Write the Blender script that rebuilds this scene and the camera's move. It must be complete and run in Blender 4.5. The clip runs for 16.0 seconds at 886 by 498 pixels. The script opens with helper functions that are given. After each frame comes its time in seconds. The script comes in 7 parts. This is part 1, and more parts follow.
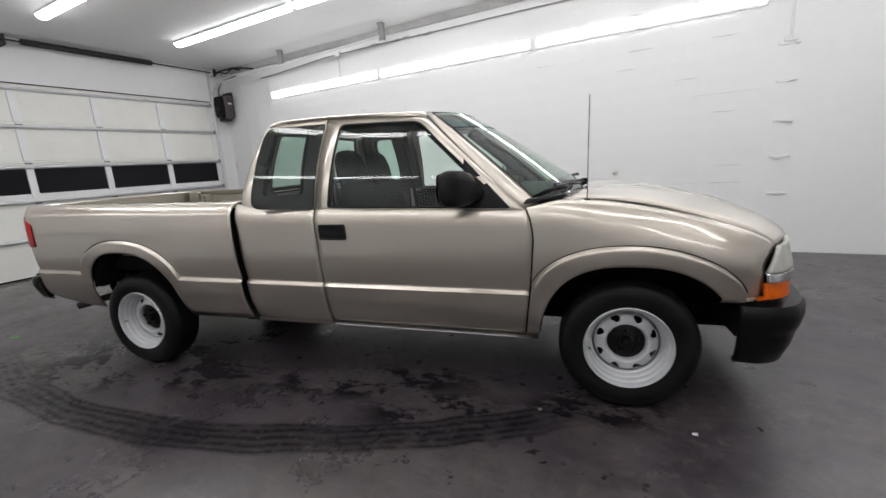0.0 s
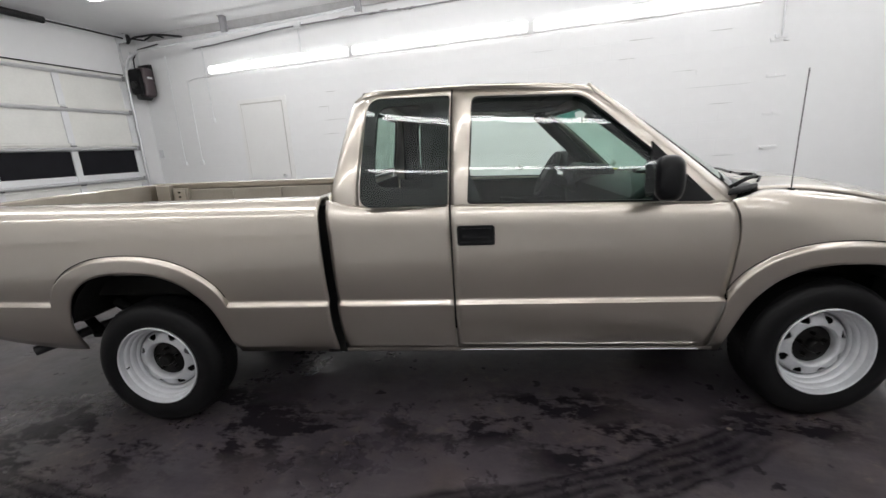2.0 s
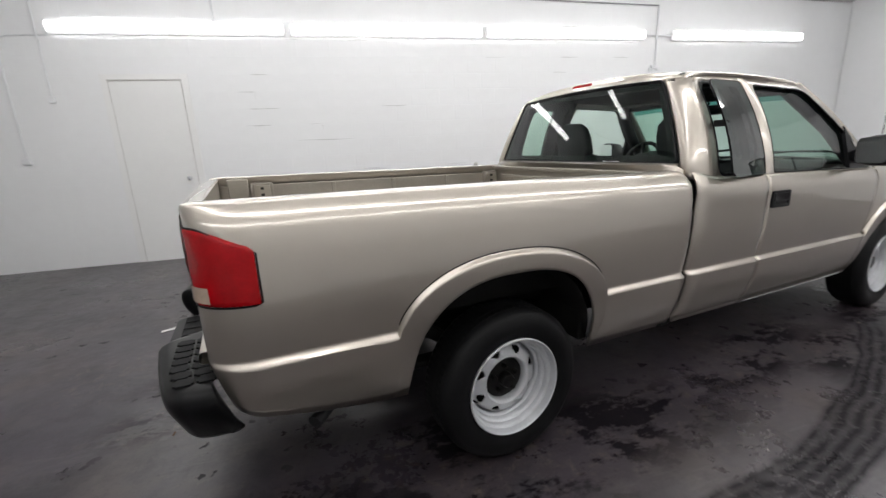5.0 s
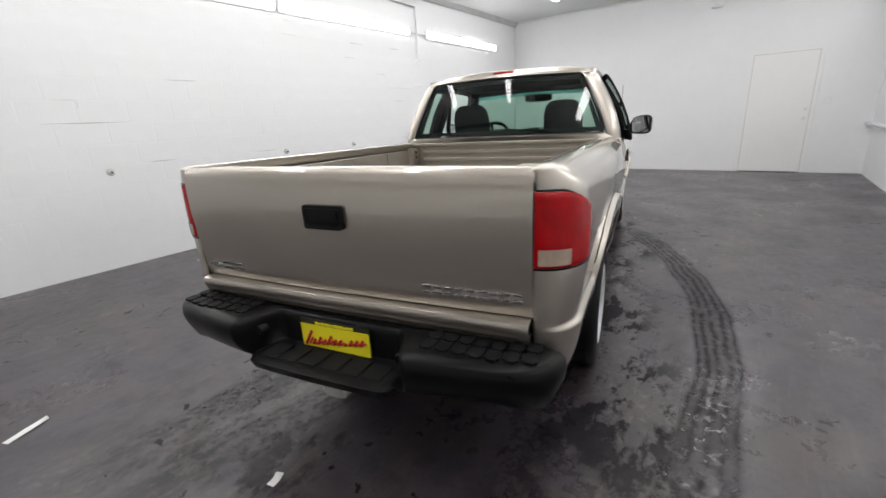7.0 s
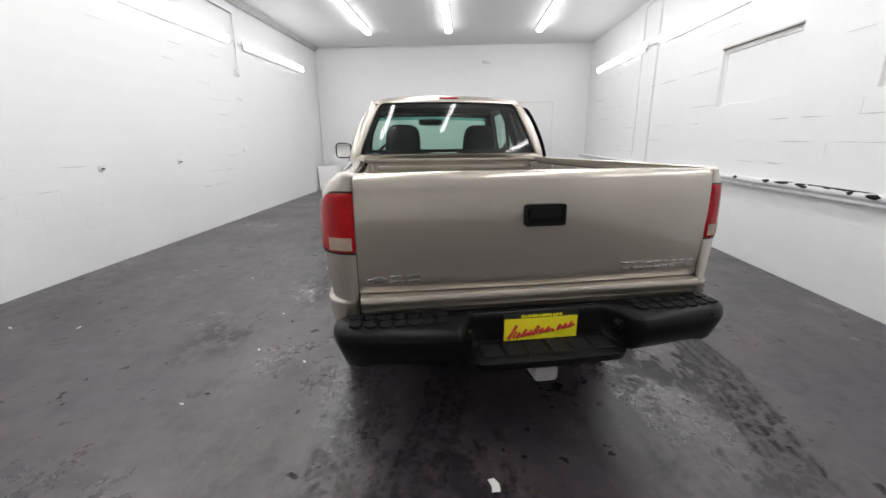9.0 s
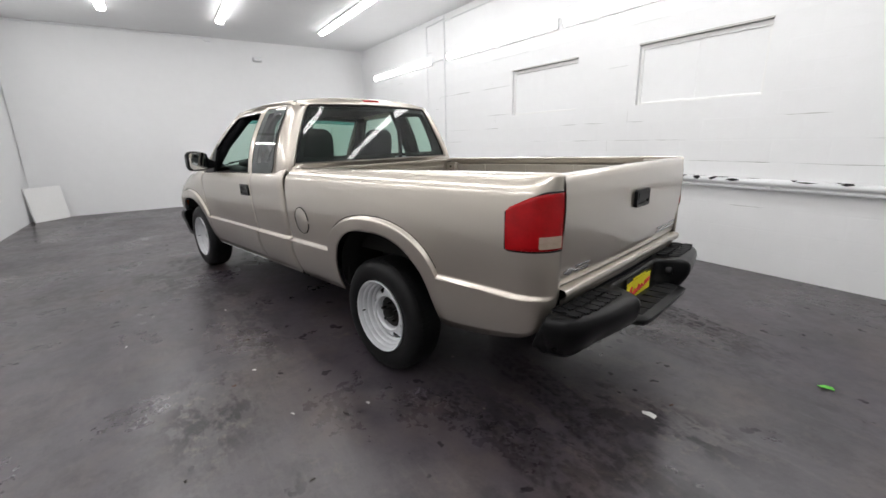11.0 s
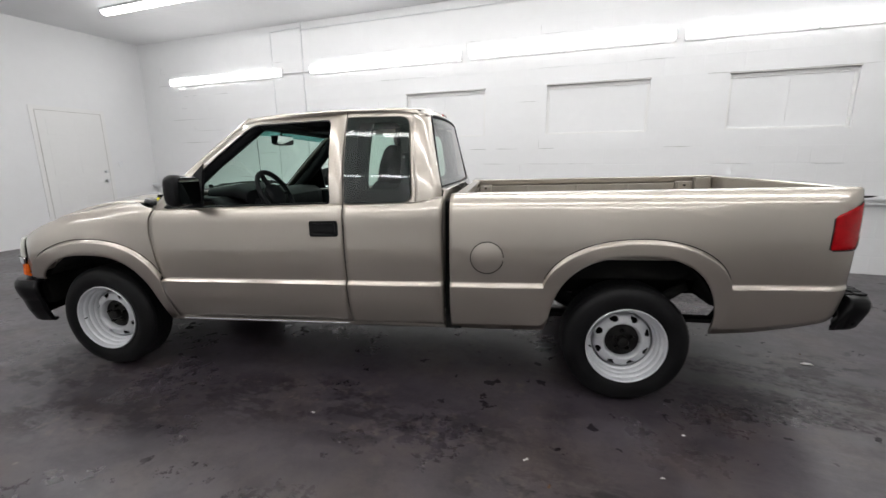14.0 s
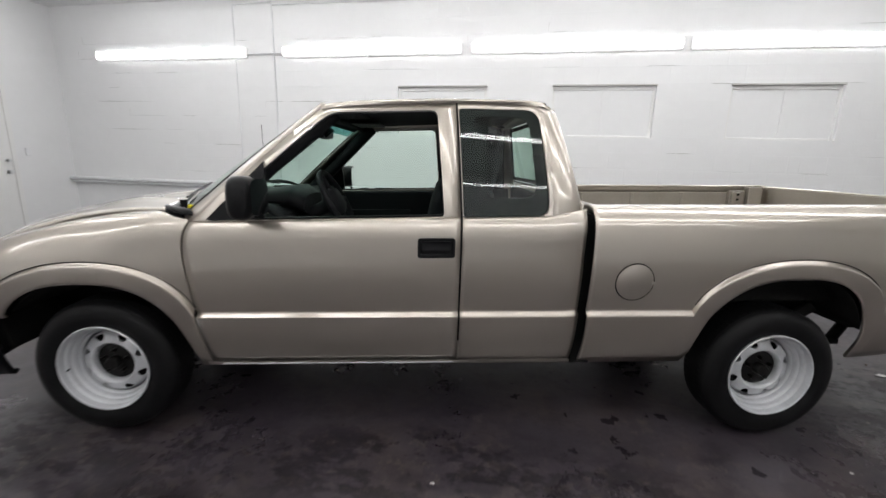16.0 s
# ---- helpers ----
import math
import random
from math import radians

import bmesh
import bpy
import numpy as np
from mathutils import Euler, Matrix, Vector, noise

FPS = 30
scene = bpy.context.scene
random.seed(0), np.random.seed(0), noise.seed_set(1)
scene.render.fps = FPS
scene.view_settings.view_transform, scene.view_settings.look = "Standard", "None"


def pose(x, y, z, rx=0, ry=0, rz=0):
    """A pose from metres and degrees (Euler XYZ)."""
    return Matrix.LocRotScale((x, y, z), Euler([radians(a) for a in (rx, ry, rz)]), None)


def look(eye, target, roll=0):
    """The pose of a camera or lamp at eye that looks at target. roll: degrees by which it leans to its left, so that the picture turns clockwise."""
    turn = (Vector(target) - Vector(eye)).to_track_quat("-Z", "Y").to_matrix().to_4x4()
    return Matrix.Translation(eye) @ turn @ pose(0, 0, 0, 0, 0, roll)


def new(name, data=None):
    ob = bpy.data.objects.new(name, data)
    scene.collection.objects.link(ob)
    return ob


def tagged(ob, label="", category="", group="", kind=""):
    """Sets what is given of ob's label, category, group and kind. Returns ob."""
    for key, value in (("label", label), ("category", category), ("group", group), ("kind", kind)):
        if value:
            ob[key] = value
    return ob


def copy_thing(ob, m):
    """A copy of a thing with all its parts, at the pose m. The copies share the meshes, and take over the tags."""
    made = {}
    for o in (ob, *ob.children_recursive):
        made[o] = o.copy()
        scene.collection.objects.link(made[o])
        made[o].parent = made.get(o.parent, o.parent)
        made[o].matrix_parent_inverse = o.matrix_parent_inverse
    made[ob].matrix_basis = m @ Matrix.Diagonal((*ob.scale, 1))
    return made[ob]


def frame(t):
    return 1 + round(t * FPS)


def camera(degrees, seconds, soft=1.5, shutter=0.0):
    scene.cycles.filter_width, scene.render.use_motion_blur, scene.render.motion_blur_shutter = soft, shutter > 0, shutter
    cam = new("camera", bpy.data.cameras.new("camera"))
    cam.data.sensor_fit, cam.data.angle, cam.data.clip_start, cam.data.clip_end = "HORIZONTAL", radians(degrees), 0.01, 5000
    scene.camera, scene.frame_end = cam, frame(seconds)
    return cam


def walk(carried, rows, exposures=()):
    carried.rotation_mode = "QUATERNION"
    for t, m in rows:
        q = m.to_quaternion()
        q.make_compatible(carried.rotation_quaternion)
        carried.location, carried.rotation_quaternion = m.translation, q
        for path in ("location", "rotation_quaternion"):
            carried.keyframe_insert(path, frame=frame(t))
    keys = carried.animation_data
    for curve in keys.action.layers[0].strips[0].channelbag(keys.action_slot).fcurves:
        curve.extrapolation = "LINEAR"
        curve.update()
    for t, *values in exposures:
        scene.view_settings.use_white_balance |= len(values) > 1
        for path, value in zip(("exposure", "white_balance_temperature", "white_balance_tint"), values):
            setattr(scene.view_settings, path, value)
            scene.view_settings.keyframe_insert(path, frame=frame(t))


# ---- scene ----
# seconds, eye, target, roll
PATH = [
    (0, (1.855, -2.530, 1.255), (0.904, -0.816, 0.856), -3.90),
    (0.5, (1.499, -2.602, 1.288), (0.716, -0.803, 0.901), -3.10),
    (1, (1.235, -2.602, 1.309), (0.627, -0.735, 0.933), -2.46),
    (1.5, (0.977, -2.521, 1.292), (0.293, -0.698, 0.838), -2.68),
    (2, (0.593, -2.544, 1.292), (0.033, -0.680, 0.828), -3.48),
    (2.5, (0.213, -2.551, 1.285), (-0.300, -0.666, 0.860), -3.33),
    (3, (-0.205, -2.535, 1.299), (-0.624, -0.633, 0.846), -1.93),
    (3.5, (-0.634, -2.602, 1.285), (-0.821, -0.667, 0.812), -2.95),
    (4, (-1.061, -2.610, 1.282), (-1.133, -0.661, 0.838), -2.34),
    (4.2, (-1.249, -2.575, 1.279), (-1.239, -0.625, 0.832), -2.69),
    (4.9, (-1.863, -2.523, 1.271), (-1.491, -0.615, 0.801), -2.68),
    (5.6, (-2.448, -2.372, 1.262), (-1.567, -0.660, 0.719), -3.03),
    (6.3, (-2.957, -2.070, 1.261), (-1.686, -0.642, 0.675), -3.20),
    (6.5, (-3.124, -1.995, 1.300), (-1.773, -0.644, 0.706), -3.45),
    (7, (-3.423, -1.685, 1.277), (-1.899, -0.532, 0.687), -3.17),
    (7.5, (-3.691, -1.382, 1.270), (-2.016, -0.418, 0.753), -1.97),
    (8, (-3.941, -1.064, 1.287), (-2.133, -0.399, 0.750), -1.14),
    (8.5, (-4.026, -0.658, 1.283), (-2.143, -0.250, 0.747), -1.27),
    (9, (-4.118, -0.255, 1.265), (-2.188, -0.145, 0.752), -0.29),
    (9.5, (-4.150, 0.175, 1.271), (-2.228, -0.015, 0.752), 0.30),
    (9.7, (-4.118, 0.361, 1.269), (-2.210, 0.021, 0.777), -0.57),
    (10.4, (-3.996, 0.932, 1.274), (-2.211, 0.176, 0.778), -0.80),
    (11.1, (-3.668, 1.422, 1.280), (-2.075, 0.324, 0.773), -1.29),
    (11.8, (-3.224, 1.834, 1.287), (-1.827, 0.485, 0.808), -1.96),
    (12, (-3.112, 1.969, 1.304), (-1.774, 0.559, 0.833), -2.65),
    (12.5, (-2.757, 2.216, 1.298), (-1.556, 0.673, 0.879), -2.81),
    (13, (-2.367, 2.423, 1.314), (-1.242, 0.819, 0.911), -1.63),
    (13.5, (-1.967, 2.635, 1.320), (-1.055, 0.903, 0.904), -1.17),
    (14, (-1.518, 2.723, 1.290), (-0.832, 0.891, 0.871), -0.41),
    (14.5, (-1.174, 2.832, 1.287), (-0.594, 0.963, 0.878), -0.46),
    (15, (-0.820, 2.976, 1.314), (-0.435, 1.064, 0.871), 0.95),
    (15.5, (-0.602, 2.930, 1.313), (-0.145, 1.037, 0.859), -0.46),
    (16, (-0.472, 2.568, 1.305), (-0.121, 0.646, 0.879), 1.40),
]
cam = camera(93.22, 16.0, shutter=0.3)
EXPOSURE = [(0.0, 0.02), (1.0, 0.06), (1.5, 0.04), (2.0, 0.13), (3.0, 0.16), (4.2, 0.16), (6.3, 0.13), (6.8, 0.24), (7.5, 0.33), (9.0, 0.35), (12.5, 0.28), (14.5, 0.13), (16.0, 0.09)]
walk(cam, [(t, look(e, g, r)) for t, e, g, r in PATH], EXPOSURE)

# ---- world ----
world = bpy.data.worlds.new("world")
scene.world = world
world.use_nodes = True
world.node_tree.nodes["Background"].inputs[0].default_value = (0.01, 0.011, 0.014, 1)
world.node_tree.nodes["Background"].inputs[1].default_value = 0.3
LAMP, WALL_LAMP, WALL_TUBE = 13.6, 0.75, 12.8      # brightness of the ceiling diffusers, the wall diffusers and the tubes behind them

# room: x along the length (garage door at the low end), y across
XW, XE, YS, YN, ZC = -6.40, 6.73, -3.163, 3.447, 3.39


# ---- materials ----
def material(name, colour, rough=0.5, metal=0.0, var=0.12, scale=6.0, fine=60.0, bump=0.0, coat=0.0, rvar=0.1, spec=0.5):
    """A painted, cast or woven surface: colour varied at two scales, roughness varied, fine relief."""
    m = bpy.data.materials.new(name)
    m.use_nodes = True
    nt = m.node_tree
    b = nt.nodes["Principled BSDF"]
    co = nt.nodes.new("ShaderNodeTexCoord")
    n1 = nt.nodes.new("ShaderNodeTexNoise")
    n2 = nt.nodes.new("ShaderNodeTexNoise")
    n1.inputs["Scale"].default_value, n2.inputs["Scale"].default_value = scale, fine
    n1.inputs["Detail"].default_value = 4
    nt.links.new(co.outputs["Object"], n1.inputs["Vector"])
    nt.links.new(co.outputs["Object"], n2.inputs["Vector"])
    add = nt.nodes.new("ShaderNodeMath")
    add.operation = "MULTIPLY_ADD"
    add.inputs[1].default_value = 0.5
    nt.links.new(n2.outputs["Fac"], add.inputs[0])
    nt.links.new(n1.outputs["Fac"], add.inputs[2])
    mix = nt.nodes.new("ShaderNodeMix")
    mix.data_type = "RGBA"
    ramp = nt.nodes.new("ShaderNodeMapRange")
    ramp.inputs[1].default_value, ramp.inputs[2].default_value = 0.45, 1.05
    nt.links.new(add.outputs[0], ramp.inputs[0])
    nt.links.new(ramp.outputs[0], mix.inputs[0])
    mix.inputs[6].default_value = (*[c * (1 - var) for c in colour], 1)
    mix.inputs[7].default_value = (*[min(1, c * (1 + var)) for c in colour], 1)
    nt.links.new(mix.outputs[2], b.inputs["Base Color"])
    rr = nt.nodes.new("ShaderNodeMapRange")
    rr.inputs[3].default_value, rr.inputs[4].default_value = max(0.02, rough - rvar), min(1, rough + rvar)
    nt.links.new(n1.outputs["Fac"], rr.inputs[0])
    nt.links.new(rr.outputs[0], b.inputs["Roughness"])
    b.inputs["Metallic"].default_value = metal
    b.inputs["Specular IOR Level"].default_value = spec
    b.inputs["Coat Weight"].default_value = coat
    b.inputs["Coat Roughness"].default_value = 0.015
    b.inputs["Coat IOR"].default_value = 1.8
    if bump:
        bp = nt.nodes.new("ShaderNodeBump")
        bp.inputs["Strength"].default_value = bump
        bp.inputs["Distance"].default_value = 0.004
        nt.links.new(add.outputs[0], bp.inputs["Height"])
        nt.links.new(bp.outputs[0], b.inputs["Normal"])
    return m


def glowing(name, colour, strength):
    m = bpy.data.materials.new(name)
    m.use_nodes = True
    nt = m.node_tree
    b = nt.nodes["Principled BSDF"]
    b.inputs["Base Color"].default_value = (0.85, 0.85, 0.85, 1)
    b.inputs["Emission Color"].default_value = (*colour, 1)
    b.inputs["Emission Strength"].default_value = strength
    return m


def glass(name, tint, rough=0.0):
    """A thin pane: tinted see-through, with the gloss of its surface."""
    m = bpy.data.materials.new(name)
    m.use_nodes = True
    nt = m.node_tree
    nt.nodes.remove(nt.nodes["Principled BSDF"])
    out = nt.nodes["Material Output"]
    lw = nt.nodes.new("ShaderNodeLayerWeight")
    lw.inputs["Blend"].default_value = 0.5
    pw = nt.nodes.new("ShaderNodeMath")
    pw.operation = "POWER"
    pw.inputs[1].default_value = 4.0
    nt.links.new(lw.outputs["Facing"], pw.inputs[0])
    fr = nt.nodes.new("ShaderNodeMath")
    fr.operation = "MULTIPLY_ADD"
    fr.inputs[1].default_value, fr.inputs[2].default_value = 0.85, 0.046
    nt.links.new(pw.outputs[0], fr.inputs[0])
    tr = nt.nodes.new("ShaderNodeBsdfTransparent")
    tr.inputs[0].default_value = (*tint, 1)
    gl = nt.nodes.new("ShaderNodeBsdfGlossy")
    gl.inputs["Roughness"].default_value = rough
    gl.inputs[0].default_value = (1, 1, 1, 1)
    mx = nt.nodes.new("ShaderNodeMixShader")
    nt.links.new(fr.outputs[0], mx.inputs[0])
    nt.links.new(tr.outputs[0], mx.inputs[1])
    nt.links.new(gl.outputs[0], mx.inputs[2])
    nt.links.new(mx.outputs[0], out.inputs["Surface"])
    return m


def lens_plastic(name, colour, ribs=0.05):
    """Moulded lamp plastic: cells behind a glossy skin."""
    m = material(name, colour, 0.16, 0.0, var=0.22, scale=16, fine=90, coat=0.0, rvar=0.04, spec=0.22)
    nt = m.node_tree
    co = nt.nodes.new("ShaderNodeTexCoord")
    wv = nt.nodes.new("ShaderNodeTexWave")
    wv.inputs["Scale"].default_value = 40
    nt.links.new(co.outputs["Object"], wv.inputs["Vector"])
    bp = nt.nodes.new("ShaderNodeBump")
    bp.inputs["Strength"].default_value, bp.inputs["Distance"].default_value = ribs, 0.002
    nt.links.new(wv.outputs["Fac"], bp.inputs["Height"])
    nt.links.new(bp.outputs[0], nt.nodes["Principled BSDF"].inputs["Normal"])
    return m


def wall_paint(name, colour):
    """Thick white paint over concrete blocks: roller grain, runs, faint grey scuffs."""
    m = material(name, colour, rough=0.55, var=0.025, scale=0.8, fine=9.0, rvar=0.12)
    nt = m.node_tree
    b = nt.nodes["Principled BSDF"]
    co = nt.nodes.new("ShaderNodeTexCoord")
    n = nt.nodes.new("ShaderNodeTexNoise")
    n.inputs["Scale"].default_value = 45
    n.inputs["Detail"].default_value = 6
    nt.links.new(co.outputs["Object"], n.inputs["Vector"])
    n3 = nt.nodes.new("ShaderNodeTexNoise")
    n3.inputs["Scale"].default_value = 3.0
    nt.links.new(co.outputs["Object"], n3.inputs["Vector"])
    a = nt.nodes.new("ShaderNodeMath")
    nt.links.new(n.outputs["Fac"], a.inputs[0])
    nt.links.new(n3.outputs["Fac"], a.inputs[1])
    bp = nt.nodes.new("ShaderNodeBump")
    bp.inputs["Strength"].default_value = 0.16
    bp.inputs["Distance"].default_value = 0.006
    nt.links.new(a.outputs[0], bp.inputs["Height"])
    nt.links.new(bp.outputs[0], b.inputs["Normal"])
    return m


def floor_paint():
    """Dark sealed concrete: brown and purple-grey patches, damp tyre arcs, dried mud, rust-brown scuffs and pale specks."""
    m = bpy.data.materials.new("dark_concrete")
    m.use_nodes = True
    nt = m.node_tree
    b = nt.nodes["Principled BSDF"]
    L = nt.links.new
    co = nt.nodes.new("ShaderNodeTexCoord")

    def noise_tex(scale, detail=5, rough=0.55, dist=0.0, vec=None):
        n = nt.nodes.new("ShaderNodeTexNoise")
        n.inputs["Scale"].default_value, n.inputs["Detail"].default_value = scale, detail
        n.inputs["Roughness"].default_value, n.inputs["Distortion"].default_value = rough, dist
        L(co.outputs["Object"] if vec is None else vec, n.inputs["Vector"])
        return n.outputs["Fac"]

    def rng(x, a, bb, c=0.0, d=1.0):
        r = nt.nodes.new("ShaderNodeMapRange")
        r.inputs[1].default_value, r.inputs[2].default_value, r.inputs[3].default_value, r.inputs[4].default_value = a, bb, c, d
        L(x, r.inputs[0])
        return r.outputs[0]

    def op(kind, x, y=None, z=None):
        n = nt.nodes.new("ShaderNodeMath")
        n.operation = kind
        for i, v in enumerate((x, y, z)):
            if v is None:
                continue
            if isinstance(v, (int, float)):
                n.inputs[i].default_value = v
            else:
                L(v, n.inputs[i])
        return n.outputs[0]

    def mixc(f, a, bb):
        n = nt.nodes.new("ShaderNodeMix")
        n.data_type = "RGBA"
        L(f, n.inputs[0])
        for i, v in ((6, a), (7, bb)):
            if isinstance(v, tuple):
                n.inputs[i].default_value = (*v, 1)
            else:
                L(v, n.inputs[i])
        return n.outputs[2]

    sep = nt.nodes.new("ShaderNodeSeparateXYZ")
    L(co.outputs["Object"], sep.inputs[0])
    X, Y = sep.outputs[0], sep.outputs[1]
    lay = nt.nodes.new("ShaderNodeMapping")
    lay.inputs["Rotation"].default_value = (0, 0, radians(-12))
    lay.inputs["Scale"].default_value = (0.62, 1.0, 1.0)
    L(co.outputs["Object"], lay.inputs["Vector"])
    wob = op("MULTIPLY_ADD", noise_tex(1.7, 3), 0.22, -0.11)

    def arc(cx, cy, r, half, soft=0.03, blocks=0.0):
        dx, dy = op("SUBTRACT", X, cx), op("SUBTRACT", Y, cy)
        d = op("SQRT", op("ADD", op("MULTIPLY", dx, dx), op("MULTIPLY", dy, dy)))
        off = op("ABSOLUTE", op("ADD", op("SUBTRACT", d, r), op("MULTIPLY", wob, 0.55)))
        rib = op("MULTIPLY_ADD", op("COSINE", op("MULTIPLY", off, 2 * math.pi / 0.050)), 0.15, 0.85)
        if blocks:
            wave = op("SINE", op("MULTIPLY", op("MULTIPLY_ADD", off, 1.1, X), 2 * math.pi / 0.060))
            rib = op("MULTIPLY", rib, rng(op("ADD", wave, op("MULTIPLY", wob, 4.0)), -0.35, 0.25, 1.0 - blocks, 1.0))
        return op("MULTIPLY", rng(off, half, half + soft, 1.0, 0.0), rib)

    def blob(cx, cy, rx, ry, ang=0.0):
        c, s = math.cos(ang), math.sin(ang)
        dx, dy = op("SUBTRACT", X, cx), op("SUBTRACT", Y, cy)
        u = op("DIVIDE", op("ADD", op("MULTIPLY", dx, c), op("MULTIPLY", dy, s)), rx)
        v = op("DIVIDE", op("SUBTRACT", op("MULTIPLY", dy, c), op("MULTIPLY", dx, s)), ry)
        d = op("ADD", op("SQRT", op("ADD", op("MULTIPLY", u, u), op("MULTIPLY", v, v))), op("MULTIPLY", wob, 2.0))
        return rng(d, 0.55, 1.05, 1.0, 0.0)

    base = mixc(rng(noise_tex(0.45, 5, 0.6), 0.35, 0.65), FLOOR_A, FLOOR_B)
    base = mixc(op("MULTIPLY", rng(noise_tex(1.6, 8, 0.66), 0.48, 0.68), 0.7), base, FLOOR_BROWN)
    smear = noise_tex(2.3, 9, 0.68, 0.5, lay.outputs[0])
    base = mixc(op("MULTIPLY", rng(smear, 0.50, 0.62), 0.55), base, FLOOR_DARK)
    base = mixc(op("MULTIPLY", rng(smear, 0.46, 0.36), 0.45), base, FLOOR_PALE)
    grime = rng(noise_tex(6.0, 10, 0.70), 0.47, 0.66)
    base = mixc(op("MULTIPLY", grime, 0.70), base, FLOOR_DARK)
    # scuffs dragged across the floor in two directions
    for ang, sc in ((0.35, 26.0), (-0.9, 34.0)):
        mp = nt.nodes.new("ShaderNodeMapping")
        mp.inputs["Rotation"].default_value = (0, 0, ang)
        mp.inputs["Scale"].default_value = (0.10, 1.0, 1.0)
        L(co.outputs["Object"], mp.inputs["Vector"])
        n = nt.nodes.new("ShaderNodeTexNoise")
        n.inputs["Scale"].default_value, n.inputs["Detail"].default_value, n.inputs["Roughness"].default_value = sc, 4, 0.6
        L(mp.outputs[0], n.inputs["Vector"])
        where = rng(noise_tex(1.1 + ang, 4, 0.6), 0.50, 0.62)
        base = mixc(op("MULTIPLY", op("MULTIPLY", rng(n.outputs["Fac"], 0.56, 0.68), where), 0.35), base, (0.11, 0.10, 0.105))
    scr = noise_tex(13, 9, 0.72)
    base = mixc(op("MULTIPLY", rng(scr, 0.53, 0.66), 0.45), base, (0.100, 0.082, 0.078))
    fleck = noise_tex(38, 6, 0.7)
    base = mixc(op("MULTIPLY", rng(fleck, 0.54, 0.70), 0.40), base, (0.010, 0.009, 0.011))
    # damp tyre tracks, ribbed along their run
    broken = rng(noise_tex(5.5, 6, 0.62), 0.30, 0.46)
    wet = op("MULTIPLY", arc(*ARC_A, 0.095), op("MULTIPLY", rng(X, 1.25, 1.7, 1.0, 0.0), rng(X, -3.2, -2.5, 0.0, 1.0)))
    for n, c in enumerate(ARC_B):
        wet = op("MAXIMUM", wet, op("MULTIPLY", op("MULTIPLY", arc(*c, 0.10, 0.05, 0.20), 0.9 if n < 2 else 0.4), op("MULTIPLY", rng(X, -2.2, -1.7, 0.9, 0.0), rng(X, -3.5, -2.8, 0.0, 1.0))))
    wet = op("MULTIPLY", wet, op("MULTIPLY_ADD", op("MULTIPLY", broken, rng(noise_tex(21, 5, 0.7), 0.30, 0.48)), 0.50, 0.50))
    wet = op("MULTIPLY", wet, op("MAXIMUM", rng(X, -2.3, -1.7, 0.0, 1.0), rng(noise_tex(15, 4, 0.6), 0.43, 0.53, 0.30, 1.0)))
    patches = None
    for p in PUDDLES:
        q = blob(*p)
        patches = q if patches is None else op("MAXIMUM", patches, q)
    clump = op("MULTIPLY_ADD", noise_tex(3.6, 5, 0.6, 0.0, lay.outputs[0]), 1.0, op("MULTIPLY", noise_tex(17.0, 5, 0.66, 0.25, lay.outputs[0]), 0.6))
    mott = rng(clump, 0.775, 0.86)
    wet = op("MAXIMUM", wet, op("MULTIPLY", op("MULTIPLY", op("MULTIPLY", patches, mott), rng(Y, 0.5, 0.9, 1.0, 0.55)), rng(X, -2.3, -1.7, 0.62, 1.0)))
    drops = op("MULTIPLY", rng(noise_tex(8.5, 3, 0.55), 0.64, 0.67), rng(noise_tex(0.9, 2), 0.48, 0.58))
    wet = op("MAXIMUM", wet, op("MULTIPLY", drops, 0.9))
    base = mixc(op("MULTIPLY", wet, 0.90), base, (0.008, 0.007, 0.009))
    # dried mud beside the damp patches
    mud = op("MULTIPLY", op("MAXIMUM", patches, rng(noise_tex(0.7, 3), 0.58, 0.66)), rng(noise_tex(15, 8, 0.7, 0.3), 0.53, 0.67))
    base = mixc(op("MULTIPLY", op("MULTIPLY", mud, op("SUBTRACT", 1.0, wet)), 0.75), base, (0.125, 0.100, 0.082))
    # pale specks
    vor = nt.nodes.new("ShaderNodeTexVoronoi")
    vor.inputs["Scale"].default_value = 3.3
    L(co.outputs["Object"], vor.inputs["Vector"])
    speck = op("MULTIPLY", rng(vor.outputs["Distance"], 0.018, 0.05, 1.0, 0.0), rng(noise_tex(2.0, 2), 0.55, 0.6))
    base = mixc(speck, base, (0.42, 0.36, 0.3))
    L(base, b.inputs["Base Color"])
    rough = op("MULTIPLY_ADD", rng(noise_tex(1.3, 5), 0.3, 0.7), 0.18, 0.215)
    # thin film of water left in the tracks
    film = None
    for p in POOLS:
        q = blob(*p)
        film = q if film is None else op("MAXIMUM", film, q)
    film = op("MULTIPLY", film, rng(noise_tex(19, 5, 0.65), 0.46, 0.66))
    rough = op("ADD", rough, op("MULTIPLY", rng(scr, 0.45, 0.7), 0.12))
    L(op("MULTIPLY", rough, op("MULTIPLY_ADD", film, -0.40, 1.0)), b.inputs["Roughness"])
    dull = op("MULTIPLY_ADD", wet, -0.72, op("MULTIPLY_ADD", grime, -0.08, 0.80))
    L(op("MAXIMUM", op("MAXIMUM", dull, 0.08), op("MULTIPLY", film, 0.45)), b.inputs["Specular IOR Level"])
    bp = nt.nodes.new("ShaderNodeBump")
    bp.inputs["Strength"].default_value = 0.18
    bp.inputs["Distance"].default_value = 0.004
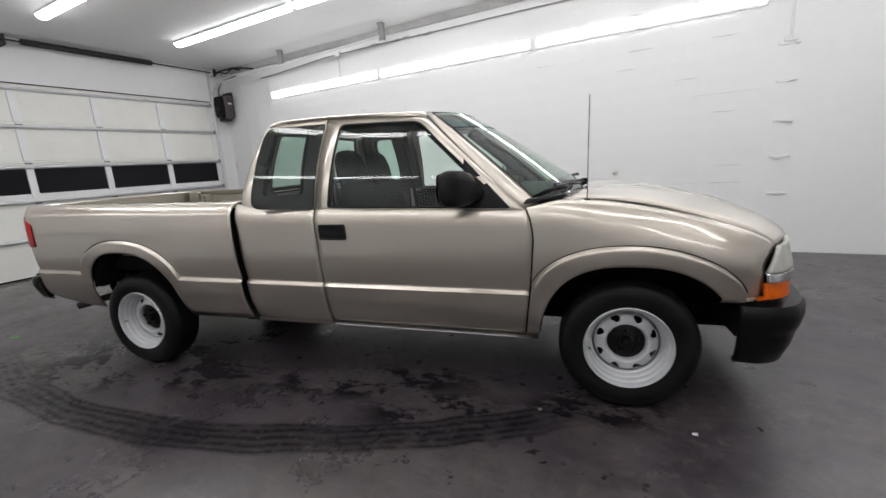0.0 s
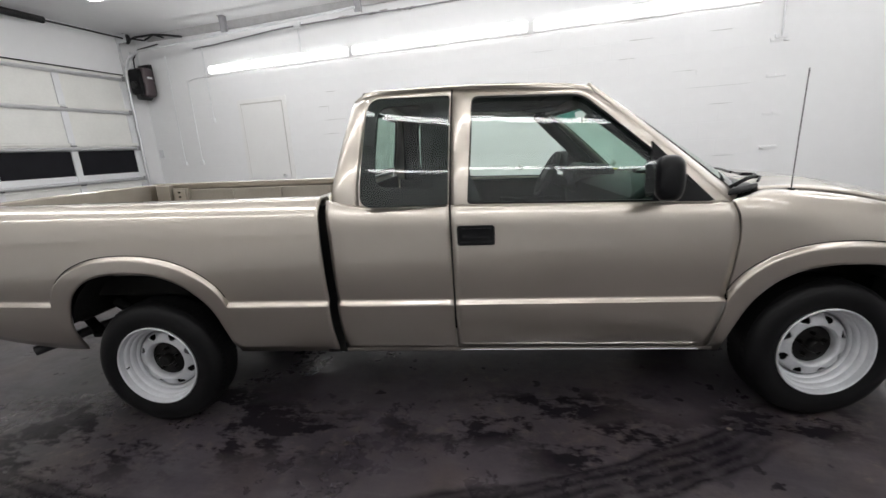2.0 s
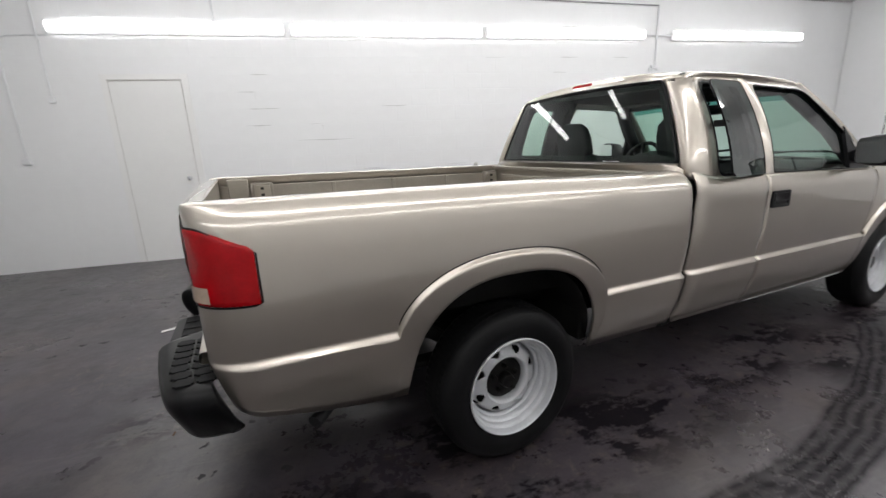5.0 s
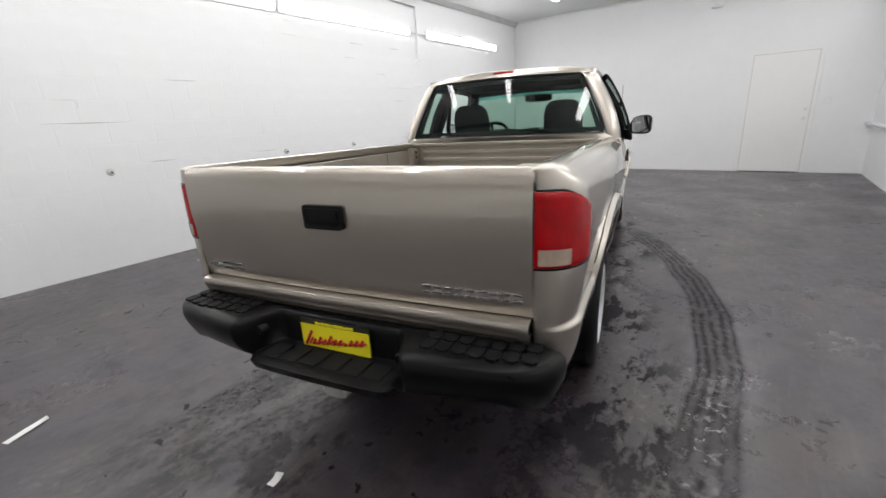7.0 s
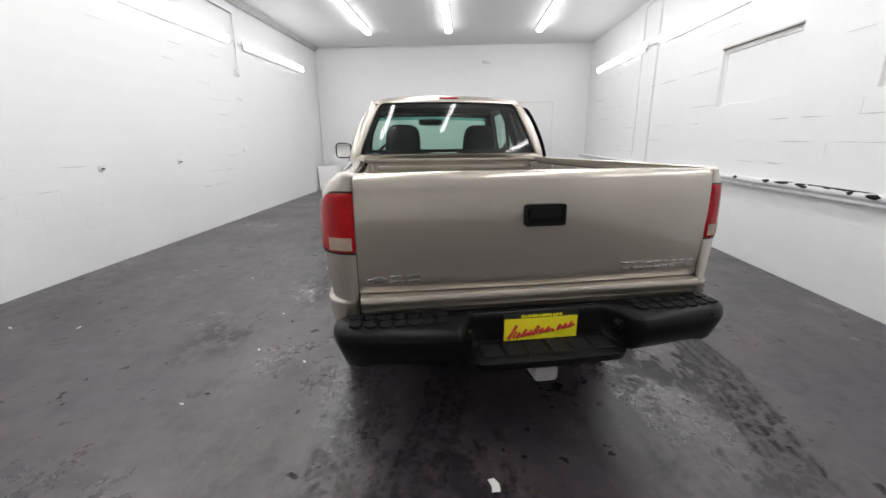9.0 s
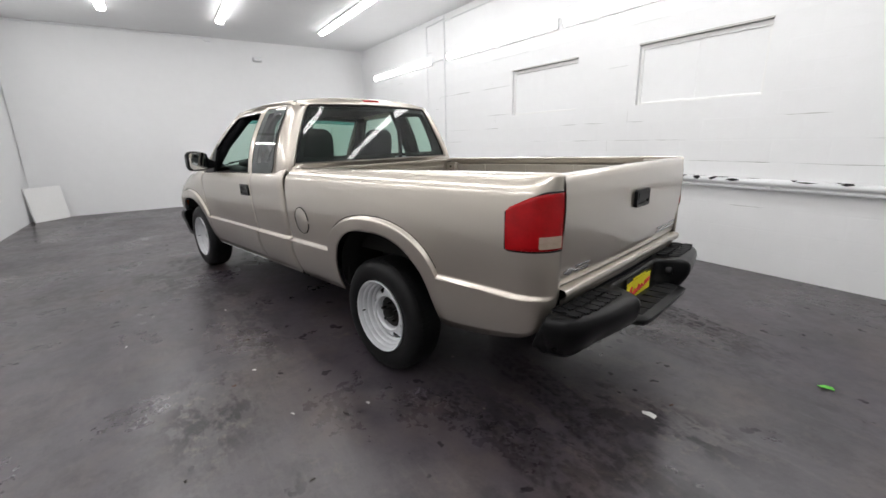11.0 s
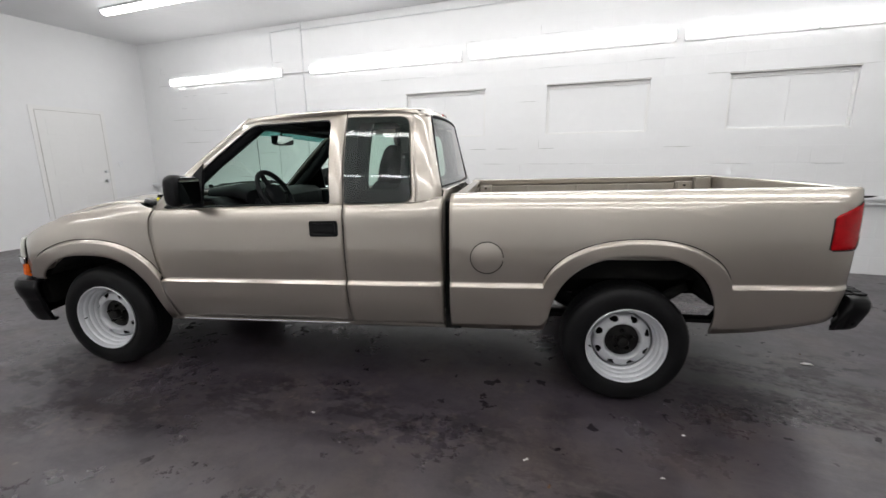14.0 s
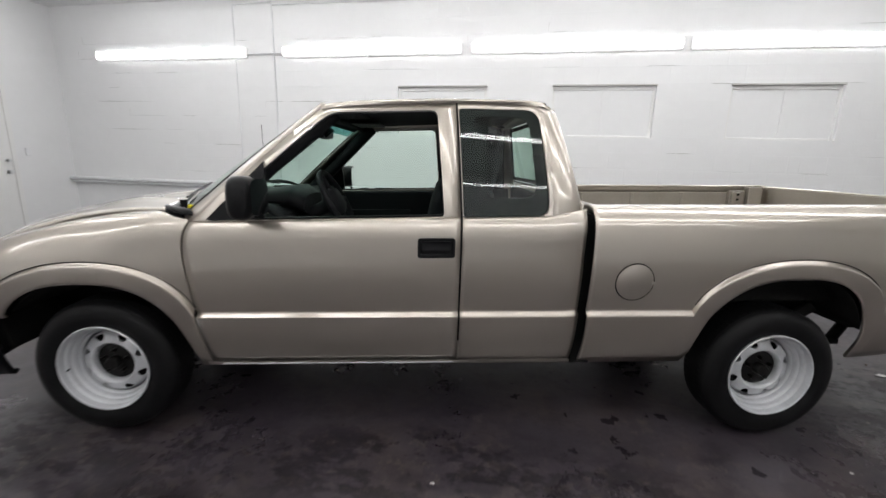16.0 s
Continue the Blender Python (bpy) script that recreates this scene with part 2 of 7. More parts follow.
    hgt = op("ADD", op("MULTIPLY", noise_tex(60, 6), 0.5), op("ADD", noise_tex(4, 4), op("MULTIPLY", mud, 0.4)))
    L(hgt, bp.inputs["Height"])
    L(bp.outputs[0], b.inputs["Normal"])
    return m


FLOOR_A, FLOOR_B, FLOOR_BROWN, FLOOR_DARK, FLOOR_PALE = (0.040, 0.0325, 0.0425), (0.057, 0.0475, 0.056), (0.080, 0.058, 0.050), (0.015, 0.0122, 0.0165), (0.080, 0.068, 0.076)
ARC_A, ARC_B = (-1.55, 3.13, 4.815), ((-2.4, 26.25, 26.0), (1.3, 25.60, 26.0), (-5.0, 24.75, 26.0))
POOLS = [(-1.95, -1.68, 0.95, 0.20, 0.02), (-2.10, -1.12, 0.45, 0.16, 0.10), (-2.35, 0.35, 0.5, 0.12, 0.1)]
PUDDLES = [(-0.95, -1.08, 0.85, 0.30, 0.16), (0.35, -0.72, 0.85, 0.24, 0.36), (-1.85, -1.32, 0.95, 0.42, 0.12), (-2.65, 0.10, 0.65, 0.24, 0.25), (1.55, -0.55, 0.45, 0.20, 0.3),
           (-2.75, -0.35, 0.55, 0.22, 0.25), (0.1, 1.05, 0.85, 0.28, 0.25), (-0.75, 1.05, 0.70, 0.24, 0.15), (0.95, 1.55, 0.65, 0.24, 0.3), (-2.4, -1.35, 0.5, 0.35, 0.2),
           (0.85, -0.88, 0.50, 0.30, 0.2), (-1.45, -0.92, 0.60, 0.24, 0.1), (1.55, 1.25, 0.70, 0.34, 0.15), (-1.55, 1.35, 0.55, 0.26, -0.1)]

WALL = wall_paint("white_block_paint", (0.80, 0.805, 0.81))
HITCHGREY = material("dulled_grey_plastic", (0.46, 0.46, 0.44), 0.5, var=0.15, scale=30, fine=200, bump=0.05)
CEIL = material("ceiling_paint", (0.74, 0.745, 0.75), 0.6, var=0.03, scale=1.2, fine=14, bump=0.05)
DOORWHITE = material("white_door_paint", (0.80, 0.80, 0.79), 0.4, var=0.02, scale=2, fine=20)
PANEL = material("off_white_insulated_panel", (0.79, 0.79, 0.755), 0.45, var=0.05, scale=2.5, fine=30)
STEELW = material("painted_white_steel", (0.78, 0.79, 0.80), 0.35, var=0.05, scale=4, fine=40)
GALV = material("galvanised_steel", (0.68, 0.69, 0.70), 0.42, 0.40, var=0.12, scale=9, fine=70, rvar=0.12)
DULLGALV = material("dull_grey_conduit", (0.30, 0.30, 0.31), 0.55, 0.3, var=0.2, scale=9, fine=70)
DARKSTEEL = material("oiled_dark_steel", (0.03, 0.03, 0.032), 0.5, 0.5, var=0.3, scale=12, fine=90)
NIGHT = material("black_night_glass", (0.010, 0.010, 0.013), 0.10, var=0.1, rvar=0.03, spec=0.15)
MORTAR = material("grey_mortar", (0.55, 0.54, 0.52), 0.9, var=0.15, scale=8, fine=60, bump=0.4)
FLAKE = material("flaked_grey_paint", (0.33, 0.31, 0.29), 0.9, var=0.3, scale=14, fine=80, bump=0.4)
GREYBAND = material("matt_grey_paint", (0.50, 0.50, 0.50), 0.85, var=0.16, scale=3, fine=25)
PIPEW = material("peeling_white_pipe_paint", (0.74, 0.75, 0.76), 0.4, var=0.06, scale=8, fine=60)
OPENER = material("maroon_plastic", (0.075, 0.055, 0.06), 0.4, var=0.15, scale=8, fine=60)
BLACKP = material("black_moulded_plastic", (0.009, 0.009, 0.010), 0.30, var=0.25, scale=10, fine=220, bump=0.03, rvar=0.05, spec=0.13)
BUMPER = material("black_bumper_cover", (0.0045, 0.0045, 0.005), 0.30, var=0.25, scale=10, fine=220, bump=0.03, rvar=0.06, spec=0.16)
TRIMB = material("black_window_rubber", (0.005, 0.005, 0.006), 0.5, var=0.2, scale=12, fine=120, spec=0.15)
PAINT = material("champagne_metallic_paint", (0.495, 0.449, 0.388), 0.34, 0.88, var=0.03, scale=2, fine=700, coat=1.0, rvar=0.02)
# inside of the bed: darker, rougher and more varied than the body paint
BEDPAINT = material("dark_champagne_paint", (0.34, 0.31, 0.265), 0.45, 0.55, var=0.12, scale=7, fine=90, coat=0.4, rvar=0.1)
RUBBER = material("tyre_rubber", (0.0065, 0.0065, 0.007), 0.45, var=0.35, scale=9, fine=80, bump=0.08, spec=0.16)
WHEELW = material("white_wheel_enamel", (0.54, 0.55, 0.57), 0.36, 0.12, var=0.10, scale=14, fine=90, coat=0.3)
HUB = material("black_hub_steel", (0.009, 0.0085, 0.008), 0.35, 0.5, var=0.4, scale=30, fine=120)
UNDER = material("dirty_underbody", (0.008, 0.008, 0.0075), 0.85, var=0.4, scale=8, fine=60, bump=0.3, spec=0.15)
CHROME = material("bright_chrome", (0.75, 0.76, 0.78), 0.12, 1.0, var=0.05, rvar=0.04)
BADGE = material("dull_chrome", (0.42, 0.42, 0.43), 0.22, 1.0, var=0.08, rvar=0.05)
CLOTH = material("dark_grey_seat_cloth", (0.022, 0.023, 0.026), 0.9, var=0.2, scale=18, fine=400, bump=0.3, spec=0.2)
DASH = material("dark_grey_vinyl", (0.010, 0.0105, 0.012), 0.6, var=0.15, scale=14, fine=300, bump=0.2, spec=0.2)
HEADLN = material("grey_headliner", (0.035, 0.035, 0.037), 0.9, var=0.1, scale=20, fine=300)
REDLENS = lens_plastic("red_lamp_lens", (0.33, 0.003, 0.006))
AMBER = lens_plastic("amber_lamp_lens", (0.75, 0.13, 0.01))
CLEARLENS = lens_plastic("clear_lamp_lens", (0.42, 0.42, 0.39))
STEPGREY = material("worn_black_tread", (0.011, 0.011, 0.012), 0.6, var=0.3, scale=20, fine=150, bump=0.2, spec=0.12)
REVERSELENS = lens_plastic("clouded_lamp_lens", (0.38, 0.29, 0.23))
YELLOW = material("yellow_plate_paint", (0.80, 0.72, 0.02), 0.4, var=0.02)
REDINK = material("red_print", (0.5, 0.02, 0.03), 0.5, var=0.05)
BLACKINK = material("black_print", (0.01, 0.01, 0.01), 0.5)
PAPER = material("white_paper", (0.75, 0.74, 0.72), 0.8, var=0.05)
GREENTAG = material("green_tag", (0.12, 0.5, 0.06), 0.6, var=0.1)
LAMPGLOW = glowing("lit_diffuser", (1.0, 0.99, 0.985), LAMP)
TUBEGLOW = glowing("lit_tube", (1.0, 0.99, 0.985), WALL_TUBE)
WALLGLOW = glowing("lit_wall_diffuser", (1.0, 0.99, 0.985), WALL_LAMP)
SCREENGLASS = glass("windscreen_glass", (0.60, 0.80, 0.71))
GLASS = glass("green_tinted_glass", (0.74, 0.88, 0.81))
DARKGLASS = glass("deep_green_glass", (0.66, 0.80, 0.73))
MIRROR = material("mirror_glass", (0.9, 0.9, 0.9), 0.03, 1.0, var=0.0, rvar=0.01)


# ---- building helpers ----
def link_mesh(name, bm, mat, parent=None, label="", smooth=None, solid=0.0, bevel=0.0, out=None):
    """Links a bmesh as one object. smooth: degrees below which edges are shaded smooth. solid: thickness laid behind the faces. out: the way they face."""
    if out is not None:
        bm.normal_update()
        total = sum((f.normal * f.calc_area() for f in bm.faces), Vector())
        if total.dot(Vector(out)) < 0:
            bmesh.ops.reverse_faces(bm, faces=bm.faces)
    me = bpy.data.meshes.new(name)
    bm.to_mesh(me)
    bm.free()
    mats = mat if isinstance(mat, (list, tuple)) else [mat]
    for k in mats:
        me.materials.append(k)
    if smooth is not None:
        me.polygons.foreach_set("use_smooth", [True] * len(me.polygons))
        me.set_sharp_from_angle(angle=radians(smooth))
    ob = new(name, me)
    if parent is not None:
        ob.parent = parent
    if label:
        ob["label"] = label
    if solid:
        md = ob.modifiers.new("thickness", "SOLIDIFY")
        md.thickness, md.offset, md.use_even_offset = solid, -1, False
    if bevel:
        md = ob.modifiers.new("rounded", "BEVEL")
        md.width, md.segments, md.limit_method, md.angle_limit = bevel, 3, "ANGLE", radians(40)
    return ob


def part(name, bm, mat, parent, label="", smooth=35, solid=0.0, bevel=0.0, out=None):
    return link_mesh(name, bm, mat, parent, label, smooth, solid, bevel, out)


def box(bm, x0, x1, y0, y1, z0, z1, mi=0):
    vs = [bm.verts.new(p) for p in ((x0, y0, z0), (x1, y0, z0), (x1, y1, z0), (x0, y1, z0), (x0, y0, z1), (x1, y0, z1), (x1, y1, z1), (x0, y1, z1))]
    for q in ((0, 3, 2, 1), (4, 5, 6, 7), (0, 1, 5, 4), (1, 2, 6, 5), (2, 3, 7, 6), (3, 0, 4, 7)):
        f = bm.faces.new([vs[i] for i in q])
        f.material_index = mi
    return vs


def boxes(*args):
    bm = bmesh.new()
    for a in args:
        box(bm, *a)
    return bm


def grid(rows, close_u=False, flip=False, bm=None):
    """Quads over rows of points."""
    bm = bm or bmesh.new()
    vv = [[bm.verts.new(p) for p in r] for r in rows]
    n = len(vv[0])
    for i in range(len(vv) - 1):
        for j in range(n if close_u else n - 1):
            k = (j + 1) % n
            q = [vv[i][j], vv[i][k], vv[i + 1][k], vv[i + 1][j]]
            bm.faces.new(q[::-1] if flip else q)
    return bm


def tube(bm, pts, r, sides=10, caps=True):
    """A round bar along points."""
    pts = [Vector(p) for p in pts]
    rings = []
    for i, p in enumerate(pts):
        d = (pts[min(i + 1, len(pts) - 1)] - pts[max(i - 1, 0)]).normalized()
        a = d.orthogonal().normalized() if i == 0 else (rings_a - d * rings_a.dot(d)).normalized()
        rings_a = a
        b = d.cross(a)
        rings.append([bm.verts.new(p + (a * math.cos(k * 2 * math.pi / sides) + b * math.sin(k * 2 * math.pi / sides)) * r) for k in range(sides)])
    for r0, r1 in zip(rings, rings[1:]):
        for k in range(sides):
            bm.faces.new((r0[k], r0[(k + 1) % sides], r1[(k + 1) % sides], r1[k]))
    if caps:
        bm.faces.new(rings[0][::-1])
        bm.faces.new(rings[-1])
    return bm


def revolve(bm, profile, sides=48, axis="y", centre=(0, 0, 0), mi=0, skip=None):
    """Turns (radius, along) pairs about an axis."""
    rings = []
    for r, h in profile:
        ring = []
        for k in range(sides):
            a = 2 * math.pi * k / sides
            c, s = r * math.cos(a), r * math.sin(a)
            p = {"y": (c, h, s), "x": (h, c, s), "z": (c, s, h)}[axis]
            ring.append(bm.verts.new(Vector(p) + Vector(centre)))
        rings.append(ring)
    for i, (r0, r1) in enumerate(zip(rings, rings[1:])):
        for k in range(sides):
            if skip and skip(i, k):
                continue
            f = bm.faces.new((r0[k], r0[(k + 1) % sides], r1[(k + 1) % sides], r1[k]))
            f.material_index = mi
    return rings


def loft_round(sections, sides=20, power=2.6, bm=None):
    """A soft closed body through (centre, half width a, half width b, axis a, axis b) sections."""
    rows = []
    for c, a, b, u, v in sections:
        c, u, v = Vector(c), Vector(u), Vector(v)
        ring = []
        for k in range(sides):
            t = 2 * math.pi * k / sides
            x, y = math.cos(t), math.sin(t)
            ring.append(c + u * a * math.copysign(abs(x) ** (2 / power), x) + v * b * math.copysign(abs(y) ** (2 / power), y))
        rows.append(ring)
    bm = grid(rows, close_u=True, bm=bm)
    bm.verts.ensure_lookup_table()
    total = len(bm.verts)
    n = sides * len(rows)
    bm.faces.new([bm.verts[total - n + k] for k in range(sides)][::-1])
    bm.faces.new([bm.verts[total - sides + k] for k in range(sides)])
    bmesh.ops.recalc_face_normals(bm, faces=bm.faces)
    return bm


def curve_fn(pts):
    """A smooth function through (x, y) points."""
    xs, ys = np.array([p[0] for p in pts], float), np.array([p[1] for p in pts], float)
    d = np.diff(ys) / np.diff(xs)
    m = np.concatenate([[d[0]], [0 if a * b <= 0 else 2 * a * b / (a + b) for a, b in zip(d, d[1:])], [d[-1]]])

    def f(x):
        x = min(max(x, xs[0]), xs[-1])
        i = min(max(int(np.searchsorted(xs, x) - 1), 0), len(xs) - 2)
        h = xs[i + 1] - xs[i]
        t = (x - xs[i]) / h
        return float((2 * t ** 3 - 3 * t ** 2 + 1) * ys[i] + (t ** 3 - 2 * t ** 2 + t) * h * m[i] + (3 * t ** 2 - 2 * t ** 3) * ys[i + 1] + (t ** 3 - t ** 2) * h * m[i + 1])
    return f


def sstep(t):
    t = min(max(t, 0.0), 1.0)
    return t * t * (3 - 2 * t)


def lerp(a, b, t):
    return a + (b - a) * t


def mixp(p, q, t):
    return tuple(lerp(a, b, t) for a, b in zip(p, q))


def structure(name, bm, mat, label, category, smooth=None, parent=None, bevel=0.0):
    ob = link_mesh(name, bm, mat, parent, "", smooth, 0.0, bevel)
    return tagged(ob, label, category, "", "structure")


# ---- the room ----
T = 0.2
structure("floor", boxes((XW - T, XE + T, YS - T, YN + T, -0.15, 0.0)), floor_paint(),
          "dark purple-grey sealed concrete floor with damp tyre arcs", "floor")
structure("ceiling", boxes((XW - T, XE + T, YS - T, YN + T, ZC, ZC + 0.15)), CEIL, "smooth white painted ceiling", "ceiling")

# window niches in the south wall, bricked up and painted over
NICHES = [(0.05, 1.24), (-2.0, -0.78), (-3.98, -2.82)]
NZ0, NZ1 = 1.60, 2.215
bm = bmesh.new()
edges = sorted([XW - T, XE + T] + [v for n in NICHES for v in n])
for a, b in zip(edges, edges[1:]):
    if any(abs(a - n[0]) < 1e-6 for n in NICHES):
        box(bm, a, b, YS - T, YS, 0, NZ0)
        box(bm, a, b, YS - T, YS, NZ1, ZC)
        box(bm, a, b, YS - T, YS - 0.055, NZ0, NZ1)
    else:
        box(bm, a, b, YS - T, YS, 0, ZC)
wall_south = structure("wall_south", bm, WALL, "white painted block wall with three blocked-up windows", "wall")
bm = boxes((XW - T, 2.93, YN, YN + T, 0, ZC), (2.93, XE + T, YN + 0.012, YN + T, 0, ZC))
wall_north = structure("wall_north", bm, WALL, "white painted block wall with a patched vertical joint", "wall")
wall_east = structure("wall_east", boxes((XE, XE + T, YS, YN, 0, ZC)), WALL, "smooth white painted end wall", "wall")
DY0, DY1, DZ = -2.90, 3.09, 2.78
wall_west = structure("wall_west", boxes((XW - T, XW, YS, DY0, 0, ZC), (XW - T, XW, DY1, YN, 0, ZC), (XW - T, XW, DY0, DY1, DZ, ZC)), WALL,
                      "white painted wall round the garage door", "wall")

# ---- pickup truck, built along x (nose to +x) about its middle, then turned into the room ----
RAKE = 0.020                     # the body stands a little higher at the tail
truck = new("pickup_truck")
truck.matrix_basis = pose(0, 0, 0, 0, 0, 12.01)
tagged(truck, "champagne metallic extended-cab pickup truck with white steel wheels", "pickup truck")


def raked(bm):
    for v in bm.verts:
        if v.co.x > 1.75 and v.co.z > 0.62:
            v.co.x += 0.034 * sstep((v.co.x - 1.75) / 0.35)
        v.co.z -= RAKE * v.co.x
    return bm


def mirrored(bm):
    """The same mesh on the other flank."""
    c = bm.copy()
    for v in c.verts:
        v.co.y = -v.co.y
    bmesh.ops.reverse_faces(c, faces=c.faces)
    return c


def both(name, make, mat, parent, label="", **kw):
    """One part on each flank: left (+y), then right (-y)."""
    bm = raked(make())
    c = mirrored(bm)
    return part(name, bm, mat, parent, label, out=(0.2, 1, 0), **kw), part(name, c, mat, parent, label, out=(0.2, -1, 0), **kw)


# flank: half width over height, with the lower band and the wheel flares standing proud
LOW = curve_fn([(0.33, 0.745), (0.36, 0.765), (0.40, 0.784), (0.45, 0.803), (0.52, 0.820), (0.60, 0.830), (0.68, 0.844), (0.78, 0.856), (0.88, 0.860), (0.96, 0.857), (1.03, 0.848), (1.12, 0.832)])
CREASE, ROCK, PROUD = 0.630, 0.345, 0.022
ARCHES = ((1.557, 0.458, 0.866, 0.418, 0.772, 1.570), (-1.575, 0.455, 0.868, 0.416, 0.784, -1.570))   # middle, outer half, outer top, inner half, inner top, inner middle


def crease_z(x):
    z = CREASE
    for xc, a, zt, ai, zi, xi in ARCHES:
        d = abs(x - xc) / a
        if d < 1:
            z = max(z, CREASE - 0.01 + (zt - CREASE + 0.01) * (1 - d ** 2.25) ** (1 / 1.75))
    return z


def low_z(x):
    z = ROCK + 0.10 * max(0.0, (-1.95 - x) / 0.55) ** 2
    for xc, a, zt, ai, zi, xi in ARCHES:
        d = abs(x - xi) / ai
        if d < 1:
            z = max(z, ROCK + (zi - ROCK) * (1 - d ** 2.6) ** (1 / 2.4))
    return z


def flank_y(x, z, c, top, r, amount):
    y = LOW(z)
    y += PROUD * sstep((c - z) / 0.018) - 0.010 * sstep((c - z - 0.05) / 0.25)
    y -= 0.034 * sstep((-x - 1.2) / 1.2) + 0.010 * sstep((x - 1.2) / 0.8)
    if x > -0.62:
        y += 0.020 * sstep((z - 0.90) / 0.15)
    d = top - z
    if d < r:
        y -= amount * (1 - max(d, 0) / r) ** 2
    return y


def columns(x0, x1, step=0.02):
    """Stations along a panel, closer together at the ends of the wheel openings."""
    lo, hi = min(x0, x1), max(x0, x1)
    xs = set(np.round(np.linspace(lo, hi, max(2, int((hi - lo) / step) + 1)), 4))
    for xc, a, zt, ai, zi, xi in ARCHES:
        for mid, half in ((xc, a), (xi, ai)):
            for k in range(25):
                x = round(mid + half * math.cos(math.pi * k / 24), 4)
                if lo < x < hi:
                    xs.add(x)
        for s in (-1, 1):
            for e in (0.998, 0.99):
                x = round(xi + s * ai * e, 4)
                if lo < x < hi:
                    xs.add(x)
    xs = sorted(xs)
    return [x for i, x in enumerate(xs) if i == 0 or x - xs[i - 1] > 0.0015 or i == len(xs) - 1]


ROWS_A = [0, 0.15, 0.3, 0.45, 0.6, 0.7, 0.78, 0.84, 0.88, 0.91, 0.935, 0.96, 0.98, 1.0]


def flank(x0, x1, top, r=0.07, amount=0.06, nose=lambda x: 0.0, left=None, right=None, over=None):
    """A flank panel from x0 to x1 (x0 > x1), from the sill or wheel opening up to top(x). left/right: x of the ends over height."""
    xs = columns(x0, x1)
    rows = []
    n = len(xs)
    for x in xs:
        col = []
        lo, c, t = low_z(x), crease_z(x), top(x)
        c = min(max(c, lo + 0.004), t - 0.01)
        zs = [lerp(lo, c, v) for v in ROWS_A] + [lerp(c, t, v) for v in (0.02, 0.06, 0.15, 0.3, 0.45, 0.6, 0.72, 0.8, 0.86, 0.9, 0.94, 0.97, 1.0)]
        for z in zs:
            y = flank_y(x, z, c, t, r, amount)
            u = (x - xs[0]) / (xs[-1] - xs[0])
            xx = x
            if left is not None or right is not None:
                a = left(z) - xs[0] if left is not None else 0.0
                b = right(z) - xs[-1] if right is not None else 0.0
                w0, w1 = max(0, 1 - u * 4), max(0, 1 - (1 - u) * 4)
                xx = x + a * w0 + b * w1
            col.append((xx, y - nose(x), z))
        if over:
            col += over(x, col[-1])
        rows.append(col)
    return grid(rows, flip=True)


# bed sides, wrapped round the tail corner
def tail_wrap(s):
    """Plan of the tail corner: (x, inset) from a run s past the straight flank."""
    a = s * math.pi / 2
    return -2.44 - 0.155 * math.sin(a), 0.126 * (1 - math.cos(a))


BEDTOP = 1.094
TAIL_Y = 0.696


def tail_y(xf, z, k, c=CREASE):
    """Half width round the tail corner; k runs from the flank (0) to the tailgate (1)."""
    return lerp(flank_y(xf, z, c, BEDTOP, 0.075, 0.05 * (1 - 0.85 * k)), TAIL_Y, k)


def bed_side():
    xs = columns(-0.634, -2.44)
    stations = [(x, 0.0, x) for x in reversed(xs)] + [(*tail_wrap(k / 14), -2.44 - 0.2 * k / 14) for k in range(1, 15)]
    rows = []
    for x, inset, xf in stations:
        lo, c, t = low_z(xf), crease_z(xf), BEDTOP - 0.016 * max(0.0, inset / 0.126) ** 3
        c = max(c, lo + 0.004)
        lo2 = lo if inset == 0 else lo + 0.02 * (inset / 0.126)
        zs = [lerp(lo2, c, v) for v in ROWS_A] + [lerp(c, t, v) for v in (0.02, 0.06, 0.15, 0.3, 0.45, 0.6, 0.72, 0.8, 0.84, 0.865, 0.885, 0.905, 0.925, 0.945, 0.96, 0.975, 0.988, 1.0)]
        k = inset / 0.126
        col = [(x + 0.13 * k * max(0.0, (c - z) / (c - ROCK)) ** 1.4, tail_y(xf, z, k, c), z) for z in zs]
        y = col[-1][1]
        inner = min(0.688, y - 0.003)
        col += [(x, lerp(y, inner, 0.35), t + 0.006), (x, lerp(y, inner, 0.8), t + 0.006), (x, inner, t + 0.001), (x, inner, t - 0.05)]
        rows.append(col)
    return grid(rows)


bed_l, bed_r = both("bed_side", bed_side, PAINT, truck, "champagne bed side with a flared wheel arch", smooth=50, solid=0.012)


def flare_line(i):
    xc, a = ARCHES[i][:2]
    def make():
        pts = []
        for k in range(49):
            x = xc - a * 0.985 * math.cos(math.pi * k / 48)
            z = crease_z(x) + 0.0015
            pts.append((x, flank_y(x, z, crease_z(x), 1.09, 0.07, 0.0) - (NOSE_IN(x) if i == 0 else 0.0), z))
        return tube(bmesh.new(), pts, 0.0025, 6)
    return make


NOSE_IN = lambda x: 0.0 if x < 1.85 else 0.05 * ((x - 1.85) / 0.28) ** 2
both("flare_gasket", flare_line(0), TRIMB, truck, "thin dark gasket over the wheel flare")
both("flare_gasket", flare_line(1), TRIMB, truck, "thin dark gasket over the wheel flare")


